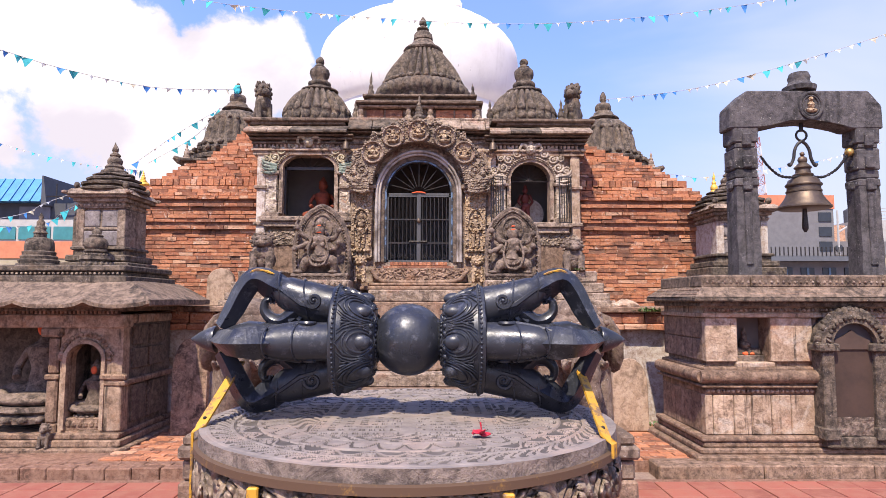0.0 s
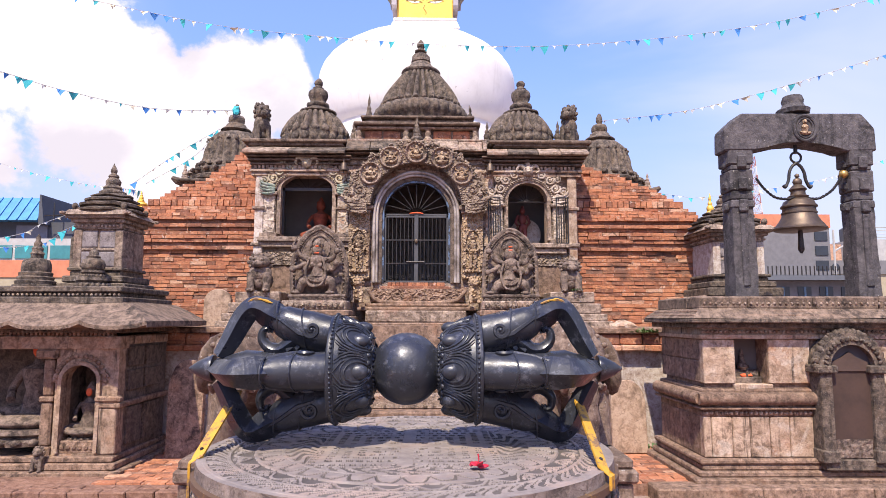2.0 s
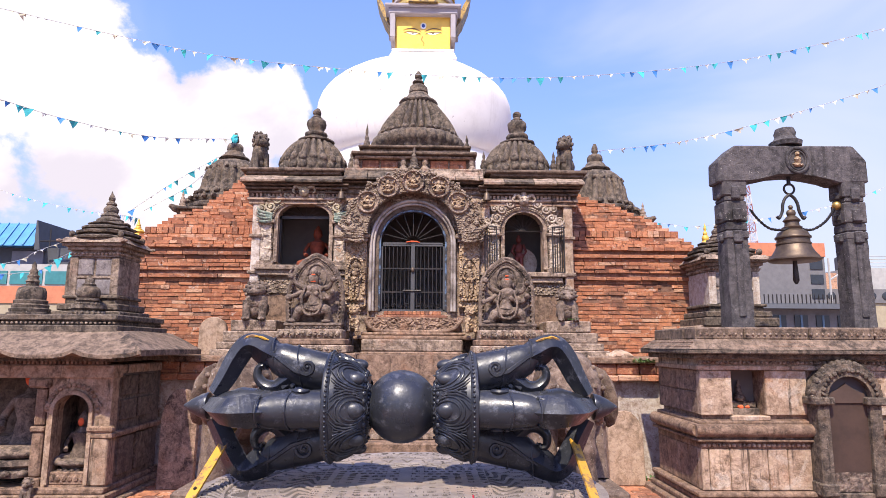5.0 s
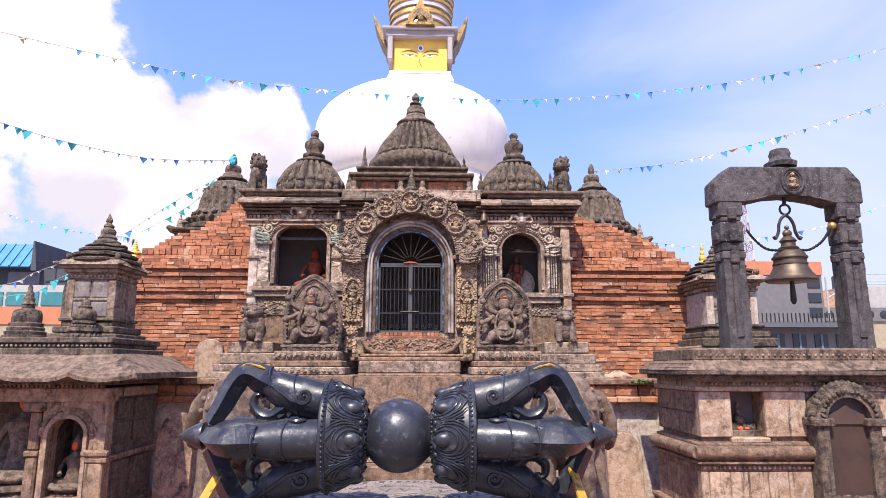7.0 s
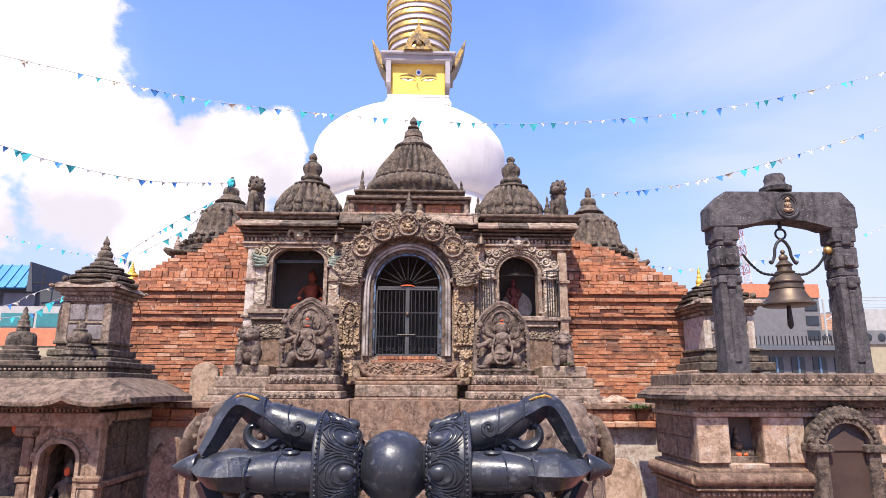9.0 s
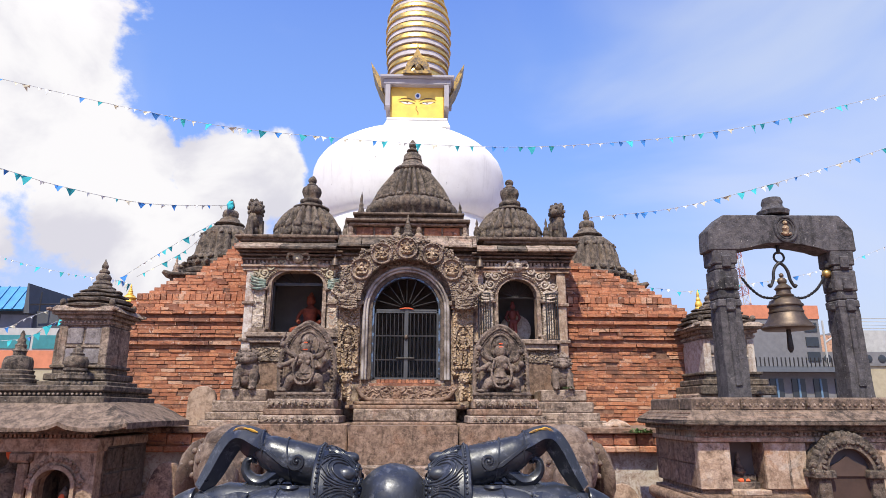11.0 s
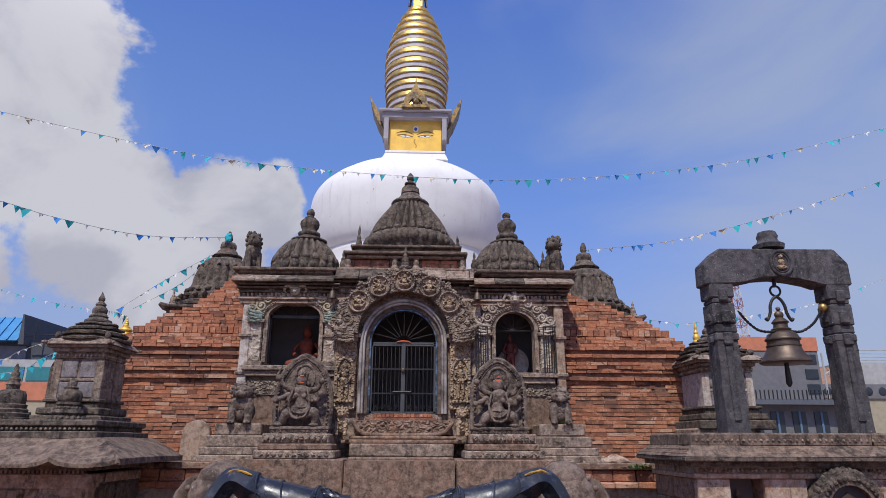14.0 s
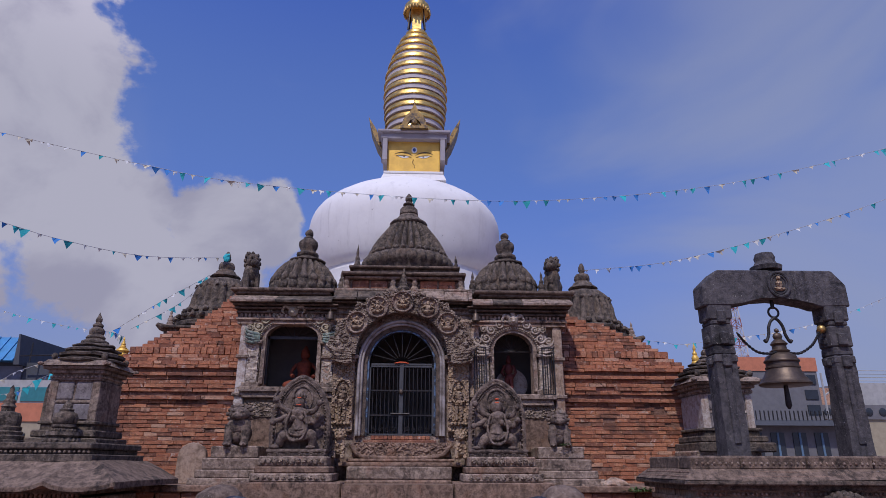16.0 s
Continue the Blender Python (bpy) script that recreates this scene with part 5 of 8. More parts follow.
        for q in (-1, 1):
            scroll(bm, (0.275, q * 0.05, 0.115), 0.024, 1.3, 0.007, 0, q)
            ball(bm, (0.305, q * 0.041, 0.13), (0.014, 0.008, 0.009), 1)
            tube(bm, [(0.26, q * 0.046, 0.09), (0.31, q * 0.048, 0.105), (0.36, q * 0.040, 0.14), (0.40, q * 0.03, 0.165)], [0.006, 0.008, 0.007, 0.003], 6)
        bm.transform(m @ Matrix.Translation((-0.010, 0, -0.004)))
        put("sea_monster_head", bm, BRONZE, prong)
        # raised bands round the horn and a keel along its back
        bm = bmesh.new()
        for j, lean in ((5, 0.45), (13, 0.6)):
            p, r = pts[j], rr[j] * 1.01
            d_ = (pts[j + 1] - pts[j - 1]).normalized()
            s_ = d_.cross(Vector((0, 1, 0))).normalized()
            tube(bm, [p + s_ * (r * math.cos(u)) + Vector((0, 1, 0)) * (r * 0.9 * math.sin(u)) + d_ * (lean * r * math.cos(u)) for u in [2 * math.pi * q / 20 for q in range(21)]], 0.0026, 6, up=d_)
        tube(bm, [p + (pts[min(i + 1, len(pts) - 1)] - pts[max(i - 1, 0)]).normalized().cross(Vector((0, 1, 0))) * (-r * 0.98) for i, (p, r) in enumerate(zip(pts, rr))][13:38], 0.004, 6)
        bm.transform(m)
        put("horn_band", bm, BRONZE, prong)
        bm = bmesh.new()
        # paint left along the elbow
        if k == 0:
            for q in (-1, 1):
                tube(bm, [p + Vector((0, q * r * 0.42, r * 0.90)) for p, r in zip(pts[15:27], rr[15:27])], [0.0015, 0.003, 0.004, 0.003, 0.002, 0.0035, 0.005, 0.004, 0.003, 0.004, 0.003, 0.001], 5)
            put("paint_patch", bm, YELLOW, prong, "yellow paint remains")
        else:
            bm.free()
# yellow holding straps
for i, (top, bot) in enumerate(((Vector((-0.325, 1.86, 1.478)), Vector((-0.37, 1.66, 1.335))), (Vector((0.655, 1.86, 1.468)), Vector((0.632, 1.53, 1.335))))):
    st = thing("holding_strap", "chipped yellow painted flat iron strap", "strap", "straps holding the thunderbolt", at=(0, 0, 0))
    s = -1 if i == 0 else 1
    d = (bot - top).normalized()
    outw = Vector((s * 0.25, -1, 0.35)).normalized()
    side = d.cross(outw).normalized() * 0.0135
    nrm = d.cross(side).normalized() * 0.003
    bm = bmesh.new()
    over = bot + Vector((0, 0, 0))
    e_dir = Vector((bot.x - DX, bot.y - DY, 0)).normalized()
    edge = Vector((DX, DY, 0)) + e_dir * (DR + 0.016)
    bot = Vector((DX, DY, DZ + 0.006)) + e_dir * (DR - 0.004)
    line = [top, bot, Vector((edge.x, edge.y, DZ - 0.008)), Vector((edge.x, edge.y, 1.29 if i else 0.95))]
    prev = None
    tang = Vector((-e_dir.y, e_dir.x, 0)) * 0.0135
    tang = tang if tang.dot(side) > 0 else -tang
    for n_p, a_ in enumerate(line):
        if n_p > 1:
            side, nrm = tang, e_dir * 0.003
        ring = [bm.verts.new(a_ + side + nrm), bm.verts.new(a_ - side + nrm), bm.verts.new(a_ - side - nrm), bm.verts.new(a_ + side - nrm)]
        if prev:
            for q in range(4):
                bm.faces.new((prev[q], prev[(q + 1) % 4], ring[(q + 1) % 4], ring[q]))
        else:
            bm.faces.new(ring)
        prev = ring
    bm.faces.new(prev)
    part("strap", bm, YELLOW, st)
    bm = bmesh.new()
    for u in (0.12, 0.9):
        ball(bm, top.lerp(bot, u) + outw * 0.003, 0.006, 1)
    part("rivets", bm, IRON, st)
# clamps on the hoop
for a in (238, 292):
    c = Vector((DX + (DR + 0.014) * math.cos(radians(a)), DY + (DR + 0.014) * math.sin(radians(a)), 1.285))
    solo("hoop_clamp", B(c.x - 0.012, c.x + 0.012, c.y - 0.008, c.y + 0.006, 1.18, 1.278, bevel=0.003), YELLOW, "yellow painted clamp on the drum hoop", "clamp", "clamps of the hoop")
# red hibiscus on the slab
flower = thing("red_flower", "crumpled red hibiscus blossom lying on the slab", "flower", at=(0.345, 1.525, 1.336))
FL = plain("crimson_petal", (0.5, 0.015, 0.04), 0.6)
for i in range(5):
    a = i * 1.26
    bm = bmesh.new()
    ball(bm, (0.012 * math.cos(a), 0.012 * math.sin(a), 0.006 + 0.002 * i), (0.013, 0.009, 0.0035), 2, (20 * math.cos(a), 25 * math.sin(a), math.degrees(a)))
    part("petal", wear(bm, 0.003, 90, i), FL, flower, smooth=True)
part("stamen", tube(bmesh.new(), [(0, 0, 0.008), (0.002, -0.002, 0.02), (0.0, -0.002, 0.034)], [0.002, 0.0015, 0.002], 6), FL, flower)

# ---- bell plinth ----
plinth = thing("bell_plinth", "pale stained stone bell plinth with niche and false door", "plinth", at=(0, 0, 0))
PX0, PX1, PY0, PY1 = 2.95, 5.86, 6.40, 7.58
for o, z0, z1 in ((0.16, 0.06, 0.15), (0.09, 0.15, 0.21), (0.05, 0.21, 0.27), (0.07, 0.27, 0.32)):
    part("base_course", wear(B(PX0 - o, PX1 + o, PY0 - o, PY1 + o, z0, z1, bevel=0.015), 0.008, 4, o), BROWN, plinth)
# lower blocks
core_bm = bmesh.new()
box(core_bm, PX0 + 0.03, PX1 - 0.03, PY0 + 0.03, PY1 - 0.03, 0.1, 1.0)
box(core_bm, PX0 + 0.06, 3.31, PY0 + 0.06, PY1 - 0.06, 0.98, 1.6)
box(core_bm, 3.65, PX1 - 0.06, PY0 + 0.06, PY1 - 0.06, 0.98, 1.6)
box(core_bm, 3.3, 3.66, PY0 + 0.28, PY1 - 0.06, 0.98, 1.6)
part("core", core_bm, BROWN, plinth)


def block(x0, x1, y0, y1, z0, z1, mat=PALE):
    bm = B(x0 + 0.003, x1 - 0.003, y0, y1, z0 + 0.003, z1 - 0.003, bevel=0.008)
    part("stone_block", wear(bm, 0.005, 6, x0), mat, plinth)


for x0, x1 in ((2.95, 3.03), (3.03, 3.24), (3.24, 3.42), (3.42, 3.62), (3.62, 3.82), (3.82, 4.06), (4.70, 5.1), (5.1, 5.5), (5.5, 5.86)):
    block(x0, x1, PY0, PY0 + 0.1, 0.32, 0.72)
# west face in browner stone than the front, its shade put in the colour
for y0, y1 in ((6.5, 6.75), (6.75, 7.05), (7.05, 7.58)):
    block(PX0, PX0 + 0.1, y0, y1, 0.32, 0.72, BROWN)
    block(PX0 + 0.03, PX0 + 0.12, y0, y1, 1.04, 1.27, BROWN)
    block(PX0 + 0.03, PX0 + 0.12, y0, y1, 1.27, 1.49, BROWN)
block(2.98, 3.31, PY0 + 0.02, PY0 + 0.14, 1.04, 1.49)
block(3.65, 4.08, PY0 + 0.02, PY0 + 0.14, 1.04, 1.49)
block(4.66, 5.3, PY0 + 0.02, PY0 + 0.14, 1.04, 1.49)
block(5.3, 5.84, PY0 + 0.02, PY0 + 0.14, 1.04, 1.49)
block(3.28, 3.68, PY0 + 0.0, PY0 + 0.3, 0.985, 1.04)
# middle moulding: bead row under a round torus
bm = bmesh.new()
for o, z0, z1 in ((0.0, 0.72, 0.79), (0.05, 0.79, 0.815)):
    box(bm, PX0 - o, PX1 + o, PY0 - o, PY1 + o, z0, z1, bevel=0.006)
tube(bm, [(PX0 - 0.03, PY1, 0.90), (PX0 - 0.03, PY0 - 0.03, 0.90)], 0.065, 10)
tube(bm, [(PX0 - 0.06, PY0 - 0.03, 0.90), (PX1 + 0.06, PY0 - 0.03, 0.90)], 0.065, 10)
tube(bm, [(PX1 + 0.03, PY0 - 0.05, 0.90), (PX1 + 0.03, PY1, 0.90)], 0.065, 10)
box(bm, PX0 + 0.0, PX1, PY0, PY1, 0.95, 0.99, bevel=0.006)
box(bm, PX0 - 0.02, PX1 + 0.02, PY0 - 0.02, PY1 + 0.02, 0.82, 0.95)
part("torus_moulding", wear(bm, 0.006, 5), BROWN, plinth, smooth=True)
bm = beads(bmesh.new(), 2.98, 4.04, PY0 - 0.005, 0.755, 0.05, 0.021)
beads(bm, 4.7, 5.84, PY0 - 0.005, 0.755, 0.05, 0.021)
part("leaf_beads", bm, PALE, plinth, smooth=True)
# entablature and eave
bm = bmesh.new()
box(bm, PX0 + 0.0, PX1, PY0, PY1, 1.49, 1.535, bevel=0.005)
box(bm, PX0 + 0.03, PX1 - 0.03, PY0 + 0.03, PY1 - 0.03, 1.535, 1.62)
part("frieze", bm, PALE, plinth)
bm = beads(bmesh.new(), 2.98, 5.84, PY0 + 0.005, 1.565, 0.046, 0.019)
part("bead_row", bm, GREY, plinth, smooth=True)
bm = bmesh.new()
box(bm, PX0 - 0.06, PX1 + 0.06, PY0 - 0.06, PY1 + 0.06, 1.60, 1.65, bevel=0.008)
box(bm, PX0 - 0.13, PX1 + 0.13, PY0 - 0.14, PY1 + 0.13, 1.65, 1.70, bevel=0.012)
part("eave", wear(bm, 0.008, 4), DARK, plinth)
bm = frustum(bmesh.new(), PX0 - 0.13, PX1 + 0.13, PY0 - 0.14, PY1 + 0.13, 1.70, 1.80, 0.13)
bmesh.ops.subdivide_edges(bm, edges=bm.edges, cuts=5, use_grid_fill=True)
part("eave_slope", wear(bm, 0.015, 4), ROOF, plinth)
bm = bmesh.new()
for o, z0 in ((0.10, 1.715), (0.05, 1.755)):
    box(bm, PX0 - o, PX1 + o, PY0 - o, PY1 + o, z0, z0 + 0.026, bevel=0.008)
part("eave_ledge", wear(bm, 0.010, 5), BROWN, plinth)
for x0, x1 in ((2.95, 3.45), (3.46, 4.12), (4.13, 4.8), (4.81, 5.86)):
    part("parapet_slab", wear(B(x0, x1, PY0 - 0.02, PY0 + 0.3, 1.79, 1.925, bevel=0.018), 0.008, 5, x0), ROOF, plinth)
part("parapet_slab", wear(B(PX0, PX1, PY0 + 0.302, PY1, 1.79, 1.92, bevel=0.015), 0.008, 5), ROOF, plinth)
bm = beads(bmesh.new(), 3.0, 5.8, PY0 - 0.02, 1.85, 0.06, 0.016)
part("parapet_relief", bm, GREY, plinth)
# niche back in the same dark interior colour, for its shade
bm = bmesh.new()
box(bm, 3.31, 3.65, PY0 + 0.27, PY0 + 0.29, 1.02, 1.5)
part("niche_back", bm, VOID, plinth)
bm = bmesh.new()
for k_ in range(2):
    box(bm, 3.33, 3.63, PY0 + 0.12 + 0.07 * k_, PY0 + 0.27, 1.03 + 0.07 * k_, 1.10 + 0.07 * k_, bevel=0.008)
part("niche_shelf", bm, STATUE, plinth)
# false door
fd = part("false_door", B(4.14, 4.62, PY0 - 0.112, PY0 + 0.05, 0.30, 1.25), plain("dark_brown_door", (0.055, 0.030, 0.022), 0.75, 0.45), plinth, "dark stone false door with carved arch")
for jx in (4.12, 4.64):
    bm = B(jx - 0.06, jx + 0.06, PY0 - 0.165, PY0 + 0.04, 0.32, 1.18, bevel=0.012)
    part("door_jamb", wear(bm, 0.006, 8, jx), DARK, fd)
    part("jamb_capital", wear(B(jx - 0.10, jx + 0.10, PY0 - 0.20, PY0 + 0.04, 1.16, 1.24, bevel=0.012), 0.006, 8, jx), DARK, fd)
    part("jamb_foot", wear(B(jx - 0.08, jx + 0.08, PY0 - 0.185, PY0 + 0.04, 0.30, 0.42, bevel=0.012), 0.006, 8, jx), DARK, fd)
part("door_sill", wear(B(4.08, 4.70, PY0 - 0.15, PY0 + 0.02, 0.22, 0.33, bevel=0.012), 0.006, 8), DARK, fd)
part("door_arch", arch_band(bmesh.new(), 4.38, 1.22, 0.22, 0.22, 0.33, 0.34, PY0 - 0.18, PY0 + 0.05, n=24), DARK, fd)
bm = bmesh.new()
for i in range(19):
    a = math.pi * i / 18
    ball(bm, (4.38 + 0.33 * math.cos(a), PY0 - 0.12, 1.22 + 0.34 * math.sin(a)), (0.045, 0.05, 0.05), 1)
    ball(bm, (4.38 + 0.275 * math.cos(a), PY0 - 0.18, 1.22 + 0.28 * math.sin(a)), (0.025, 0.03, 0.025), 1)
part("arch_foliage", wear(bm, 0.012, 18), DARK, fd, smooth=True)
part("door_tympanum", prism(bmesh.new(), [(4.16, 1.2)] + [(4.38 - 0.22 * math.cos(math.pi * i / 14), 1.22 + 0.22 * math.sin(math.pi * i / 14)) for i in range(15)] + [(4.60, 1.2)], PY0 - 0.108, PY0 + 0.05), plain("blue_grey_slate", (0.045, 0.042, 0.048)), fd)
part("door_head", prism(bmesh.new(), [(4.19, 1.18), (4.20, 1.27), (4.30, 1.31), (4.38, 1.37), (4.46, 1.31), (4.56, 1.27), (4.57, 1.18)], PY0 - 0.128, PY0 - 0.10), plain("brown_door_head", (0.075, 0.045, 0.035), 0.7, 0.6), fd)
bm = relief(bmesh.new(), 4.20, 4.56, 0.34, 0.52, PY0 - 0.115, 0.02, 24, 12, foliage_fn(7, 4, 4))
part("door_foot_relief", bm, STATUE, fd)

# ---- bell frame on the plinth ----
BY = 7.0
gantry = thing("bell_gantry", "lichen-spotted dark stone bell gantry with carved lintel", "bell gantry", at=(0, 0, 0))
for x0, x1, s in ((3.55, 3.85, 1), (4.93, 5.22, -1)):
    cx = (x0 + x1) / 2
    bm = frustum(bmesh.new(), x0 + 0.02, x1 - 0.02, BY - 0.125, BY + 0.125, 1.92, 2.95, 0.012)
    bmesh.ops.subdivide_edges(bm, edges=bm.edges, cuts=8, use_grid_fill=True)
    post = part("post", wear(bm, 0.012, 5, x0), BELLSTONE, gantry)
    for z0, z1, e in ((2.93, 3.02, 0.022), (3.02, 3.12, 0.03), (3.12, 3.36, 0.018), (3.36, 3.42, 0.032), (3.42, 3.60, 0.008)):
        bm = box(bmesh.new(), x0 + e, x1 - e, BY - 0.135 + e * 0.4, BY + 0.135 - e * 0.4, z0, z1, bevel=0.014)
        part("post_block", wear(bm, 0.010, 6, z0), BELLSTONE, post)
    for z in (2.95, 3.2, 3.45):
        part("bracket", wear(B(cx - 0.05, cx + 0.05, BY - 0.165, BY - 0.11, z - 0.07, z + 0.07, bevel=0.012), 0.006, 8), BELLSTONE, post)
        for q in (-1, 1):
            part("side_knob", wear(B(cx + q * 0.125 - 0.03, cx + q * 0.125 + 0.03, BY - 0.05, BY + 0.05, z - 0.05, z + 0.04, bevel=0.018), 0.010, 8), BELLSTONE, post)
    part("post_fillet", wear(B(cx - 0.04, cx + 0.04, BY - 0.145, BY - 0.11, 2.05, 2.86, bevel=0.01), 0.008, 8), BELLSTONE, post)
bm = prism(bmesh.new(), [(3.52, 3.58), (3.87, 3.58), (3.98, 3.63), (4.2, 3.67), (4.40, 3.68), (4.62, 3.66), (4.80, 3.62), (4.90, 3.58), (5.25, 3.59), (5.25, 3.84), (5.10, 4.02), (3.72, 4.01), (3.53, 3.83)], BY - 0.14, BY + 0.14)
bmesh.ops.bevel(bm, geom=bm.edges[:], offset=0.015, segments=1, affect="EDGES")
bmesh.ops.triangulate(bm, faces=[f for f in bm.faces if len(f.verts) > 4])
part("lintel", wear(bm, 0.008, 6), BELLSTONE, gantry)
bm = lathe(bmesh.new(), [(0.17, 4.04), (0.18, 4.09), (0.13, 4.12), (0.11, 4.16), (0.12, 4.20), (0.10, 4.255), (0.085, 4.26)], 20, (4.40, BY, 0))
part("lintel_knob", bm, BELLSTONE, gantry, smooth=True)
bm = bmesh.new()
for rx_, rz_, th_ in ((0.125, 0.145, 0.020), (0.092, 0.112, 0.012)):
    tube(bm, [(4.44 + rx_ * math.cos(u), BY - 0.142, 3.84 + rz_ * math.sin(u)) for u in [2 * math.pi * i / 28 for i in range(29)]], th_, 8)
part("plaque_rim", bm, BELLSTONE, gantry)
bm = ball(ball(bmesh.new(), (4.44, BY - 0.145, 3.84), (0.042, 0.03, 0.05), 2), (4.44, BY - 0.145, 3.785), (0.072, 0.03, 0.026), 2)
ball(bm, (4.44, BY - 0.15, 3.91), (0.026, 0.026, 0.03), 2)
part("plaque_relief", bm, WARM, gantry, "ochre seated figure relief on the lintel", smooth=True)
for x, z in ((4.90, 3.33),):
    part("chain_boss", ball(bmesh.new(), (x, BY - 0.06, z), (0.05, 0.05, 0.05), 2), BRASS, gantry, "brass chain boss", smooth=True)

# ---- bell ----
bell = thing("bell", "aged bronze temple bell on an iron hanger", "bell", at=(4.40, BY, 0))
prof = [(0.262, 2.690), (0.275, 2.700), (0.274, 2.715), (0.262, 2.722), (0.250, 2.745), (0.218, 2.785), (0.190, 2.835), (0.176, 2.875), (0.184, 2.88), (0.184, 2.895), (0.174, 2.90), (0.170, 2.945), (0.186, 2.950), (0.190, 2.962), (0.184, 2.975), (0.172, 2.982), (0.158, 3.02), (0.10, 3.055), (0.05, 3.06)]
bm = lathe(bmesh.new(), prof + [(0.045, 3.05)], 56)
body = part("bell_body", bm, BELLM, bell, smooth=True)
bm = bmesh.new()
lathe(bm, [(0.10, 3.06), (0.11, 3.08), (0.08, 3.10), (0.075, 3.14), (0.095, 3.16), (0.07, 3.19), (0.04, 3.22)], 20)
ball(bm, (0, 0, 3.25), (0.055, 0.04, 0.05), 2), ball(bm, (0, 0, 3.32), 0.03, 1)
part("crown_knob", bm, BELLM, bell, smooth=True)
bm = bmesh.new()
for s in (-1, 1):
    tube(bm, curve_pts([(0, 0, 3.47), (s * 0.05, 0, 3.43), (s * 0.085, 0, 3.36), (s * 0.10, 0, 3.27), (s * 0.14, 0, 3.19), (s * 0.165, 0, 3.21)]), 0.018, 8)
part("hanger", bm, IRON, bell, smooth=True)
bm = bmesh.new()
tube(bm, [(0.06 * math.cos(a), 0, 3.535 + 0.06 * math.sin(a)) for a in [2 * math.pi * i / 20 for i in range(21)]], 0.013, 8)
part("ring", bm, IRON, bell, smooth=True)
part("hook", tube(bmesh.new(), [(0, 0, 3.58), (0, 0, 3.72)], 0.022, 8), IRON, bell)
bm = tube(bmesh.new(), [(0, 0, 3.0), (0, 0, 2.68)], 0.012, 8)
tube(bm, [(0.0, 0, 2.70), (0.0, 0, 2.55), (0.0, 0, 2.47), (0, 0, 2.43)], [0.022, 0.03, 0.034, 0.012], 10)
part("clapper", bm, IRON, bell, smooth=True)
# chain from post to post round the bell's shoulder
for pts in ([(3.90, 3.27), (3.98, 3.16), (4.10, 3.06), (4.24, 3.04), (4.33, 3.06)], [(4.46, 3.05), (4.6, 3.05), (4.74, 3.13), (4.82, 3.22), (4.88, 3.31)]):
    bm = bmesh.new()
    line = curve_pts([(x, BY - 0.06, z) for x, z in pts], 7)
    for i, p in enumerate(line[:-1]):
        q = line[i + 1]
        mid, d = (p + q) / 2, (q - p)
        a = math.atan2(d.z, d.x)
        n2 = Vector((-math.sin(a), 0, math.cos(a))) if i % 2 else Vector((0, 1, 0))
        e = Vector((math.cos(a), 0, math.sin(a)))
        tube(bm, [mid + e * (0.024 * math.cos(u)) + n2 * (0.012 * math.sin(u)) for u in [2 * math.pi * k / 8 for k in range(9)]], 0.0055, 5, up=n2.cross(e))
    solo("bell_chain", bm, IRON, "dark iron chain holding the bell to the post", "chain", "chains of the bell")
bm = lathe(bmesh.new(), [(0.05, 1.17), (0.055, 1.22), (0.03, 1.26), (0.025, 1.32), (0.01, 1.38)], 14, (3.47, PY0 + 0.22, 0))
solo("niche_idol", ball(bm, (3.47, PY0 + 0.2, 1.2), (0.07, 0.05, 0.03), 1), STATUE, "small dark idol standing in the plinth niche", "statue", smooth=True)
solo("niche_flowers", wear(ball(ball(bmesh.new(), (3.44, PY0 + 0.14, 1.115), (0.03, 0.02, 0.018), 2), (3.52, PY0 + 0.15, 1.115), (0.025, 0.02, 0.015), 2), 0.012, 40), REDPOW, "red flower offerings in the plinth niche", "flowers")

# ---- seated and guardian figures, each one plain mesh ----
def seated(bm, x, y, z, h, arms=2):
    """A cross-legged figure."""
    ball(bm, (x, y, z + h * 0.84), (h * 0.105, h * 0.10, h * 0.125), 3)
    lathe(bm, [(h * 0.10, z + h * 0.90), (h * 0.105, z + h * 0.94), (h * 0.07, z + h * 0.99), (h * 0.04, z + h * 1.05), (h * 0.01, z + h * 1.08)], 14, (x, y, 0))
    lathe(bm, [(h * 0.20, z + h * 0.12), (h * 0.17, z + h * 0.28), (h * 0.145, z + h * 0.40), (h * 0.19, z + h * 0.56), (h * 0.20, z + h * 0.64), (h * 0.10, z + h * 0.70), (h * 0.06, z + h * 0.76)], 18, (x, y, 0))
    for s in (-1, 1):
        tube(bm, curve_pts([(x + s * h * 0.15, y, z + h * 0.15), (x + s * h * 0.36, y - h * 0.14, z + h * 0.12), (x + s * h * 0.30, y - h * 0.30, z + h * 0.09), (x - s * h * 0.05, y - h * 0.34, z + h * 0.09)], 4), [h * 0.10] * 4 + [h * 0.09] * 5 + [h * 0.06] * 4, 10)
        for k in range(arms // 2):
            o = k * 0.13
            tube(bm, curve_pts([(x + s * h * 0.19, y, z + h * 0.62), (x + s * h * (0.30 + o * 0.5), y - h * 0.02, z + h * (0.42 + o * 1.6)), (x + s * h * (0.22 + o * 0.8), y - h * 0.18, z + h * (0.30 + o * 2.6))], 4), h * 0.045, 8)
    ball(bm, (x, y - h * 0.2, z + h * 0.07), (h * 0.40, h * 0.28, h * 0.08), 3)
    return bm


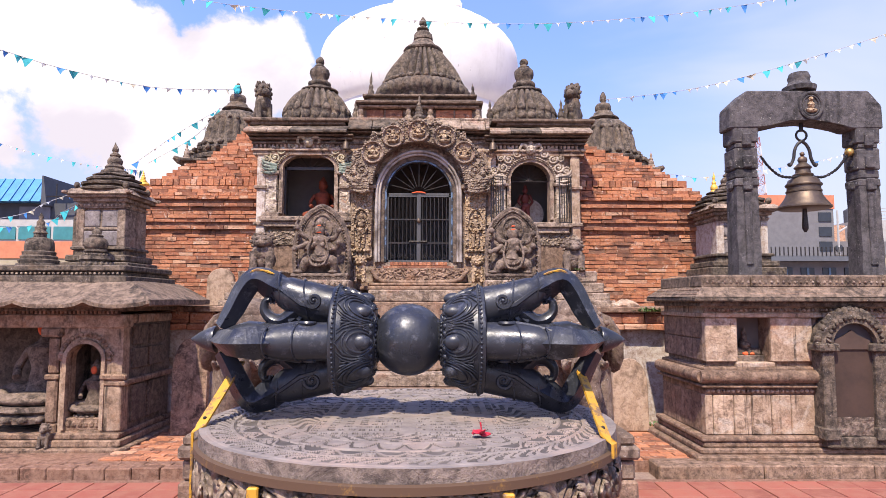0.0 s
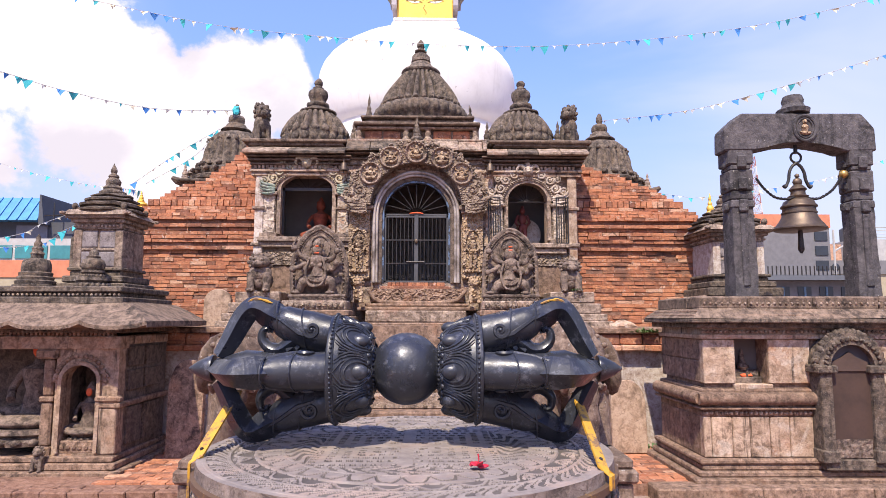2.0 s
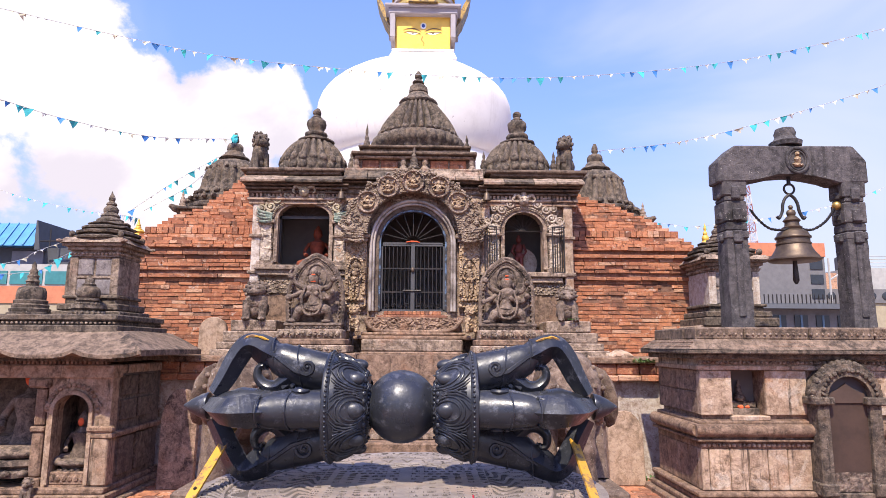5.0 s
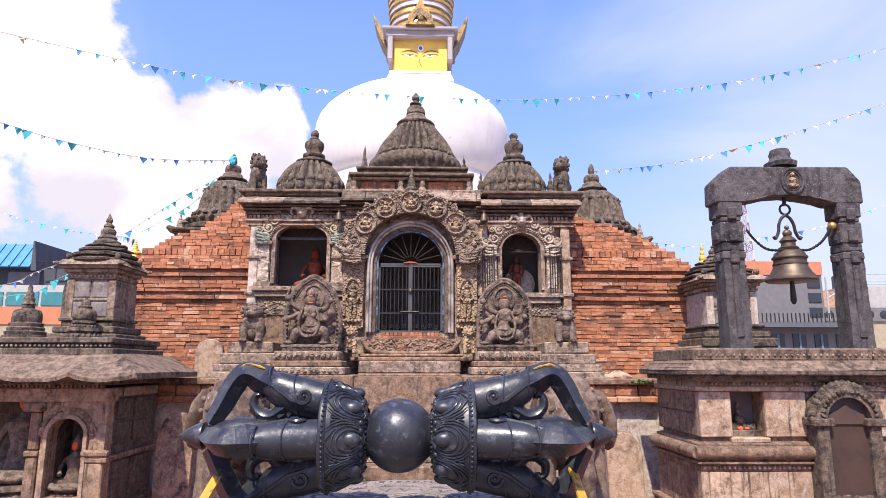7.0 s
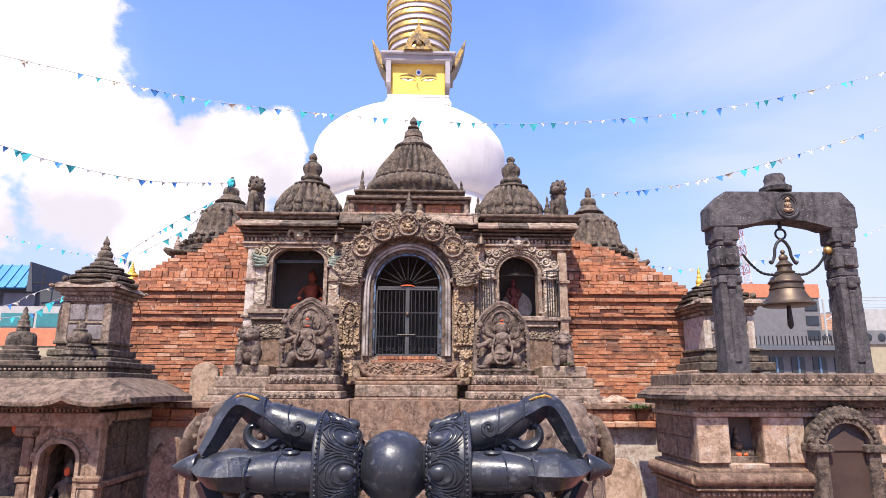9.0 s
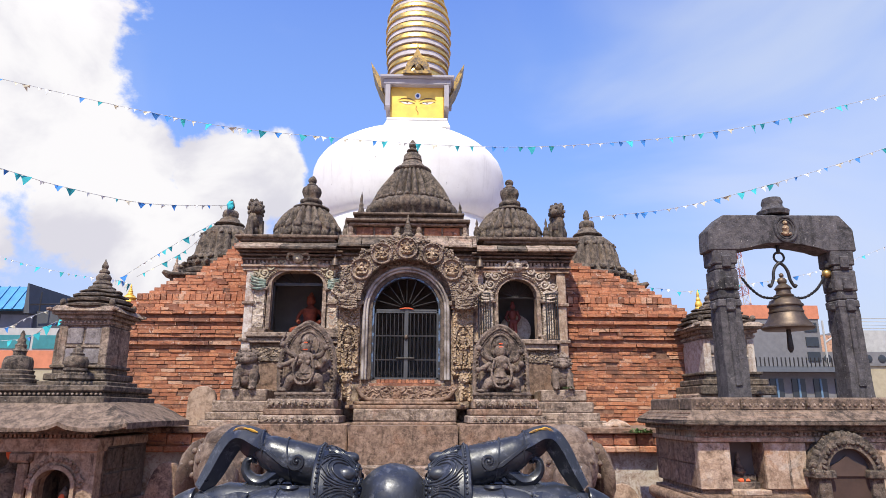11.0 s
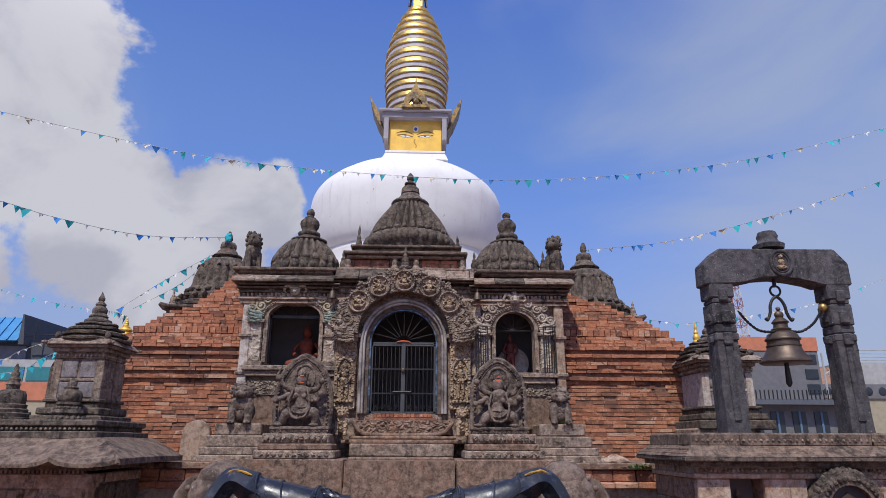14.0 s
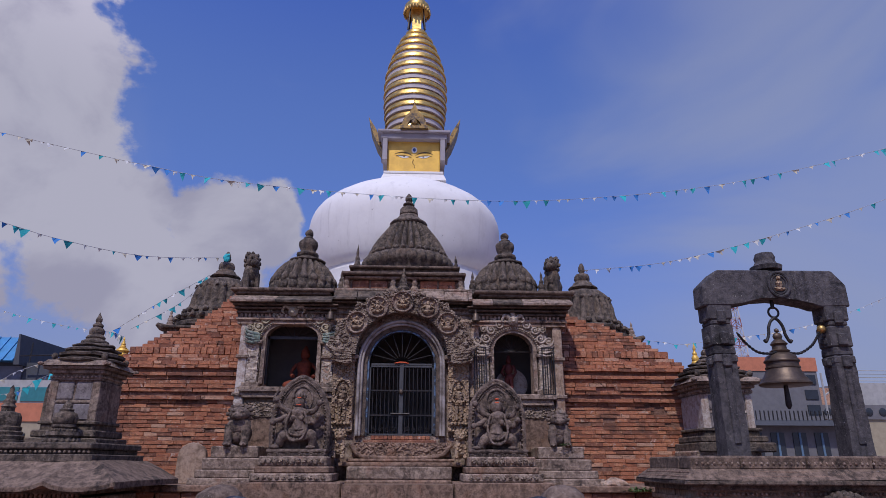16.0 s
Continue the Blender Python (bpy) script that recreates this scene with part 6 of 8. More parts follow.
def slab_idol(bm, x, y, z, w, h, s):
    """A many-armed striding idol in deep relief on a thick egg-shaped slab with a beaded flame border and a petal foot."""
    side_ = [(1.0, 0.0), (1.04, 0.25), (1.0, 0.48), (0.90, 0.64), (0.72, 0.79), (0.48, 0.90), (0.22, 0.97), (0.0, 1.0)] if s < 0 else [(1.0, 0.0), (1.0, 0.3), (0.98, 0.55), (0.88, 0.70), (0.68, 0.82), (0.42, 0.92), (0.18, 0.98), (0.0, 1.0)]
    rim = [(x + w * a, z + h * b) for a, b in side_] + [(x - w * a, z + h * b) for a, b in side_[-2::-1]]
    prism(bm, rim, y - 0.03, y + 0.12)
    for shrink, thick, lift in ((0.95, 0.030, 0.03), (0.80, 0.012, 0.03)):
        tube(bm, curve_pts([(x + (px_ - x) * shrink, y - lift, z + (pz_ - z) * (0.5 + shrink * 0.5)) for px_, pz_ in rim], 4), thick, 7)
    for i, p in enumerate(curve_pts([(x + (px_ - x) * 0.875, y - 0.04, z + (pz_ - z) * 0.935) for px_, pz_ in rim], 4)):
        ball(bm, p, (0.024, 0.022, 0.018), 1, (0, 40 if i % 2 else -40, 0))
    yb = y - 0.11
    # halo, crown and head
    tube(bm, [(x + 0.135 * math.cos(u), y - 0.035, z + h * 0.67 + 0.165 * math.sin(u)) for u in [2 * math.pi * i / 22 for i in range(23)]], 0.014, 6)
    hx = x - 0.02 if s < 0 else x - 0.01
    hz = z + h * (0.62 if s < 0 else 0.60)
    hs = 0.072 if s < 0 else 0.082
    ball(bm, (hx, yb, hz), (hs, 0.07, hs * 1.2), 3)
    for i in range(5):
        ball(bm, (hx + (i - 2) * hs * 0.5, yb - 0.02, hz + hs * (1.25 - 0.12 * abs(i - 2))), (hs * 0.26, 0.03, hs * 0.5), 2)
    lathe(bm, [(hs * 0.8, hz + hs * 0.9), (hs * 0.75, hz + hs * 1.5), (hs * 0.35, hz + hs * 2.0), (hs * 0.1, hz + hs * 2.25)], 12, (hx, yb + 0.02, 0))
    for q in (-1, 1):
        ball(bm, (hx + q * hs * 1.1, yb + 0.01, hz - hs * 0.3), (0.02, 0.02, 0.04), 1)
    # bent torso, necklace and pleated skirt
    tube(bm, curve_pts([(hx, yb, hz - 0.05), (hx + 0.005, yb, hz - 0.13), (hx - 0.015 * s, yb - 0.01, hz - 0.24), (hx - 0.02 * s, yb, hz - 0.33)], 4), [0.045, 0.06, 0.085, 0.10, 0.105, 0.10, 0.09, 0.08, 0.078, 0.082, 0.09, 0.10, 0.11], 14)
    ball(bm, (hx - 0.015 * s, yb - 0.03, hz - 0.25), (0.075, 0.06, 0.07), 2)
    sk = hz - 0.38
    ball(bm, (hx - 0.02 * s, yb - 0.01, sk), (0.165, 0.085, 0.085), 3)
    for i in range(11):
        a = math.pi * (0.05 + 0.9 * i / 10)
        ball(bm, (hx - 0.02 * s - 0.15 * math.cos(a), yb - 0.06, sk - 0.02 - 0.065 * math.sin(a)), (0.024, 0.03, 0.028), 1)
        ball(bm, (hx - 0.02 * s - 0.10 * math.cos(a), yb - 0.08, sk + 0.01 - 0.045 * math.sin(a)), (0.02, 0.02, 0.02), 1)
    # striding legs
    tube(bm, curve_pts([(hx - 0.07, yb, sk), (hx - 0.17, yb - 0.03, sk - 0.05), (hx - 0.22, yb, sk - 0.14), (hx - 0.26, yb - 0.02, z + 0.03)], 4), [0.07] * 5 + [0.055] * 4 + [0.042] * 4, 10)
    tube(bm, curve_pts([(hx + 0.07, yb, sk), (hx + 0.19, yb - 0.03, sk - 0.04), (hx + 0.20, yb, sk - 0.14), (hx + 0.18, yb - 0.02, z + 0.03)], 4), [0.07] * 5 + [0.055] * 4 + [0.042] * 4, 10)
    for q in (-0.27, 0.19):
        ball(bm, (hx + q, yb - 0.05, z + 0.03), (0.065, 0.06, 0.025), 2)
    # arms with their attributes
    sh = hz - 0.13
    for q, ex, ez, tx, tz in ((-1, -0.20, 0.05, -0.29, 0.16), (-1, -0.21, -0.08, -0.31, -0.12), (-1, -0.15, -0.12, -0.04, -0.06), (1, 0.20, 0.02, 0.27, 0.12), (1, 0.20, -0.12, 0.26, -0.04), (1, 0.16, -0.13, 0.05, -0.07)):
        tube(bm, curve_pts([(hx + q * 0.085, yb, sh), (hx + ex, yb - 0.02, sh + ez), (hx + tx, yb - 0.05, sh + tz)], 4), [0.038] * 4 + [0.034] * 2 + [0.028] * 3, 9)
        ball(bm, (hx + tx, yb - 0.06, sh + tz), (0.04, 0.035, 0.042), 2)
        tube(bm, [(hx + q * 0.13, yb - 0.01, sh - 0.0), (hx + q * 0.15, yb - 0.03, sh - 0.02)], 0.044, 9)
    tube(bm, [(hx - 0.24, yb - 0.05, sh + 0.06), (hx - 0.31, yb - 0.05, sh + 0.20), (hx - 0.25, yb - 0.03, sh + 0.33)], [0.012, 0.02, 0.006], 6)
    # long garland down to the knees
    tube(bm, curve_pts([(hx - 0.09, yb - 0.07, sh + 0.02), (hx - 0.13, yb - 0.09, sh - 0.16), (hx - 0.09, yb - 0.10, sk - 0.06), (hx, yb - 0.11, sk - 0.10), (hx + 0.09, yb - 0.10, sk - 0.06), (hx + 0.13, yb - 0.09, sh - 0.16), (hx + 0.09, yb - 0.07, sh + 0.02)], 5), 0.016, 7)
    # lotus foot
    box(bm, x - w * 1.02, x + w * 1.02, y - 0.20, y + 0.12, z - 0.03, z + 0.012, bevel=0.01)
    box(bm, x - w * 1.06, x + w * 1.06, y - 0.23, y + 0.12, z - 0.12, z - 0.09, bevel=0.01)
    box(bm, x - w * 0.98, x + w * 0.98, y - 0.18, y + 0.12, z - 0.10, z - 0.02)
    for i in range(10):
        scroll(bm, (x - w * 0.9 + i * w * 0.2, y - 0.19, z - 0.058), 0.03, 1.2, 0.010, 0, 1 if i % 2 else -1)
    return wear(bm, 0.006, 16, x)


def lotus_seat(bm, x, y, z, r, h):
    lathe(bm, [(r, z), (r * 1.02, z + h * 0.3), (r * 0.85, z + h * 0.5), (r * 1.0, z + h * 0.7), (r * 0.95, z + h)], 24, (x, y, 0))
    for i in range(18):
        a = 2 * math.pi * i / 18
        ball(bm, (x + r * math.cos(a), y + r * math.sin(a), z + h * 0.25), (r * 0.14, r * 0.14, h * 0.25), 1)
    return bm


def guardian(bm, x, y, z, h, face=0):
    """A seated lion, chest forward."""
    ball(bm, (x, y + h * 0.12, z + h * 0.30), (h * 0.24, h * 0.30, h * 0.30), 2)
    ball(bm, (x, y - h * 0.02, z + h * 0.50), (h * 0.24, h * 0.20, h * 0.26), 2)
    ball(bm, (x, y - h * 0.06, z + h * 0.80), (h * 0.21, h * 0.20, h * 0.19), 2)
    ball(bm, (x, y - h * 0.24, z + h * 0.74), (h * 0.12, h * 0.10, h * 0.10), 2)
    for i in range(12):
        a = 2 * math.pi * i / 12
        ball(bm, (x + h * 0.22 * math.cos(a), y, z + h * (0.80 + 0.21 * math.sin(a))), h * 0.065, 1)
    for s in (-1, 1):
        tube(bm, [(x + s * h * 0.15, y - h * 0.10, z + h * 0.5), (x + s * h * 0.16, y - h * 0.16, z + h * 0.2), (x + s * h * 0.16, y - h * 0.18, z)], [h * 0.10, h * 0.075, h * 0.08], 8)
        ball(bm, (x + s * h * 0.16, y - h * 0.24, z + h * 0.04), (h * 0.08, h * 0.11, h * 0.05), 1)
        ball(bm, (x + s * h * 0.08, y - h * 0.22, z + h * 0.86), h * 0.04, 1)
        ball(bm, (x + s * h * 0.16, y, z + h * 0.98), (h * 0.05, h * 0.03, h * 0.07), 1)
    return bm


def small_stupa(bm, x, y, z, r, h, seg=28):
    """Votive chaitya: stepped base, bell-like dome and stacked finial."""
    pr = [(1.25, 0), (1.25, .06), (1.10, .07), (1.15, .13), (1.0, .15), (1.04, .20), (.92, .22), (.95, .28), (.82, .30), (.84, .36), (.80, .46), (.70, .52), (.36, .55), (.36, .62), (.42, .63), (.30, .68), (.34, .73), (.22, .77), (.24, .83), (.12, .88), (.14, .93), (.04, 1.0)]
    return lathe(bm, [(a * r, z + b * h) for a, b in pr], seg, (x, y, 0))


def chaitya_tower(x, y, z, w, h, name_label, mat_body, west_niche=False):
    """Square shrine tower with beaded cornice, flaring eave, stepped roof and finial."""
    t = thing("chaitya", name_label, "chaitya", "small chaityas", at=(x, y, z))
    bm = bmesh.new()
    box(bm, -w * 0.70, w * 0.70, -w * 0.70, w * 0.70, -0.05, h * 0.045, bevel=0.014)
    box(bm, -w * 0.62, w * 0.62, -w * 0.62, w * 0.62, h * 0.05, h * 0.10, bevel=0.014)
    box(bm, -w * 0.52, w * 0.52, -w * 0.52, w * 0.52, h * 0.095, h * 0.14, bevel=0.012)
    box(bm, -w * 0.56, w * 0.56, -w * 0.56, w * 0.56, h * 0.14, h * 0.165, bevel=0.01)
    part("tower_base", wear(bm, 0.006, 6), DARK, t)
    bm = bmesh.new()
    box(bm, -w * 0.44, w * 0.44, -w * 0.44, w * 0.44, h * 0.10, h * 0.46)
    for sx in (-1, 1):
        box(bm, sx * w * 0.42 - 0.05, sx * w * 0.42 + 0.05, -w * 0.48, w * 0.48, h * 0.10, h * 0.45, bevel=0.008)
    box(bm, -w * 0.47, w * 0.47, -w * 0.47, w * 0.47, h * 0.29, h * 0.31, bevel=0.006)
    body_ = part("tower_body", wear(bm, 0.008, 6), mat_body, t)
    for z0, z1 in ((0.17, 0.285), (0.315, 0.44)):
        for q0, q1 in ((-0.36, -0.02), (0.02, 0.36)):
            part("panel", wear(B(w * q0, w * q1, -w * 0.462, -w * 0.43, h * z0, h * z1, bevel=0.012), 0.006, 9, q0), SLATE, body_)
            part("panel", wear(B(w * 0.43, w * 0.462, w * q0, w * q1, h * z0, h * z1, bevel=0.012), 0.006, 9, q0), SLATE, body_)
            part("panel", wear(B(-w * 0.462, -w * 0.43, w * q0, w * q1, h * z0, h * z1, bevel=0.012), 0.006, 9, q0), SLATE, body_)
    bm = bmesh.new()
    for k in range(13):
        q = -w * 0.48 + k * w * 0.08
        for sx, sy in ((q, -w * 0.5), (-w * 0.5, q), (w * 0.5, q)):
            ball(bm, (sx, sy, h * 0.475), w * 0.028, 1)
    part("bead_row", bm, PALE, t)
    bm = bmesh.new()
    box(bm, -w * 0.49, w * 0.49, -w * 0.49, w * 0.49, h * 0.455, h * 0.50)
    box(bm, -w * 0.55, w * 0.55, -w * 0.55, w * 0.55, h * 0.50, h * 0.53, bevel=0.008)
    box(bm, -w * 0.63, w * 0.63, -w * 0.63, w * 0.63, h * 0.53, h * 0.555, bevel=0.01)
    frustum(bm, -w * 0.68, w * 0.68, -w * 0.68, w * 0.68, h * 0.553, h * 0.595, w * 0.10)
    for sx in (-1, 1):
        for sy in (-1, 1):
            ball(bm, (sx * w * 0.66, sy * w * 0.66, h * 0.565), (w * 0.07, w * 0.07, h * 0.014), 1)
    part("eave", wear(bm, 0.01, 6), GREY, t)
    for a, z0, z1 in ((0.66, .590, .615), (0.54, .615, .635), (0.59, .635, .665), (0.45, .665, .682), (0.49, .682, .705), (0.36, .705, .72), (0.39, .72, .738), (0.27, .738, .752)):
        part("roof_tier", wear(lathe(bmesh.new(), [(w * a * 0.96, h * z0), (w * a * 1.06, h * z0 + 0.006), (w * a * 1.07, h * z1 - 0.012), (w * a * 0.98, h * z1)], 40), 0.02, 7, a), DARK, t, smooth=True)
    for sx in (-1, 1):
        for sy in (-1, 1):
            part("roof_knob", wear(ball(bmesh.new(), (sx * w * 0.50, sy * w * 0.50, h * 0.625), (w * 0.06, w * 0.06, h * 0.03), 2), 0.012, 7, sx), DARK, t, smooth=True)
    part("finial", finial(bmesh.new(), 0, 0, h * 0.745, w * 0.25, h * 0.255, 18), DARK, t, smooth=True)
    if west_niche:
        bm = arch_band(bmesh.new(), 0, h * 0.36, w * 0.26, h * 0.07, w * 0.33, h * 0.11, -0.05, 0.05, legs=h * 0.22, n=12)
        bm.transform(Matrix.Translation((-w * 0.5, -w * 0.1, 0)) @ pose(0, 0, 0, 0, 0, 90))
        part("niche_arch", bm, DARK, t)
        # flat dark sheet painted as the niche's shade; the wall is not hollowed
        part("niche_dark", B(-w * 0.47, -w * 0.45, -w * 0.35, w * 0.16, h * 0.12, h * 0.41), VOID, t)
    return t


# ---- western shrine ----
wshrine = thing("side_shrine", "brown stone side shrine with arched niche and columned bay", "shrine", at=(0, 0, 0))
LX, LY = -3.12, 6.90
bm = bmesh.new()
for o, z0, z1 in ((0.14, 0.05, 0.12), (0.07, 0.12, 0.19), (0.03, 0.19, 0.25)):
    box(bm, -6.2, LX + o, LY - o - 0.05, 8.2, z0, z1, bevel=0.012)
part("base_course", wear(bm, 0.008, 4), BROWN, wshrine)
bm = bmesh.new()
arch_wall(bm, -3.78, LX, 0.25, 1.40, LY, LY + 0.16, -3.70, -3.33, 0.27, 1.02, 0.17)
part("niche_wall", wear(bm, 0.006, 5), DUN, wshrine)
bm = bmesh.new()
# side wall and panels: shade of the face turned from the sun, in the colour
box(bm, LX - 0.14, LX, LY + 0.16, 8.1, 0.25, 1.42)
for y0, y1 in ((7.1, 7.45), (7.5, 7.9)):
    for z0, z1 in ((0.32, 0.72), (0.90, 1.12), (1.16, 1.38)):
        part("side_panel", wear(B(LX - 0.02, LX + 0.025, y0, y1, z0, z1, bevel=0.008), 0.006, 7, y0 + z0), SHADED, wshrine)
part("side_wall", wear(bm, 0.006, 5), SHADED, wshrine)
bm = bmesh.new()
box(bm, LX - 0.02, LX + 0.05, LY - 0.04, 8.1, 0.74, 0.80, bevel=0.012)
box(bm, LX - 0.22, LX + 0.05, LY - 0.05, LY + 0.05, 0.80, 0.87, bevel=0.02)
box(bm, LX - 0.22, LX + 0.02, LY - 0.03, LY + 0.05, 0.74, 0.80, bevel=0.012)
part("belt_moulding", wear(bm, 0.006, 5), BROWN, wshrine)
part("corner_pilaster", wear(B(LX - 0.20, LX + 0.01, LY - 0.02, LY + 0.1, 0.26, 0.74, bevel=0.012), 0.005, 5), DUN, wshrine)
# recess backs in the same toned stone, shade under the lintel painted in
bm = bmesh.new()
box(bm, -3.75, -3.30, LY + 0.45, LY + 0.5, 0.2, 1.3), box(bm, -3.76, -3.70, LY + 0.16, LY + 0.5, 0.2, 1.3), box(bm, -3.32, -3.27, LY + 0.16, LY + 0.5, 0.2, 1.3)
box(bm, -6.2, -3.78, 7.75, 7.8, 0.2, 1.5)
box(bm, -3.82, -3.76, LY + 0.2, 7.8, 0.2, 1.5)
part("recess_back", bm, SHADED, wshrine)
part("niche_arch", arch_band(bmesh.new(), -3.515, 1.02, 0.185, 0.17, 0.225, 0.215, LY - 0.035, LY + 0.02, legs=0.74, n=18), DUN, wshrine, smooth=True)
bm = bmesh.new()
for i in range(17):
    a = math.pi * i / 16
    ball(bm, (-3.515 + 0.26 * math.cos(a), LY - 0.01, 1.03 + 0.26 * math.sin(a)), (0.03, 0.02, 0.03), 1)
for s in (-1, 1):
    scroll(bm, (-3.515 + s * 0.24, LY - 0.01, 1.06), 0.06, 1.3, 0.014, 0, s)
part("arch_carving", bm, BROWN, wshrine, smooth=True)
bm = bmesh.new()
box(bm, -3.70, -3.33, LY + 0.0, LY + 0.4, 0.27, 0.40, bevel=0.01)
for i in range(6):
    ball(bm, (-3.67 + i * 0.062, LY, 0.335), (0.03, 0.02, 0.04), 1)
part("niche_seat", bm, BROWN, wshrine)
# column and lintel of the open bay
bm = bmesh.new()
box(bm, -3.94, -3.79, LY - 0.02, LY + 0.13, 0.24, 0.34, bevel=0.012)
box(bm, -3.925, -3.805, LY - 0.005, LY + 0.115, 0.34, 0.80, bevel=0.02)
box(bm, -3.94, -3.79, LY - 0.02, LY + 0.13, 0.80, 0.86, bevel=0.012)
box(bm, -3.92, -3.81, LY, LY + 0.11, 0.86, 1.26, bevel=0.02)
box(bm, -3.98, -3.75, LY - 0.06, LY + 0.16, 1.26, 1.36, bevel=0.02)
part("column", wear(bm, 0.006, 6), BROWN, wshrine, "worn square column with moulded bands")
bm = bmesh.new()
box(bm, -6.2, LX + 0.02, LY - 0.04, LY + 0.2, 1.36, 1.50, bevel=0.012)
box(bm, LX - 0.14, LX + 0.02, LY + 0.2, 8.1, 1.40, 1.50, bevel=0.012)
part("lintel", wear(bm, 0.005, 5), DUN, wshrine)
bm = dentils(bmesh.new(), -6.2, LX, LY - 0.07, LY, 1.505, 1.535, 0.045)
part("dentil_row", bm, BROWN, wshrine)
bm = bmesh.new()
box(bm, -6.2, LX + 0.06, LY - 0.08, 8.2, 1.535, 1.60, bevel=0.008)
part("frieze", bm, DARK, wshrine)
xs = [-6.2, -5.3, -4.65, -4.05, -3.35, -2.66]
for i, (a, b) in enumerate(zip(xs, xs[1:])):
    bm = bmesh.new()
    v = []
    n_ = 8
    for k in range(n_ + 1):
        t = k / n_
        lift = 0.05 * (abs(2 * t - 1) ** 4)
        v.append((a + (b - a) * t, 1.615 + lift))
    top = [bm.verts.new((x, LY - 0.42, z)) for x, z in v]
    lowv = [bm.verts.new((x, LY - 0.42, z - 0.04)) for x, z in v]
    bk = [bm.verts.new((x, LY + 0.02, 1.86)) for x, z in v]
    bl = [bm.verts.new((x, LY + 0.02, 1.58)) for x, z in v]
    if i == 4:
        for q in (bk, bl):
            for w_ in q:
                w_.co.x = -3.35 + (w_.co.x + 3.35) * 0.40
    for k in range(n_):
        bm.faces.new((top[k], top[k + 1], bk[k + 1], bk[k]))
        bm.faces.new((lowv[k + 1], top[k + 1], top[k], lowv[k]))
        bm.faces.new((lowv[k], bl[k], bl[k + 1], lowv[k + 1]))
    for k in (0, n_):
        bm.faces.new((top[k], bk[k], bl[k], lowv[k]))
    bmesh.ops.subdivide_edges(bm, edges=bm.edges, cuts=1, use_grid_fill=True)
    part("eave_slab", wear(bm, 0.012, 4), ROOF, wshrine)
bm = bmesh.new()
e0, e1 = -2.66, -3.07
vs = [bm.verts.new(c) for c in ((e0, LY - 0.42, 1.66), (e0 + 0.0, 8.2, 1.66), (e1, 8.2, 1.86), (e1, LY + 0.02, 1.86), (e0, LY - 0.42, 1.60), (e0, 8.2, 1.60), (e1, 8.2, 1.58), (e1, LY + 0.02, 1.58))]
for f in ((0, 1, 2, 3), (4, 5, 1, 0), (4, 7, 6, 5), (5, 6, 2, 1), (7, 4, 0, 3), (3, 2, 6, 7)):
    bm.faces.new([vs[i] for i in f])
bmesh.ops.subdivide_edges(bm, edges=bm.edges, cuts=3, use_grid_fill=True)
part("side_eave_slab", wear(bm, 0.012, 4), ROOF, wshrine)
bm = bmesh.new()
box(bm, -6.2, -3.12, LY, 8.2, 1.84, 1.92, bevel=0.01)
box(bm, -6.2, -3.20, LY + 0.1, 8.2, 1.92, 1.97, bevel=0.01)
box(bm, -6.2, -3.16, LY + 0.06, 8.2, 1.97, 2.04, bevel=0.014)
part("roof_terrace", wear(bm, 0.008, 4), DARK, wshrine)
bm = beads(bmesh.new(), -5.4, -3.2, LY + 0.08, 1.945, 0.05, 0.016)
part("bead_row", bm, GREY, wshrine)
solo("guardian_lion", guardian(bmesh.new(), -3.83, LY - 0.12, 0.12, 0.24), STATUE, "small worn stone lion at the column foot", "lion statue", "lion statues", smooth=True)
bm = seated(bmesh.new(), -3.515, LY + 0.24, 0.44, 0.52)
solo("niche_idol", lotus_seat(bm, -3.515, LY + 0.2, 0.39, 0.17, 0.07), STATUE, "seated stone idol in the small arched niche", "statue", smooth=True)
solo("idol_face_paint", ball(bmesh.new(), (-3.515, LY + 0.185, 0.885), (0.035, 0.012, 0.045), 2), REDPOW, "red powder smeared on the niche idol", "powder", smooth=True)
bm = seated(bmesh.new(), -4.20, 7.35, 0.50, 0.98)
lotus_seat(bm, -4.20, 7.30, 0.34, 0.46, 0.17)
solo("buddha_statue", bm, STATUE, "large seated stone idol in the columned bay", "statue", smooth=True)
solo("idol_face_paint", ball(bmesh.new(), (-4.20, 7.255, 1.33), (0.06, 0.02, 0.08), 2), REDPOW, "red powder on the large seated idol", "powder", smooth=True)
chaitya_tower(-3.78, 7.85, 2.03, 0.58, 1.60, "grey stone chaitya tower with stepped roof and arched niche", GREY, True)
tagged(solo("votive_stupa", small_stupa(bmesh.new(), -4.38, 7.4, 2.03, 0.185, 0.64), DARK, "small dark stone votive stupa on the roof", "stupa", "votive stupas", smooth=True))
bm = lotus_seat(bmesh.new(), -3.70, 7.35, 2.03, 0.17, 0.13)
lotus_seat(bm, -3.70, 7.35, 2.15, 0.125, 0.09)
lathe(bm, [(0.09, 2.23), (0.12, 2.26), (0.13, 2.31), (0.11, 2.36), (0.07, 2.38), (0.075, 2.40), (0.05, 2.42), (0.05, 2.45), (0.03, 2.47), (0.01, 2.51)], 24, (-3.70, 7.35, 0))
solo("votive_stupa", bm, DARK, "broken round votive stupa on the roof", "stupa", "votive stupas", smooth=True)

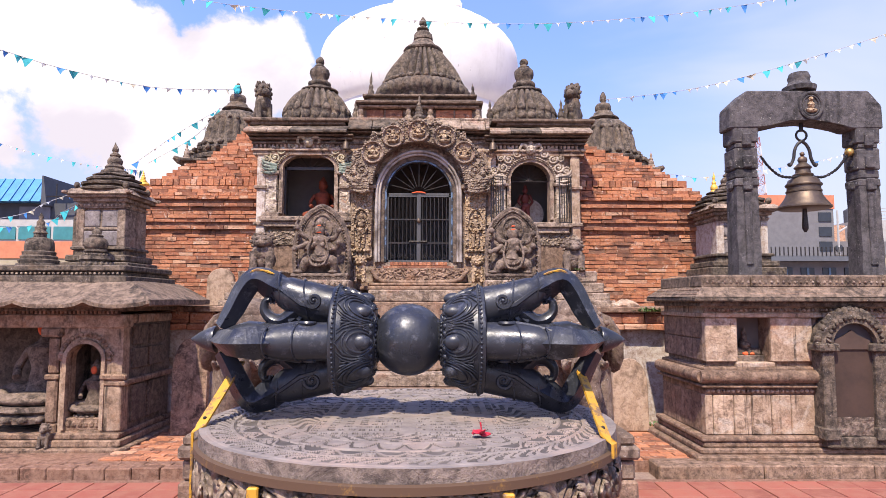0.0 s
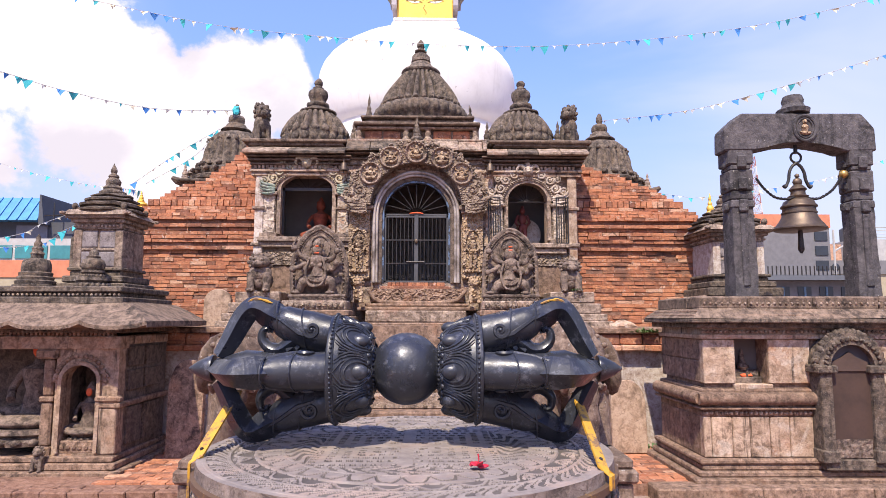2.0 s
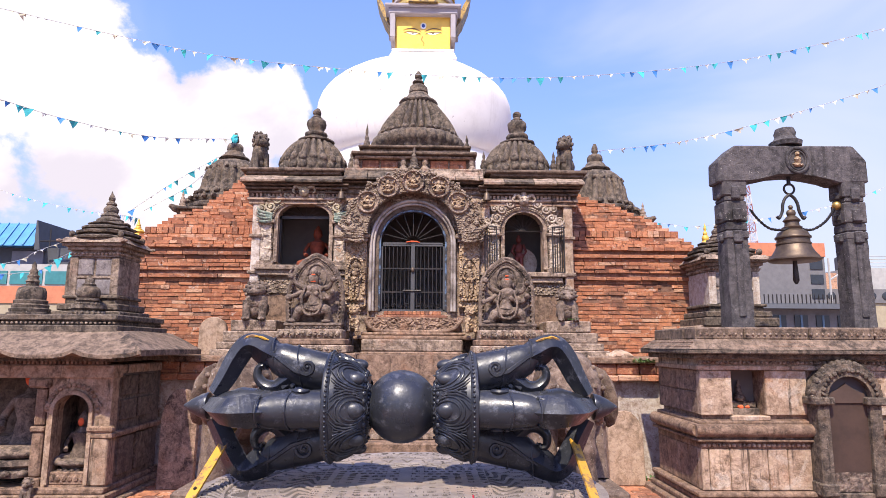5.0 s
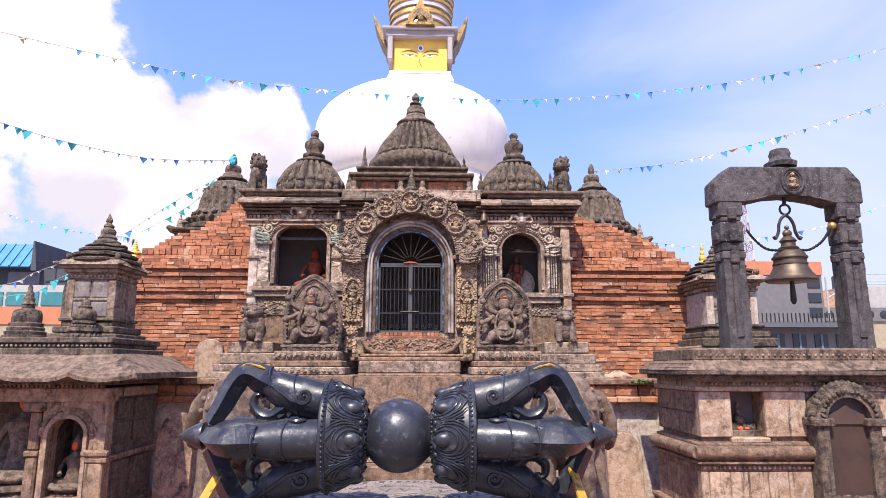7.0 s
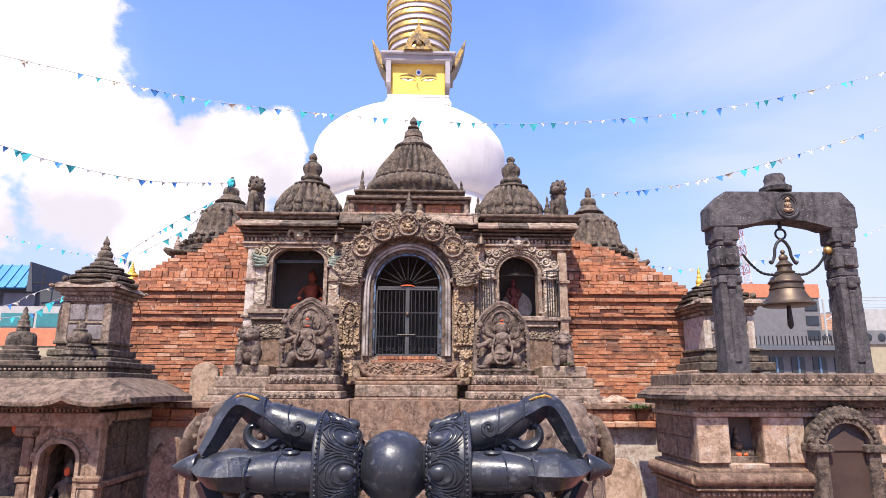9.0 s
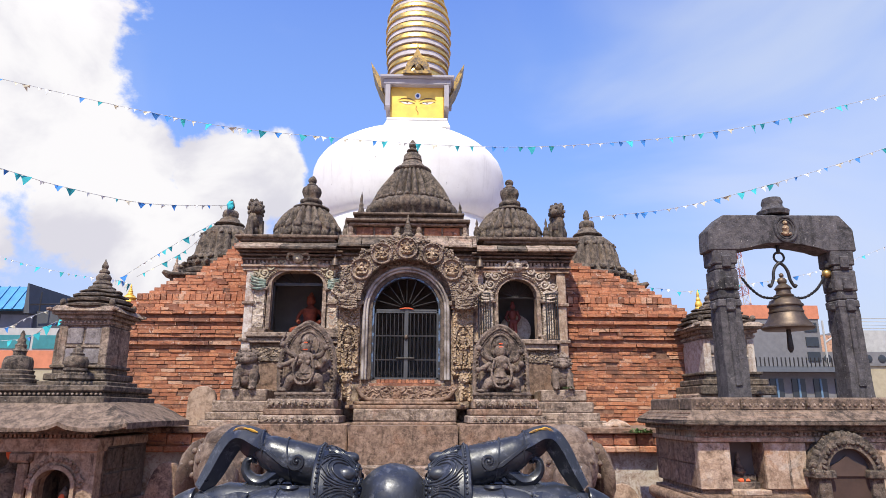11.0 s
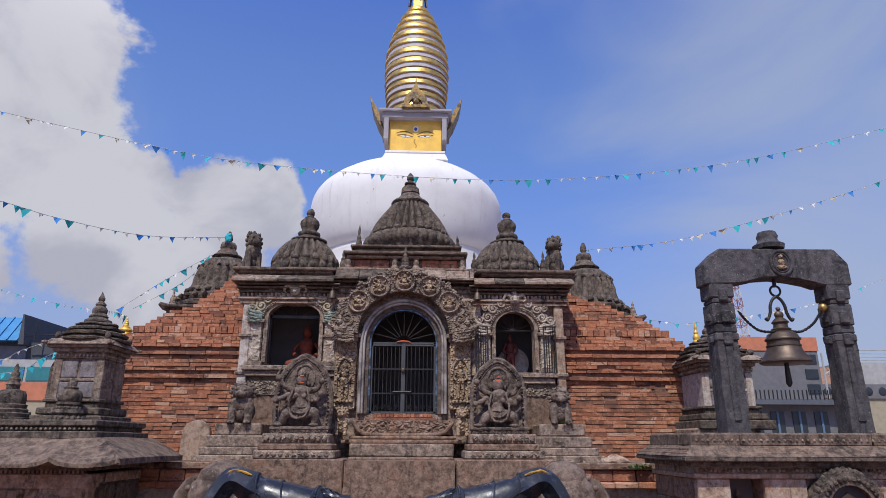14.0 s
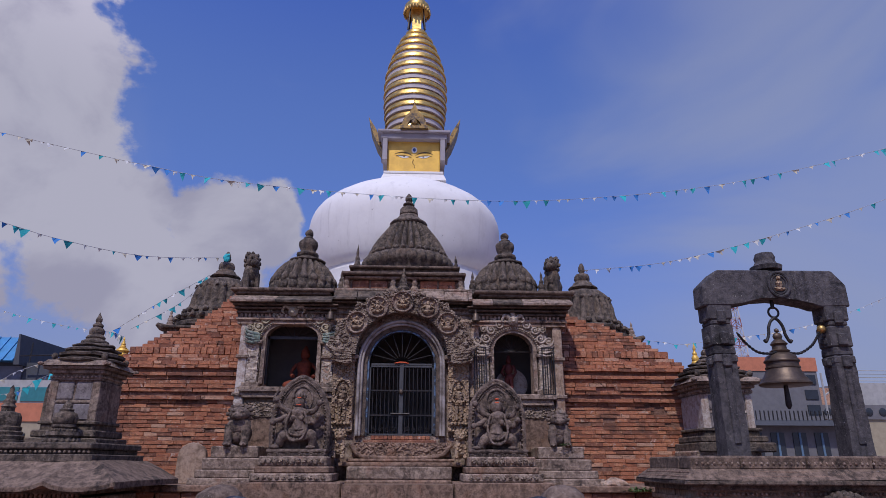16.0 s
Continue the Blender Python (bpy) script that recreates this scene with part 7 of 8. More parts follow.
# ---- tower chaitya behind the bell ----
chaitya_tower(4.52, 9.05, 2.05, 0.74, 1.60, "pale grey stone chaitya tower beside the terrace", PLASTER)
solo("gilt_finial", lathe(finial(bmesh.new(), 4.62, 9.75, 3.26, 0.09, 0.42, 18), [(0.08, 2.0), (0.08, 3.27)], 12, (4.64, 9.75, 0)), GOLDPAINT, "small gilded finial behind the chaitya", "finial", smooth=True)
solo("chaitya_stand", wear(B(3.98, 4.86, 8.6, 9.9, 0.0, 2.02, bevel=0.02), 0.01, 4), GREY, "grey stone stand of the chaitya", "pedestal")
bm = bmesh.new()
for i in range(7):
    lathe(bm, [(0.13 - 0.006 * i, 3.15 + i * 0.07), (0.145 - 0.006 * i, 3.18 + i * 0.07), (0.12 - 0.006 * i, 3.215 + i * 0.07)], 20, (-4.70, 10.6, 0))
lathe(bm, [(0.2, -0.03), (0.2, 3.16)], 12, (-4.70, 10.6, 0))
finial(bm, -4.70, 10.6, 3.64, 0.06, 0.2, 12)
solo("gilt_spire", bm, GOLDPAINT, "small gilded ringed spire behind the chaitya", "spire", smooth=True)

# ---- corner chaityas on the stepped terrace ----
for s, x, zb in ((-1, -3.256, 3.80), (1, 3.22, 3.68)):
    c = thing("corner_chaitya", "black ribbed stone chaitya dome on the brick terrace corner", "chaitya", "corner chaityas", at=(x, 10.95, zb))
    bm = frustum(bmesh.new(), -0.66, 0.66, -0.66, 0.66, -0.45, 0.12, -0.03)
    box(bm, -0.76, 0.76, -0.76, 0.76, 0.12, 0.17, bevel=0.012)
    for sx in (-1, 1):
        for sy in (-1, 1):
            tube(bm, [(sx * 0.62, sy * 0.62, 0.12), (sx * 0.72, sy * 0.72, 0.14), (sx * 0.775, sy * 0.775, 0.175)], [0.07, 0.06, 0.03], 8)
    part("chaitya_base", wear(bm, 0.014, 5), DARK, c)
    rims = [(0.74, 0.16), (0.79, 0.20), (0.79, 0.26), (0.72, 0.29), (0.68, 0.30), (0.71, 0.34), (0.71, 0.40), (0.64, 0.43), (0.62, 0.44)]
    part("rim_moulding", wear(lathe(bmesh.new(), rims, 64), 0.012, 6, x), DARK, c, smooth=True)
    bell_ = [(0.60, 0.43), (0.59, 0.47, 0.03), (0.55, 0.56, 0.12), (0.512, 0.66, 0.15), (0.482, 0.78, 0.16), (0.457, 0.90, 0.14), (0.425, 1.0, 0.10), (0.375, 1.07, 0.04), (0.31, 1.12), (0.22, 1.14)]
    part("ribbed_dome", wear(lathe(bmesh.new(), bell_, 120, ribs=22), 0.016, 8, x), DARK, c, smooth=True)
    for r_, z_, n_, sz in ((0.73, 0.37, 26, 0.055), (0.60, 0.50, 22, 0.06), (0.45, 0.95, 20, 0.045)):
        bm = bmesh.new()
        for i in range(n_):
            a = 2 * math.pi * i / n_
            ball(bm, (r_ * math.cos(a), r_ * math.sin(a), z_), (sz, sz, sz * 0.85), 1)
        part("petal_ring", wear(bm, 0.014, 14, z_), DARK, c, smooth=True)
    fin = [(0.22, 1.12), (0.20, 1.15), (0.24, 1.165), (0.265, 1.19), (0.245, 1.215), (0.19, 1.25), (0.165, 1.30), (0.13, 1.325), (0.13, 1.34), (0.142, 1.36), (0.138, 1.42), (0.115, 1.46), (0.05, 1.48), (0.045, 1.50), (0.062, 1.53), (0.05, 1.61), (0.02, 1.68)]
    part("finial", wear(lathe(bmesh.new(), fin, 28), 0.008, 9, x), DARK, c, smooth=True)
    part("small_finial", finial(bmesh.new(), s * 0.62, -0.62, 0.16, 0.075, 0.30, 14), GREY, c, smooth=True)
# brick courses stepped up to the shrine's roof
bm = bmesh.new()
for k in range(4):
    course(None, 2.35, 2.95 - 0.13 * k, 9.85 + 0.03 * k, TOPZ + (15 + k) * CH, CH, 0.4, joined=bm)
solo("brick_block", bm, BRICK, "loose red brick courses against the shrine roof", "brick courses", kind="stuff")

# ---- roof guardians ----
for x in (-2.38, 2.33):
    bm = guardian(bmesh.new(), 0, 0, 0, 0.66)
    bm.transform(Matrix.Translation((x, 9.4, 4.28)) @ Matrix.Diagonal((0.78, 1, 1, 1)) @ pose(0, 0, 0, 0, 0, 35 if x < 0 else -35))
    solo("roof_lion", wear(bm, 0.015, 12, x), DARK, "black weathered stone lion on the shrine roof", "lion statue", "roof lions", smooth=True)


# ---- side bays of the shrine: carved niche surrounds ----
def bay(cx, w, z0, spring, rise, mat, lab):
    root = part("niche_surround", arch_band(bmesh.new(), cx, spring, w, rise, w + 0.055, rise + 0.055, 9.0, 9.12, legs=spring - z0, n=18), GREY, shrine, lab)
    bm = arch_band(bmesh.new(), cx, spring - 0.02, w + 0.06, rise + 0.06, w + 0.24, rise + 0.25, 8.98, 9.1, n=22, point=0.12)
    part("carved_arch", bm, CARVED, root)
    # crown mask with horns, then scrolls and leaf tails running down both sides
    bm = bmesh.new()
    tz = spring + rise + 0.17
    ball(bm, (cx, 8.94, tz), (0.075, 0.05, 0.08), 2), ball(bm, (cx, 8.90, tz - 0.02), (0.03, 0.03, 0.025), 2)
    for q in (-1, 1):
        ball(bm, (cx + q * 0.032, 8.90, tz + 0.025), (0.018, 0.015, 0.014), 1)
        tube(bm, curve_pts([(cx + q * 0.05, 8.94, tz + 0.04), (cx + q * 0.12, 8.93, tz + 0.07), (cx + q * 0.16, 8.94, tz + 0.0), (cx + q * 0.12, 8.93, tz - 0.04)], 4), [0.03, 0.03, 0.03, 0.028, 0.026, 0.024, 0.022, 0.02, 0.018, 0.015, 0.012, 0.008, 0.004], 7)
    finial(bm, cx, 8.97, tz + 0.07, 0.055, 0.17, 14)
    part("crown_mask", wear(bm, 0.006, 22), mat, root, "carved horned mask at the crown of the niche", smooth=True)
    for q in (-1, 1):
        for a, k, r in ((64, 0.5, 0.062), (44, 0.55, 0.068), (24, 0.5, 0.075), (4, 0.55, 0.085), (14, 1.05, 0.055), (36, 1.05, 0.05), (55, 1.05, 0.045)):
            ex, ez = w + 0.06 + 0.18 * k, rise + 0.06 + 0.19 * k
            sc = scroll(bmesh.new(), (cx + q * ex * math.cos(radians(a)), 8.965, spring + ez * math.sin(radians(a))), r, 1.5, r * 0.24, 0, q if a % 4 else -q, 0.6 if q > 0 else 2.4)
            part("scroll_leaf", wear(sc, 0.005, 24), mat, root, smooth=True)
        bm = bmesh.new()
        for k in range(4):
            tube(bm, curve_pts([(cx + q * (w + 0.08), 8.97, spring - 0.06 + 0.03 * k), (cx + q * (w + 0.18 + 0.02 * k), 8.94, spring - 0.09 + 0.05 * k), (cx + q * (w + 0.31), 8.97, spring - 0.06 + 0.07 * k)], 4), [0.024, 0.026, 0.027, 0.026, 0.023, 0.02, 0.015, 0.01, 0.004], 7)
        part("leaf_tail", wear(bm, 0.008, 20, q), VERD if mat is CREAM else mat, root, "leafy tail with worn green paint" if mat is CREAM else "", smooth=True)
    bm = bmesh.new()
    for i in range(33):
        a = math.pi * i / 32
        ball(bm, (cx + (w + 0.07) * math.cos(a), 8.975, spring + (rise + 0.07) * math.sin(a)), 0.013, 1)
    part("arch_beads", bm, mat, root, smooth=True)
    for s in (-1, 1):
        x = cx + s * (w + 0.16)
        p_ = part("carved_jamb", B(x - 0.09, x + 0.09, 9.0, 9.1, z0, spring - 0.08, bevel=0.008), CARVED, root)
        bm = relief(bmesh.new(), x - 0.075, x + 0.075, z0 + 0.02, spring - 0.1, 8.998, 0.02, 14, 52, foliage_fn(3, 13, cx + s))
        part("jamb_relief", bm, ASHEN, p_)
        part("jamb_block", B(x - 0.12, x + 0.12, 8.95, 9.1, spring - 0.10, spring - 0.05, bevel=0.008), GREY, p_)
        part("jamb_block", B(x - 0.12, x + 0.12, 8.95, 9.1, z0 - 0.05, z0 + 0.01, bevel=0.008), GREY, p_)
    bm = bmesh.new()
    box(bm, cx - w - 0.3, cx + w + 0.3, 8.92, 9.1, z0 - 0.12, z0 - 0.05, bevel=0.01)
    box(bm, cx - w - 0.26, cx + w + 0.26, 8.96, 9.1, z0 - 0.20, z0 - 0.12, bevel=0.01)
    part("sill", wear(bm, 0.006, 6), GREY, root)
    bm = bmesh.new()
    for i in range(1, 8):
        a = math.pi * i / 8
        tube(bm, [(cx, 9.14, spring), (cx + w * math.cos(a), 9.14, spring + rise * math.sin(a))], 0.006, 5)
    tube(bm, [(cx - w, 9.14, spring), (cx + w, 9.14, spring)], 0.012, 5)
    part("fan_grille", bm, IRON, root)
    return root


CREAM = stone("cream_painted_stone", (0.46, 0.38, 0.26), (0.10, 0.085, 0.07), (0.60, 0.52, 0.38), 0.45, 0.1, 60, 0.5, 0.0, 0.0, (0.08, 0.16, 0.14))
VERD = stone("verdigris_painted_stone", (0.13, 0.20, 0.17), (0.03, 0.035, 0.03), (0.42, 0.43, 0.36), 0.45, 0.1, 60, 0.6)
ASHEN = stone("ashen_carved_stone", (0.44, 0.345, 0.27), (0.045, 0.032, 0.025), (0.72, 0.60, 0.50), 0.45, 0.1, 60, 0.8, 0.0, 0.2)
b1 = bay(-1.59, 0.37, 2.90, 3.56, 0.20, CREAM, "carved niche surround with painted garlands")
b2 = bay(1.615, 0.285, 2.82, 3.40, 0.26, ASHEN, "carved stone niche surround")
for x0, x1 in ((-2.33, -2.2), (2.2, 2.33), (-1.12, -1.0), (1.0, 1.12)):
    p_ = part("corner_pilaster", wear(B(x0, x1, 8.99, 9.1, 1.95, 3.76, bevel=0.012), 0.006, 6, x0), PLASTER if x0 < -2 else PALE, shrine)
    for z in (2.1, 2.72, 3.25, 3.78):
        part("pilaster_band", wear(B(x0 - 0.03, x1 + 0.03, 8.96, 9.1, z, z + 0.05, bevel=0.01), 0.005, 6), GREY, p_)
for s in (-1, 1):
    p_ = part("bay_dado", B(min(s * 1.12, s * 2.2), max(s * 1.12, s * 2.2), 9.02, 9.1, 2.0, 2.62), BROWN, shrine)
    part("dado_relief", relief(bmesh.new(), min(s * 1.15, s * 2.18), max(s * 1.15, s * 2.18), 2.45, 2.64, 9.018, 0.03, 60, 10, foliage_fn(22, 5, s)), CARVED, p_)
# iron side leaves, opened outwards on the eastern niche
for x in (1.12, 2.10):
    g = thing("niche_gate", "open rusty iron bar leaf of the niche", "gate", "niche gate leaves", at=(x, 8.93, 2.76))
    part("leaf_frame", box(box(box(box(bmesh.new(), -0.09, 0.09, -0.01, 0.01, 0, 0.015), -0.09, 0.09, -0.01, 0.01, 0.66, 0.675), -0.09, -0.075, -0.01, 0.01, 0, 0.67), 0.075, 0.09, -0.01, 0.01, 0, 0.67), IRON, g)
    for k in range(4):
        part("bar", tube(bmesh.new(), [(-0.05 + k * 0.034, 0, 0.01), (-0.05 + k * 0.034, 0, 0.67)], 0.006, 5), IRON, g)
part("shutter_frame", box(box(bmesh.new(), -1.97, -1.93, 9.10, 9.14, 2.9, 3.6), -1.97, -1.22, 9.10, 9.14, 3.55, 3.59), IRON, b1)

# idols in the side bays
bm = seated(bmesh.new(), -1.47, 9.5, 2.86, 0.62)
solo("robed_idol", wear(bm, 0.015, 9), ORANGE, "seated idol wrapped in vermilion cloth in the niche", "statue", smooth=True)
bm = figure(bmesh.new(), 1.60, 9.45, 2.80, 0.58)
solo("red_idol", bm, plain("dark_red_idol_paint", (0.16, 0.035, 0.03)), "dark red standing idol in the niche", "statue", smooth=True)
solo("sun_wheel", lathe(bmesh.new(), [(0.24, -0.03), (0.24, 0.02), (0.2, 0.03), (0.03, 0.03)], 28, (1.66, 9.6, 2.98), mat=pose(0, 0, 0, 90, 0, 0)), PLASTER, "pale stone wheel behind the idol", "wheel")

# ---- idol slabs, pedestals and steps before the shrine ----
for s, x in ((-1, -1.30), (1, 1.31)):
    p = thing("idol_pedestal", "stepped carved stone pedestal before the shrine", "pedestal", "idol pedestals", at=(x, 8.5, 0))
    for k, (a, z0, z1, yf) in enumerate(((0.62, 1.20, 1.62, -0.42), (0.50, 1.62, 1.72, -0.38), (0.46, 1.72, 1.80, -0.33), (0.42, 1.80, 1.92, -0.30))):
        bm = B(-a, a, yf, 0.45, z0, z1, bevel=0.015)
        part("pedestal_course", wear(bm, 0.007, 5, k), GREY if k % 2 else BROWN, p)
    bm = bmesh.new()
    for i in range(11):
        ball(bm, (-0.40 + i * 0.08, -0.37, 1.67), (0.04, 0.03, 0.035), 1)
        ball(bm, (-0.36 + i * 0.072, -0.31, 1.86), (0.036, 0.03, 0.045), 1)
    part("petal_band", bm, CARVED, p, smooth=True)
    bm = slab_idol(bmesh.new(), -1.285 if s < 0 else 1.285, 8.50, 2.0, 0.37, 0.95 if s < 0 else 0.92, s)
    solo("idol_slab", bm, STATUE, "many-armed seated idol carved on a pointed slab" if s < 0 else "seated idol with folded hands on a rounded slab", "statue", "guardian idols", smooth=True)
    bm = bmesh.new()
    for k in range(3):
        ball(bm, (-1.30 if s < 0 else 1.275, 8.335, 2.555 + k * 0.045), (0.036 - 0.004 * k, 0.010, 0.010), 2)
    solo("idol_face_paint", bm, REDPOW, "red powder stripes on the idol face", "powder", "idol powder", smooth=True)
for x in (-2.10, 2.12):
    q = thing("lion_pedestal", "stepped grey stone pedestal at the terrace edge", "pedestal", "lion pedestals", at=(x, 8.7, 0))
    s = 1 if x > 0 else -1
    for k, (a, z0, z1) in enumerate(((0.52, 1.57, 1.66), (0.45, 1.66, 1.76), (0.38, 1.76, 1.90), (0.30, 1.90, 2.05))):
        part("pedestal_course", wear(B(-a, a, -0.35 + 0.04 * k, 0.4, z0, z1, bevel=0.014), 0.008, 5, k + x), GREY, q)
    bm = guardian(bmesh.new(), 0, 0, 0, 0.50 if s < 0 else 0.44)
    bm.transform(Matrix.Translation((x, 8.58, 2.05)) @ Matrix.Diagonal((1.35, 1.1, 1, 1)))
    solo("seated_lion", wear(bm, 0.01, 14, x), STATUE, "worn seated stone lion guarding the shrine", "lion statue", "shrine lions", smooth=True)
for x in (-0.80, 0.82):
    solo("door_guardian", guardian(bmesh.new(), x, 8.70, 1.90, 0.36), WARM, "small ochre stone lion beside the threshold", "lion statue", "threshold lions", smooth=True)
stairs = thing("steps", "broad worn stone steps up to the shrine door", "stairs", kind="structure", at=(0, 0, 0))
for k in range(10):
    z1 = 1.80 - k * 0.165
    y0 = 8.66 - k * 0.20
    bm = B(-0.68 - 0.0 * k, 0.70, y0, y0 + 0.34, z1 - 0.165, z1, bevel=0.018)
    part("step", wear(bm, 0.008, 4, k), BROWN if k % 2 else GREY, stairs)
for x0, x1 in ((-0.95, -0.69), (0.71, 0.97)):
    part("stair_cheek", wear(B(x0, x1, 6.9, 8.3, 0.0, 1.20, bevel=0.02), 0.01, 3), BROWN, stairs)
part("stair_core", B(-0.66, 0.68, 8.0, 9.0, 0.0, 1.6), BROWN, stairs)

# ---- elephants ----
def elephant(bm, x, y, z, h, s):
    """A saddled elephant facing the court."""
    ball(bm, (x, y + h * 0.55, z + h * 0.52), (h * 0.34, h * 0.55, h * 0.34), 3)
    ball(bm, (x, y, z + h * 0.72), (h * 0.27, h * 0.26, h * 0.30), 3)
    ball(bm, (x, y - h * 0.02, z + h * 0.90), (h * 0.20, h * 0.20, h * 0.14), 2)
    tube(bm, curve_pts([(x, y - h * 0.20, z + h * 0.68), (x, y - h * 0.32, z + h * 0.48), (x + s * h * 0.03, y - h * 0.34, z + h * 0.26), (x + s * h * 0.06, y - h * 0.32, z + h * 0.06)], 4), [h * 0.15] * 3 + [h * 0.12] * 3 + [h * 0.10] * 3 + [h * 0.08] * 4, 12)
    for q in (-1, 1):
        ball(bm, (x + q * h * 0.30, y + h * 0.08, z + h * 0.66), (h * 0.05, h * 0.18, h * 0.26), 2, (0, q * -12, q * 25))
        tube(bm, [(x + q * h * 0.20, y + h * 0.15, z + h * 0.45), (x + q * h * 0.21, y + h * 0.12, z + h * 0.2), (x + q * h * 0.21, y + h * 0.10, z)], [h * 0.14, h * 0.12, h * 0.13], 12)
        tube(bm, [(x + q * h * 0.22, y + h * 0.9, z + h * 0.45), (x + q * h * 0.22, y + h * 0.92, z)], [h * 0.15, h * 0.13], 12)
        tube(bm, curve_pts([(x + q * h * 0.13, y - h * 0.20, z + h * 0.56), (x + q * h * 0.15, y - h * 0.34, z + h * 0.50), (x + q * h * 0.14, y - h * 0.44, z + h * 0.55)], 3), [h * 0.035] * 4 + [h * 0.022] * 2 + [h * 0.01], 8)
        ball(bm, (x + q * h * 0.17, y - h * 0.19, z + h * 0.76), h * 0.03, 1)
    for i in range(16):
        a = 2 * math.pi * i / 16
        ball(bm, (x + h * 0.26 * math.cos(a), y - h * 0.10 + 0.0, z + h * (0.74 + 0.24 * math.sin(a))), h * 0.026, 1)
    return bm


for s, x in ((-1, -1.32), (1, 1.42)):
    p = thing("elephant_pedestal", "low stepped stone pedestal with lime drips", "pedestal", "elephant pedestals", at=(x, 5.5, 0))
    for k, (a, z0, z1) in enumerate(((0.39, 0, 0.14), (0.36, 0.14, 0.30), (0.34, 0.30, 0.46), (0.37, 0.46, 0.56), (0.34, 0.56, 0.64))):
        part("pedestal_course", wear(B(-a, a, -0.62 - 1.2 * (a - 0.34), 1.1, z0, z1, bevel=0.02), 0.010, 4, k + s), ELEPH if k > 1 else BROWN, p)
    solo("elephant", wear(elephant(bmesh.new(), x, 5.35, 0.64, 1.0, s), 0.012, 7), ELEPH, "rosy grey stone elephant statue with lime splashes", "elephant statue", "stair elephants", smooth=True)


# ---- standing inscription slabs ----
def slab(x, y, z, w, h, mat, lab, lean=0):
    bm = bmesh.new()
    pts = [(-w / 2, 0), (w / 2, 0), (w / 2 * 1.02, h * 0.7)] + [(w / 2 * math.cos(math.pi * i / 8), h * 0.7 + h * 0.3 * math.sin(math.pi * i / 8)) for i in range(1, 8)] + [(-w / 2 * 1.02, h * 0.7)]
    prism(bm, pts, -0.045, 0.045)
    bmesh.ops.bevel(bm, geom=bm.edges[:], offset=0.008, segments=1, affect="EDGES")
    ob = solo("stone_slab", bm, mat, lab, "stone slab", "standing slabs")
    ob.matrix_world = pose(x, y, z, lean, 0, 0)
    return ob


TAN = stone("tan_sandstone", (0.33, 0.22, 0.155), (0.13, 0.085, 0.06), (0.44, 0.32, 0.24), 0.35, 0.05, 40, 0.3, 0.0, 0.5)
slab(-2.72, 8.75, 1.575, 0.36, 0.52, TAN, "round-topped tan stone slab against the brick wall", -5)
slab(-2.62, 7.5, 0.10, 0.40, 1.12, BROWN, "tall brown stone slab beside the stairs", -3)
slab(2.60, 7.7, 0.10, 0.42, 0.86, TAN, "tan round-topped stone slab by the plaster wall", -6)
solo("rubble", wear(ball(ball(bmesh.new(), (2.75, 8.35, 1.60), (0.2, 0.08, 0.06), 3), (2.35, 8.4, 1.60), (0.12, 0.07, 0.05), 3), 0.04, 9), PALE, "loose rubble stones on the ledge", "rubble", kind="stuff")

# ---- weeds ----
LEAF = plain("weed_leaf", (0.07, 0.14, 0.03), 0.6, 0.6)
for (x, y, z, r, n_) in ((2.98, 8.10, 1.52, 0.13, 60), (2.16, 8.42, 2.07, 0.07, 26), (2.85, 7.9, 0.12, 0.15, 60)):
    bm = bmesh.new()
    for i in range(n_):
        a, b = rng.uniform(0, 6.28), rng.uniform(0.2, 1.2)
        d = Vector((math.cos(a) * math.cos(b), math.sin(a) * math.cos(b), math.sin(b)))
        p0 = Vector((x, y, z)) + Vector((rng.uniform(-r, r), rng.uniform(-r, r) * 0.5, 0))
        s_ = d.cross(Vector((0, 0, 1))).normalized() * r * 0.13
        q0 = p0 + d * r * rng.uniform(0.3, 0.9)
        m_ = (p0 + q0) / 2
        v = [bm.verts.new(c) for c in (p0, m_ + s_, q0 - Vector((0, 0, r * 0.2)), m_ - s_)]
        bm.faces.new(v)
    solo("weeds", bm, LEAF, "small green weeds growing from the masonry", "weeds", kind="stuff")

# ---- strings of prayer flags ----
FLAGS = [plain("teal_flag", (0.04, 0.46, 0.52), 0.8, 0.8), plain("blue_flag", (0.05, 0.24, 0.66), 0.8, 0.8), plain("white_flag", (0.72, 0.72, 0.70), 0.8, 0.85), plain("faded_yellow_flag", (0.66, 0.60, 0.46), 0.8, 0.85)]
CORD = plain("grey_cord", (0.46, 0.46, 0.48), 0.8)


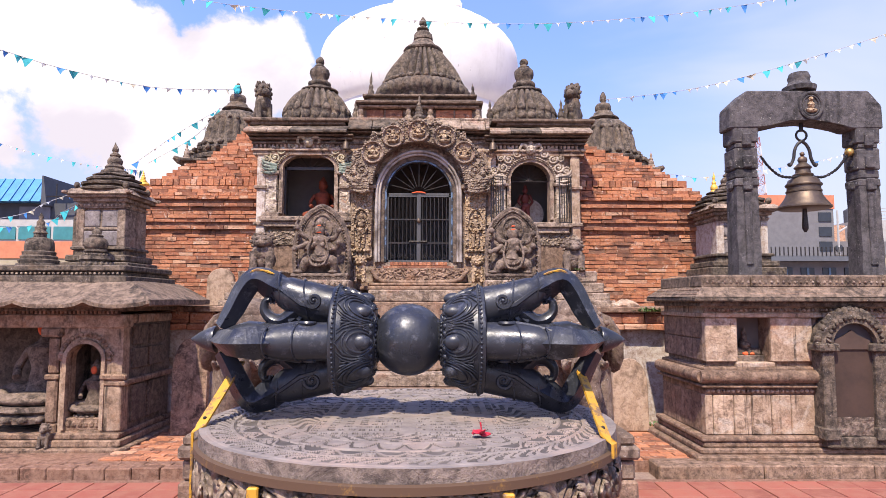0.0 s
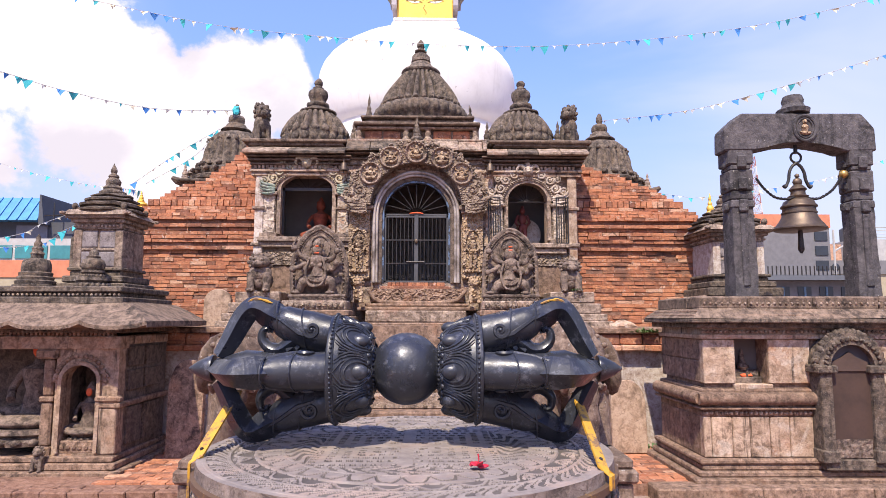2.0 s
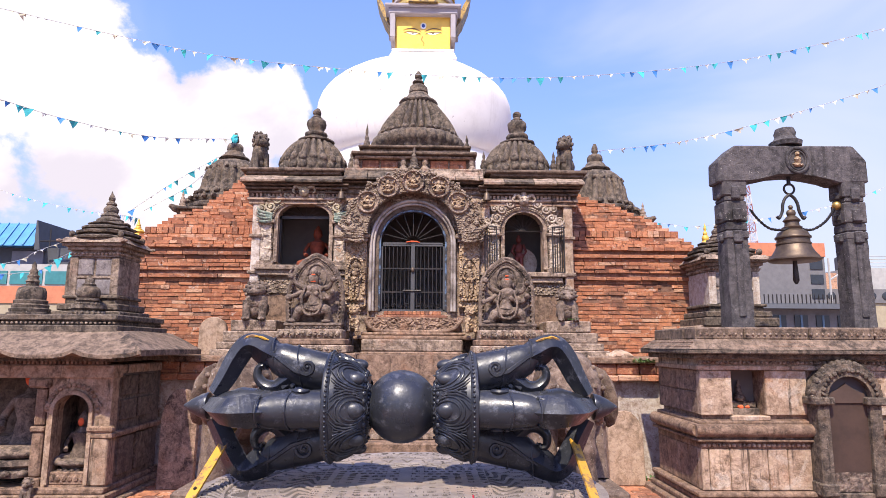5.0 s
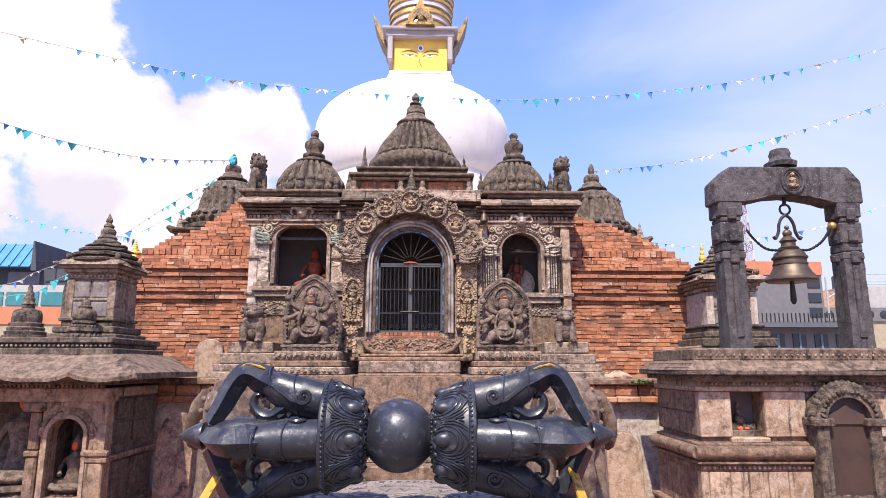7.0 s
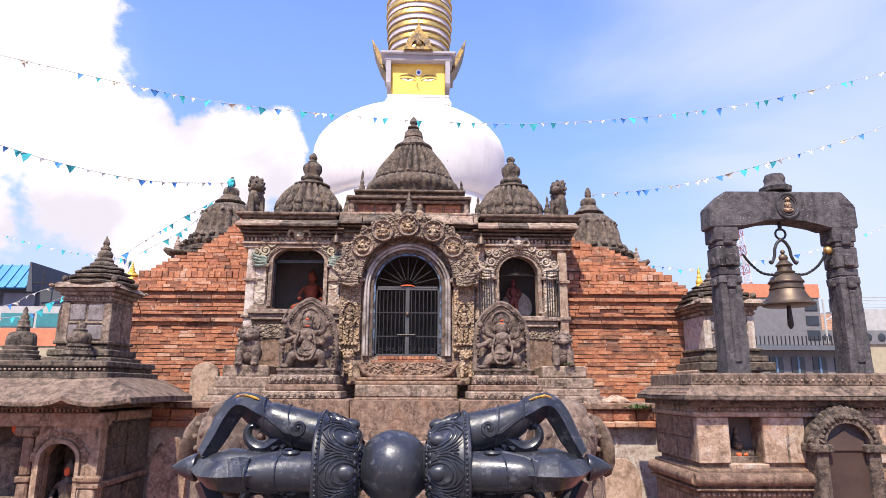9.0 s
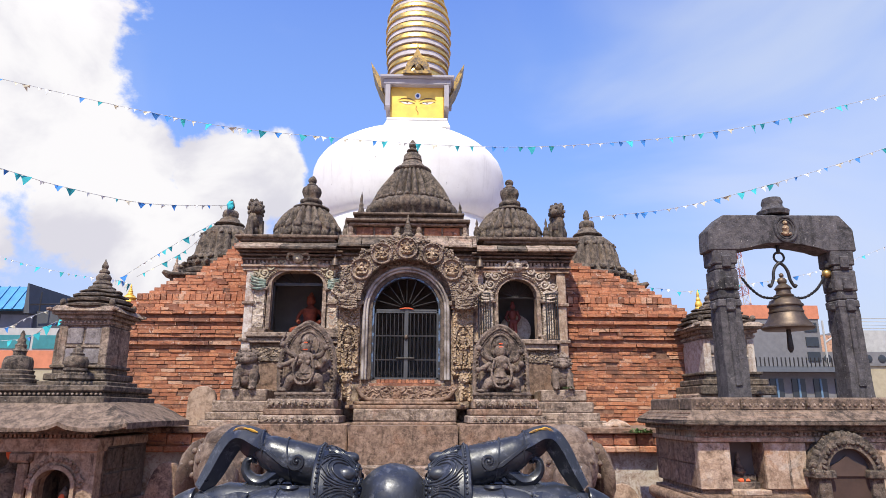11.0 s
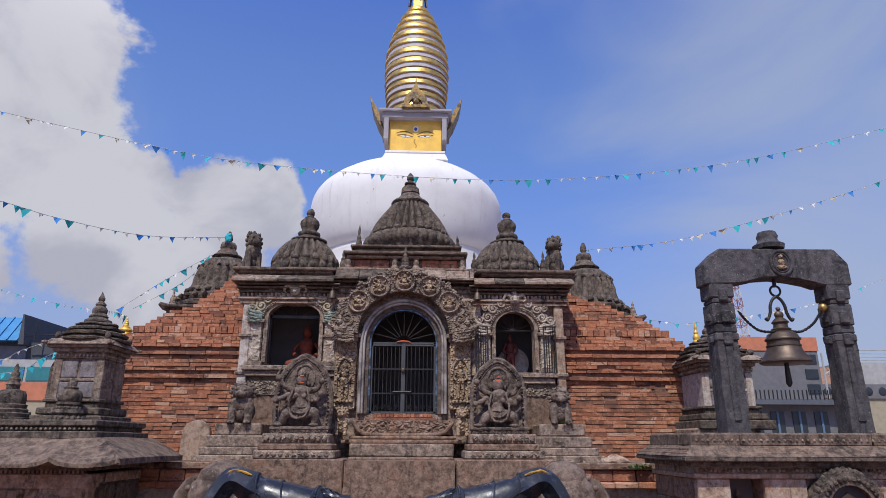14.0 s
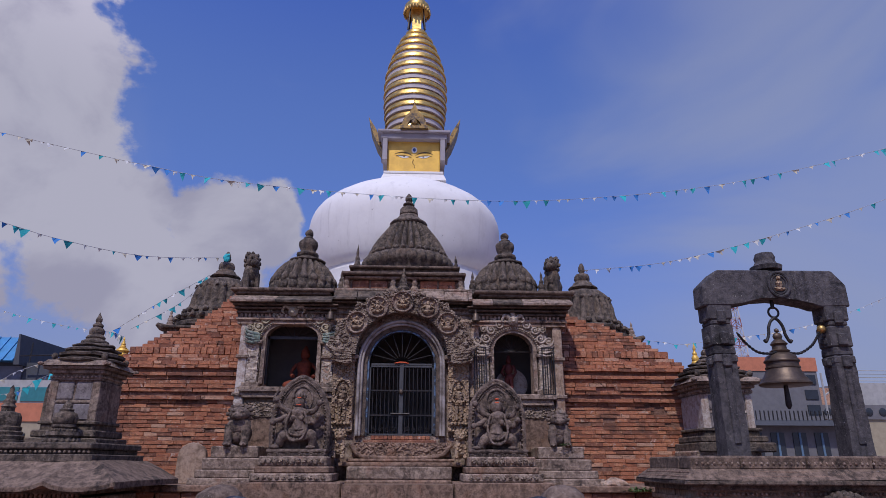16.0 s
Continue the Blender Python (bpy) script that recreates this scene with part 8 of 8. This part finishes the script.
def flag_mesh(i, k):
    bm = bmesh.new()
    r = random.Random(100 * i + k)
    w, h = r.uniform(0.045, 0.075), r.uniform(0.09, 0.14)
    if i < 2:
        pts = [(-w, 0), (-w * 0.3, 0), (w * 0.3, 0), (w, 0), (w * 0.55, -h * 0.45), (r.uniform(-0.3, 0.3) * w, -h), (-w * 0.6, -h * 0.4)]
    else:
        h *= 0.75
        pts = [(-w, 0), (0, 0), (w, 0), (w * 0.7, -h * r.uniform(0.3, 0.6)), (w * 0.35, -h * 0.25), (r.uniform(-0.2, 0.6) * w, -h), (-w * 0.5, -h * 0.35)]
    v = [bm.verts.new((x, r.uniform(-0.012, 0.012) * (z < 0), z)) for x, z in pts]
    f = bm.faces.new(v)
    geo = bmesh.ops.extrude_face_region(bm, geom=[f])["geom"]
    bmesh.ops.translate(bm, verts=[g for g in geo if isinstance(g, bmesh.types.BMVert)], vec=(0, 0.002, 0))
    bmesh.ops.triangulate(bm, faces=bm.faces[:])
    return mesh_of("flag", bm, FLAGS[i])


FM = [[flag_mesh(i, k) for k in range(4)] for i in range(4)]
STRINGS = [
    ([(-9.0, 9.2, 7.45), (-6.76, 9.5, 7.04), (-4.66, 10, 6.76), (-2.75, 10, 6.43), (0.56, 10, 6.20), (2.83, 10, 6.24), (5.64, 10, 6.59), (8.14, 9.5, 7.04), (10.0, 9.2, 7.5)], 1.0, 0.20),
    ([(-7.2, 7.6, 5.3), (-5.78, 8.5, 5.09), (-5.19, 9.0, 5.01), (-4.30, 9.9, 5.05), (-3.256, 10.92, 5.36)], 0.85, 0.17),
    ([(3.22, 10.93, 5.22), (4.2, 10.0, 5.07), (5.05, 9.6, 5.16), (6.31, 9.2, 5.45), (7.39, 8.8, 5.75), (9.0, 8.2, 6.3)], 0.9, 0.17),
    ([(-3.38, 10.85, 5.08), (-4.11, 10.6, 4.51), (-5.08, 11.0, 4.03)], 0.9, 0.18),
    ([(-3.5, 10.75, 4.98), (-3.83, 10.6, 4.46), (-4.7, 10.75, 4.0)], 0.8, 0.18),
    ([(-12.5, 16, 6.1), (-10.59, 16, 5.56), (-9.84, 16, 5.35), (-8.62, 16, 5.10), (-7.2, 15.2, 4.82), (-4.72, 10.62, 3.84)], 1.0, 0.22),
    ([(-7.2, 9.6, 2.75), (-6.07, 9.6, 2.95), (-5.74, 9.6, 3.11), (-5.3, 9.6, 3.28), (-4.8, 9.5, 3.45)], 0.9, 0.16),
    ([(-7.2, 9.6, 2.70), (-6.04, 9.6, 2.77), (-5.64, 9.6, 2.83), (-5.2, 9.3, 2.98), (-4.12, 8.15, 3.0)], 0.9, 0.16),
    ([(2.72, 13.6, 5.0), (4.6, 13.9, 4.62), (5.83, 14, 4.48), (6.39, 14, 4.45), (8.79, 14, 4.80), (10.36, 14, 5.25), (12.2, 14, 6.0)], 1.0, 0.2),
]
for pts, size, step in STRINGS:
    st = thing("flag_string", "cord of small torn blue, teal and white pennants", "prayer flags", "flag strings", at=pts[0])
    line = curve_pts(pts, 10)
    o = Vector(pts[0])
    part("cord", tube(bmesh.new(), [p - o for p in line], 0.0042, 5), CORD, st)
    acc = 0.1
    for p, q in zip(line, line[1:]):
        L = (q - p).length
        while acc < L:
            c = p.lerp(q, acc / L)
            r = rng.random()
            i = 0 if r < 0.25 else 1 if r < 0.48 else 2 if r < 0.86 else 3
            ob = new("pennant", FM[i][rng.randrange(4)])
            s = size * rng.uniform(0.55, 1.2)
            d = q - p
            ob.matrix_basis = Matrix.LocRotScale(c - o, Euler((rng.uniform(-0.4, 0.4), -math.atan2(d.z, math.hypot(d.x, d.y)) + rng.uniform(-0.15, 0.15), math.atan2(d.y, d.x) + rng.uniform(-0.5, 0.5))), (s, s, s))
            ob.parent = st
            acc += step * rng.uniform(0.6, 1.4)
        acc -= L
# pennant knotted on the western corner chaitya
kn = solo("knotted_flag", wear(ball(bmesh.new(), (-3.256, 10.90, 5.36), (0.06, 0.05, 0.09), 2), 0.03, 18), FLAGS[0], "teal pennant knotted round the chaitya tip", "prayer flags")

# ---- town behind ----
BLUE = plain("blue_sheet_roof", (0.05, 0.25, 0.52), 0.55)
CONC = plain("grey_concrete", (0.17, 0.165, 0.175), 0.9)
ORNG = plain("orange_paint", (0.55, 0.20, 0.11), 0.85)
CREM = plain("cream_paint", (0.40, 0.34, 0.24), 0.85)
DKW = plain("dark_window", (0.035, 0.04, 0.05), 0.2)
TEAL = plain("teal_window", (0.05, 0.22, 0.24), 0.3)
WHT = plain("white_frame", (0.42, 0.41, 0.40), 0.7)
DKST = plain("dark_shed", (0.07, 0.075, 0.09), 0.7)

h1 = thing("town_house", "orange and cream house with teal windows and blue roof", "house", "town houses", at=(-18, 26, 0))
part("wall", B(-9, 4.2, 0, 8, 0, 4.0), CREM, h1)
part("orange_band", B(-9.05, 4.25, -0.05, 8, 3.35, 4.05), ORNG, h1)
part("parapet", B(-9, 4.1, -0.02, 0.1, 4.05, 4.95), WHT, h1)
for i in range(9):
    part("window", B(-8.8 + i * 1.42, -7.5 + i * 1.42, -0.06, 0.0, 4.12, 4.66), TEAL, h1)
for i in range(6):
    part("window", B(-8 + i * 2.0, -7.0 + i * 2.0, -0.04, 0.05, 1.6, 2.9), DKW, h1)
part("upper_floor", B(-9, 3.1, 0.8, 8, 4.0, 5.75), DKST, h1, "dark upper storey")
for i in range(5):
    part("shutter", B(-8.2 + i * 2.2, -6.9 + i * 2.2, 0.74, 0.82, 4.6, 5.6), plain("grey_shutter", (0.2, 0.2, 0.24)), h1)
part("blue_roof", frustum(bmesh.new(), -9, 1.75, 0.2, 8, 5.75, 6.85, 0.0, 0.9), BLUE, h1, "blue corrugated sheet roof")
bm = bmesh.new()
for i in range(26):
    tube(bm, [(-8.9 + i * 0.41, 0.18, 5.78), (-8.9 + i * 0.41, 1.08, 6.87)], 0.035, 5)
part("roof_ribs", bm, BLUE, h1, kind="stuff")
part("roof_gable", prism(bmesh.new(), [(1.76, 5.6), (2.0, 5.6), (1.82, 6.85), (1.76, 6.85)], 0.3, 7.5), DKST, h1)
part("side_slope", prism(bmesh.new(), [(2.1, 5.6), (4.6, 6.45), (4.6, 6.1), (3.2, 5.5)], 1.0, 6), DKST, h1)
part("roof_railing", tube(tube(bmesh.new(), [(2.0, 0.3, 5.95), (3.5, 0.3, 6.0)], 0.03, 5), [(2.4, 0.3, 5.7), (2.4, 0.3, 6.5)], 0.03, 5), IRON, h1)

h2 = thing("town_house", "grey rendered house with orange parapet and small windows", "house", "town houses", at=(20, 34, 0))
part("wall", B(-2.8, 2.05, 0, 7, 3.9, 6.75), CONC, h2, "stained grey rendered wall")
part("parapet", B(-2.85, 2.1, -0.05, 7, 6.7, 7.45), ORNG, h2, "orange painted parapet")
part("lower_floor", B(-3.4, 2.6, -1.2, 7, 0, 3.75), CONC, h2)
part("canopy_roof", frustum(bmesh.new(), -3.5, 2.8, -1.9, 0.1, 3.72, 4.0, 0.1), DKST, h2)
for i in range(5):
    w = part("window", B(-2.9 + i * 1.15, -2.2 + i * 1.15, -1.26, -1.18, 2.2, 3.4), DKW, h2)
    part("frame", B(-2.6 + i * 1.15, -2.5 + i * 1.15, -1.3, -1.26, 2.2, 3.4), plain("blue_frame", (0.12, 0.2, 0.3)), w)
for i in range(3):
    part("window", B(1.2 + i * 0.0, 1.9, -0.05, 0.02, 4.4 + i * 0.8, 4.9 + i * 0.8), DKW, h2)
for i in range(26):
    part("railing_bar", B(-2.9 + i * 0.22, -2.86 + i * 0.22, -1.85, -1.80, 4.0, 4.45), IRON, h2)
part("pipes", tube(tube(bmesh.new(), [(2.2, -0.1, 3.7), (2.2, -0.1, 6.6)], 0.06, 6), [(2.2, -0.1, 5.4), (2.7, -0.1, 5.7)], 0.05, 6), WHT, h2)
part("water_tank", lathe(bmesh.new(), [(0.35, 7.4), (0.35, 7.9), (0.1, 8.0)], 14, (-2.0, 2, 0)), DKST, h2)
h3 = thing("town_house", "low brick and white house with roof rail", "house", "town houses", at=(25.5, 36, 0))
part("wall", B(-3.2, 4, 0, 6, 0, 5.0), CREM, h3)
part("brick_storey", B(-2.9, -1.2, 0.5, 4, 5.0, 6.1), BRICK, h3)
part("balustrade", B(-3.2, 4, -0.1, 0.05, 4.3, 5.1), CONC, h3)
for i in range(9):
    part("baluster_opening", ball(bmesh.new(), (-2.8 + i * 0.8, -0.12, 4.7), (0.24, 0.04, 0.24), 2), DKW, h3)
part("upper_wall", B(-0.4, 4, 0.4, 5, 5.0, 6.4), WHT, h3)
part("roof_tank", lathe(bmesh.new(), [(0.4, 6.4), (0.4, 7.2), (0.15, 7.35)], 14, (0.2, 2, 0)), DKST, h3)
bm = bmesh.new()
for i in range(4):
    tube(bm, [(0.5, 1, 6.6 + i * 0.2), (3.5, 1, 6.6 + i * 0.2)], 0.025, 5)
part("roof_rail", bm, WHT, h3)

tower = thing("lattice_mast", "red and white steel lattice mast", "mast", at=(18.6, 35.5, 7.2))
REDW = [plain("mast_red", (0.33, 0.13, 0.12)), plain("mast_white", (0.6, 0.58, 0.57))]
for k in range(7):
    bm = bmesh.new()
    w0, w1, z0, z1 = 0.42 - 0.03 * k, 0.42 - 0.03 * (k + 1), k * 0.55, (k + 1) * 0.55
    c0 = [(-w0, -w0), (w0, -w0), (w0, w0), (-w0, w0)]
    c1 = [(-w1, -w1), (w1, -w1), (w1, w1), (-w1, w1)]
    for i in range(4):
        j = (i + 1) % 4
        tube(bm, [(*c0[i], z0), (*c1[i], z1)], 0.028, 5)
        tube(bm, [(*c0[i], z0), (*c1[j], z1)], 0.016, 4)
        tube(bm, [(*c0[j], z0), (*c1[i], z1)], 0.016, 4)
        tube(bm, [(*c0[i], z0), (*c0[j], z0)], 0.016, 4)
    part("mast_section", bm, REDW[k % 2], tower)
part("antenna", tube(bmesh.new(), [(0, 0, 3.8), (0, 0, 4.4)], 0.09, 6), IRON, tower)
part("mast_foot", B(-0.6, 0.6, -0.6, 0.6, -7.2, 0.02), CONC, tower)
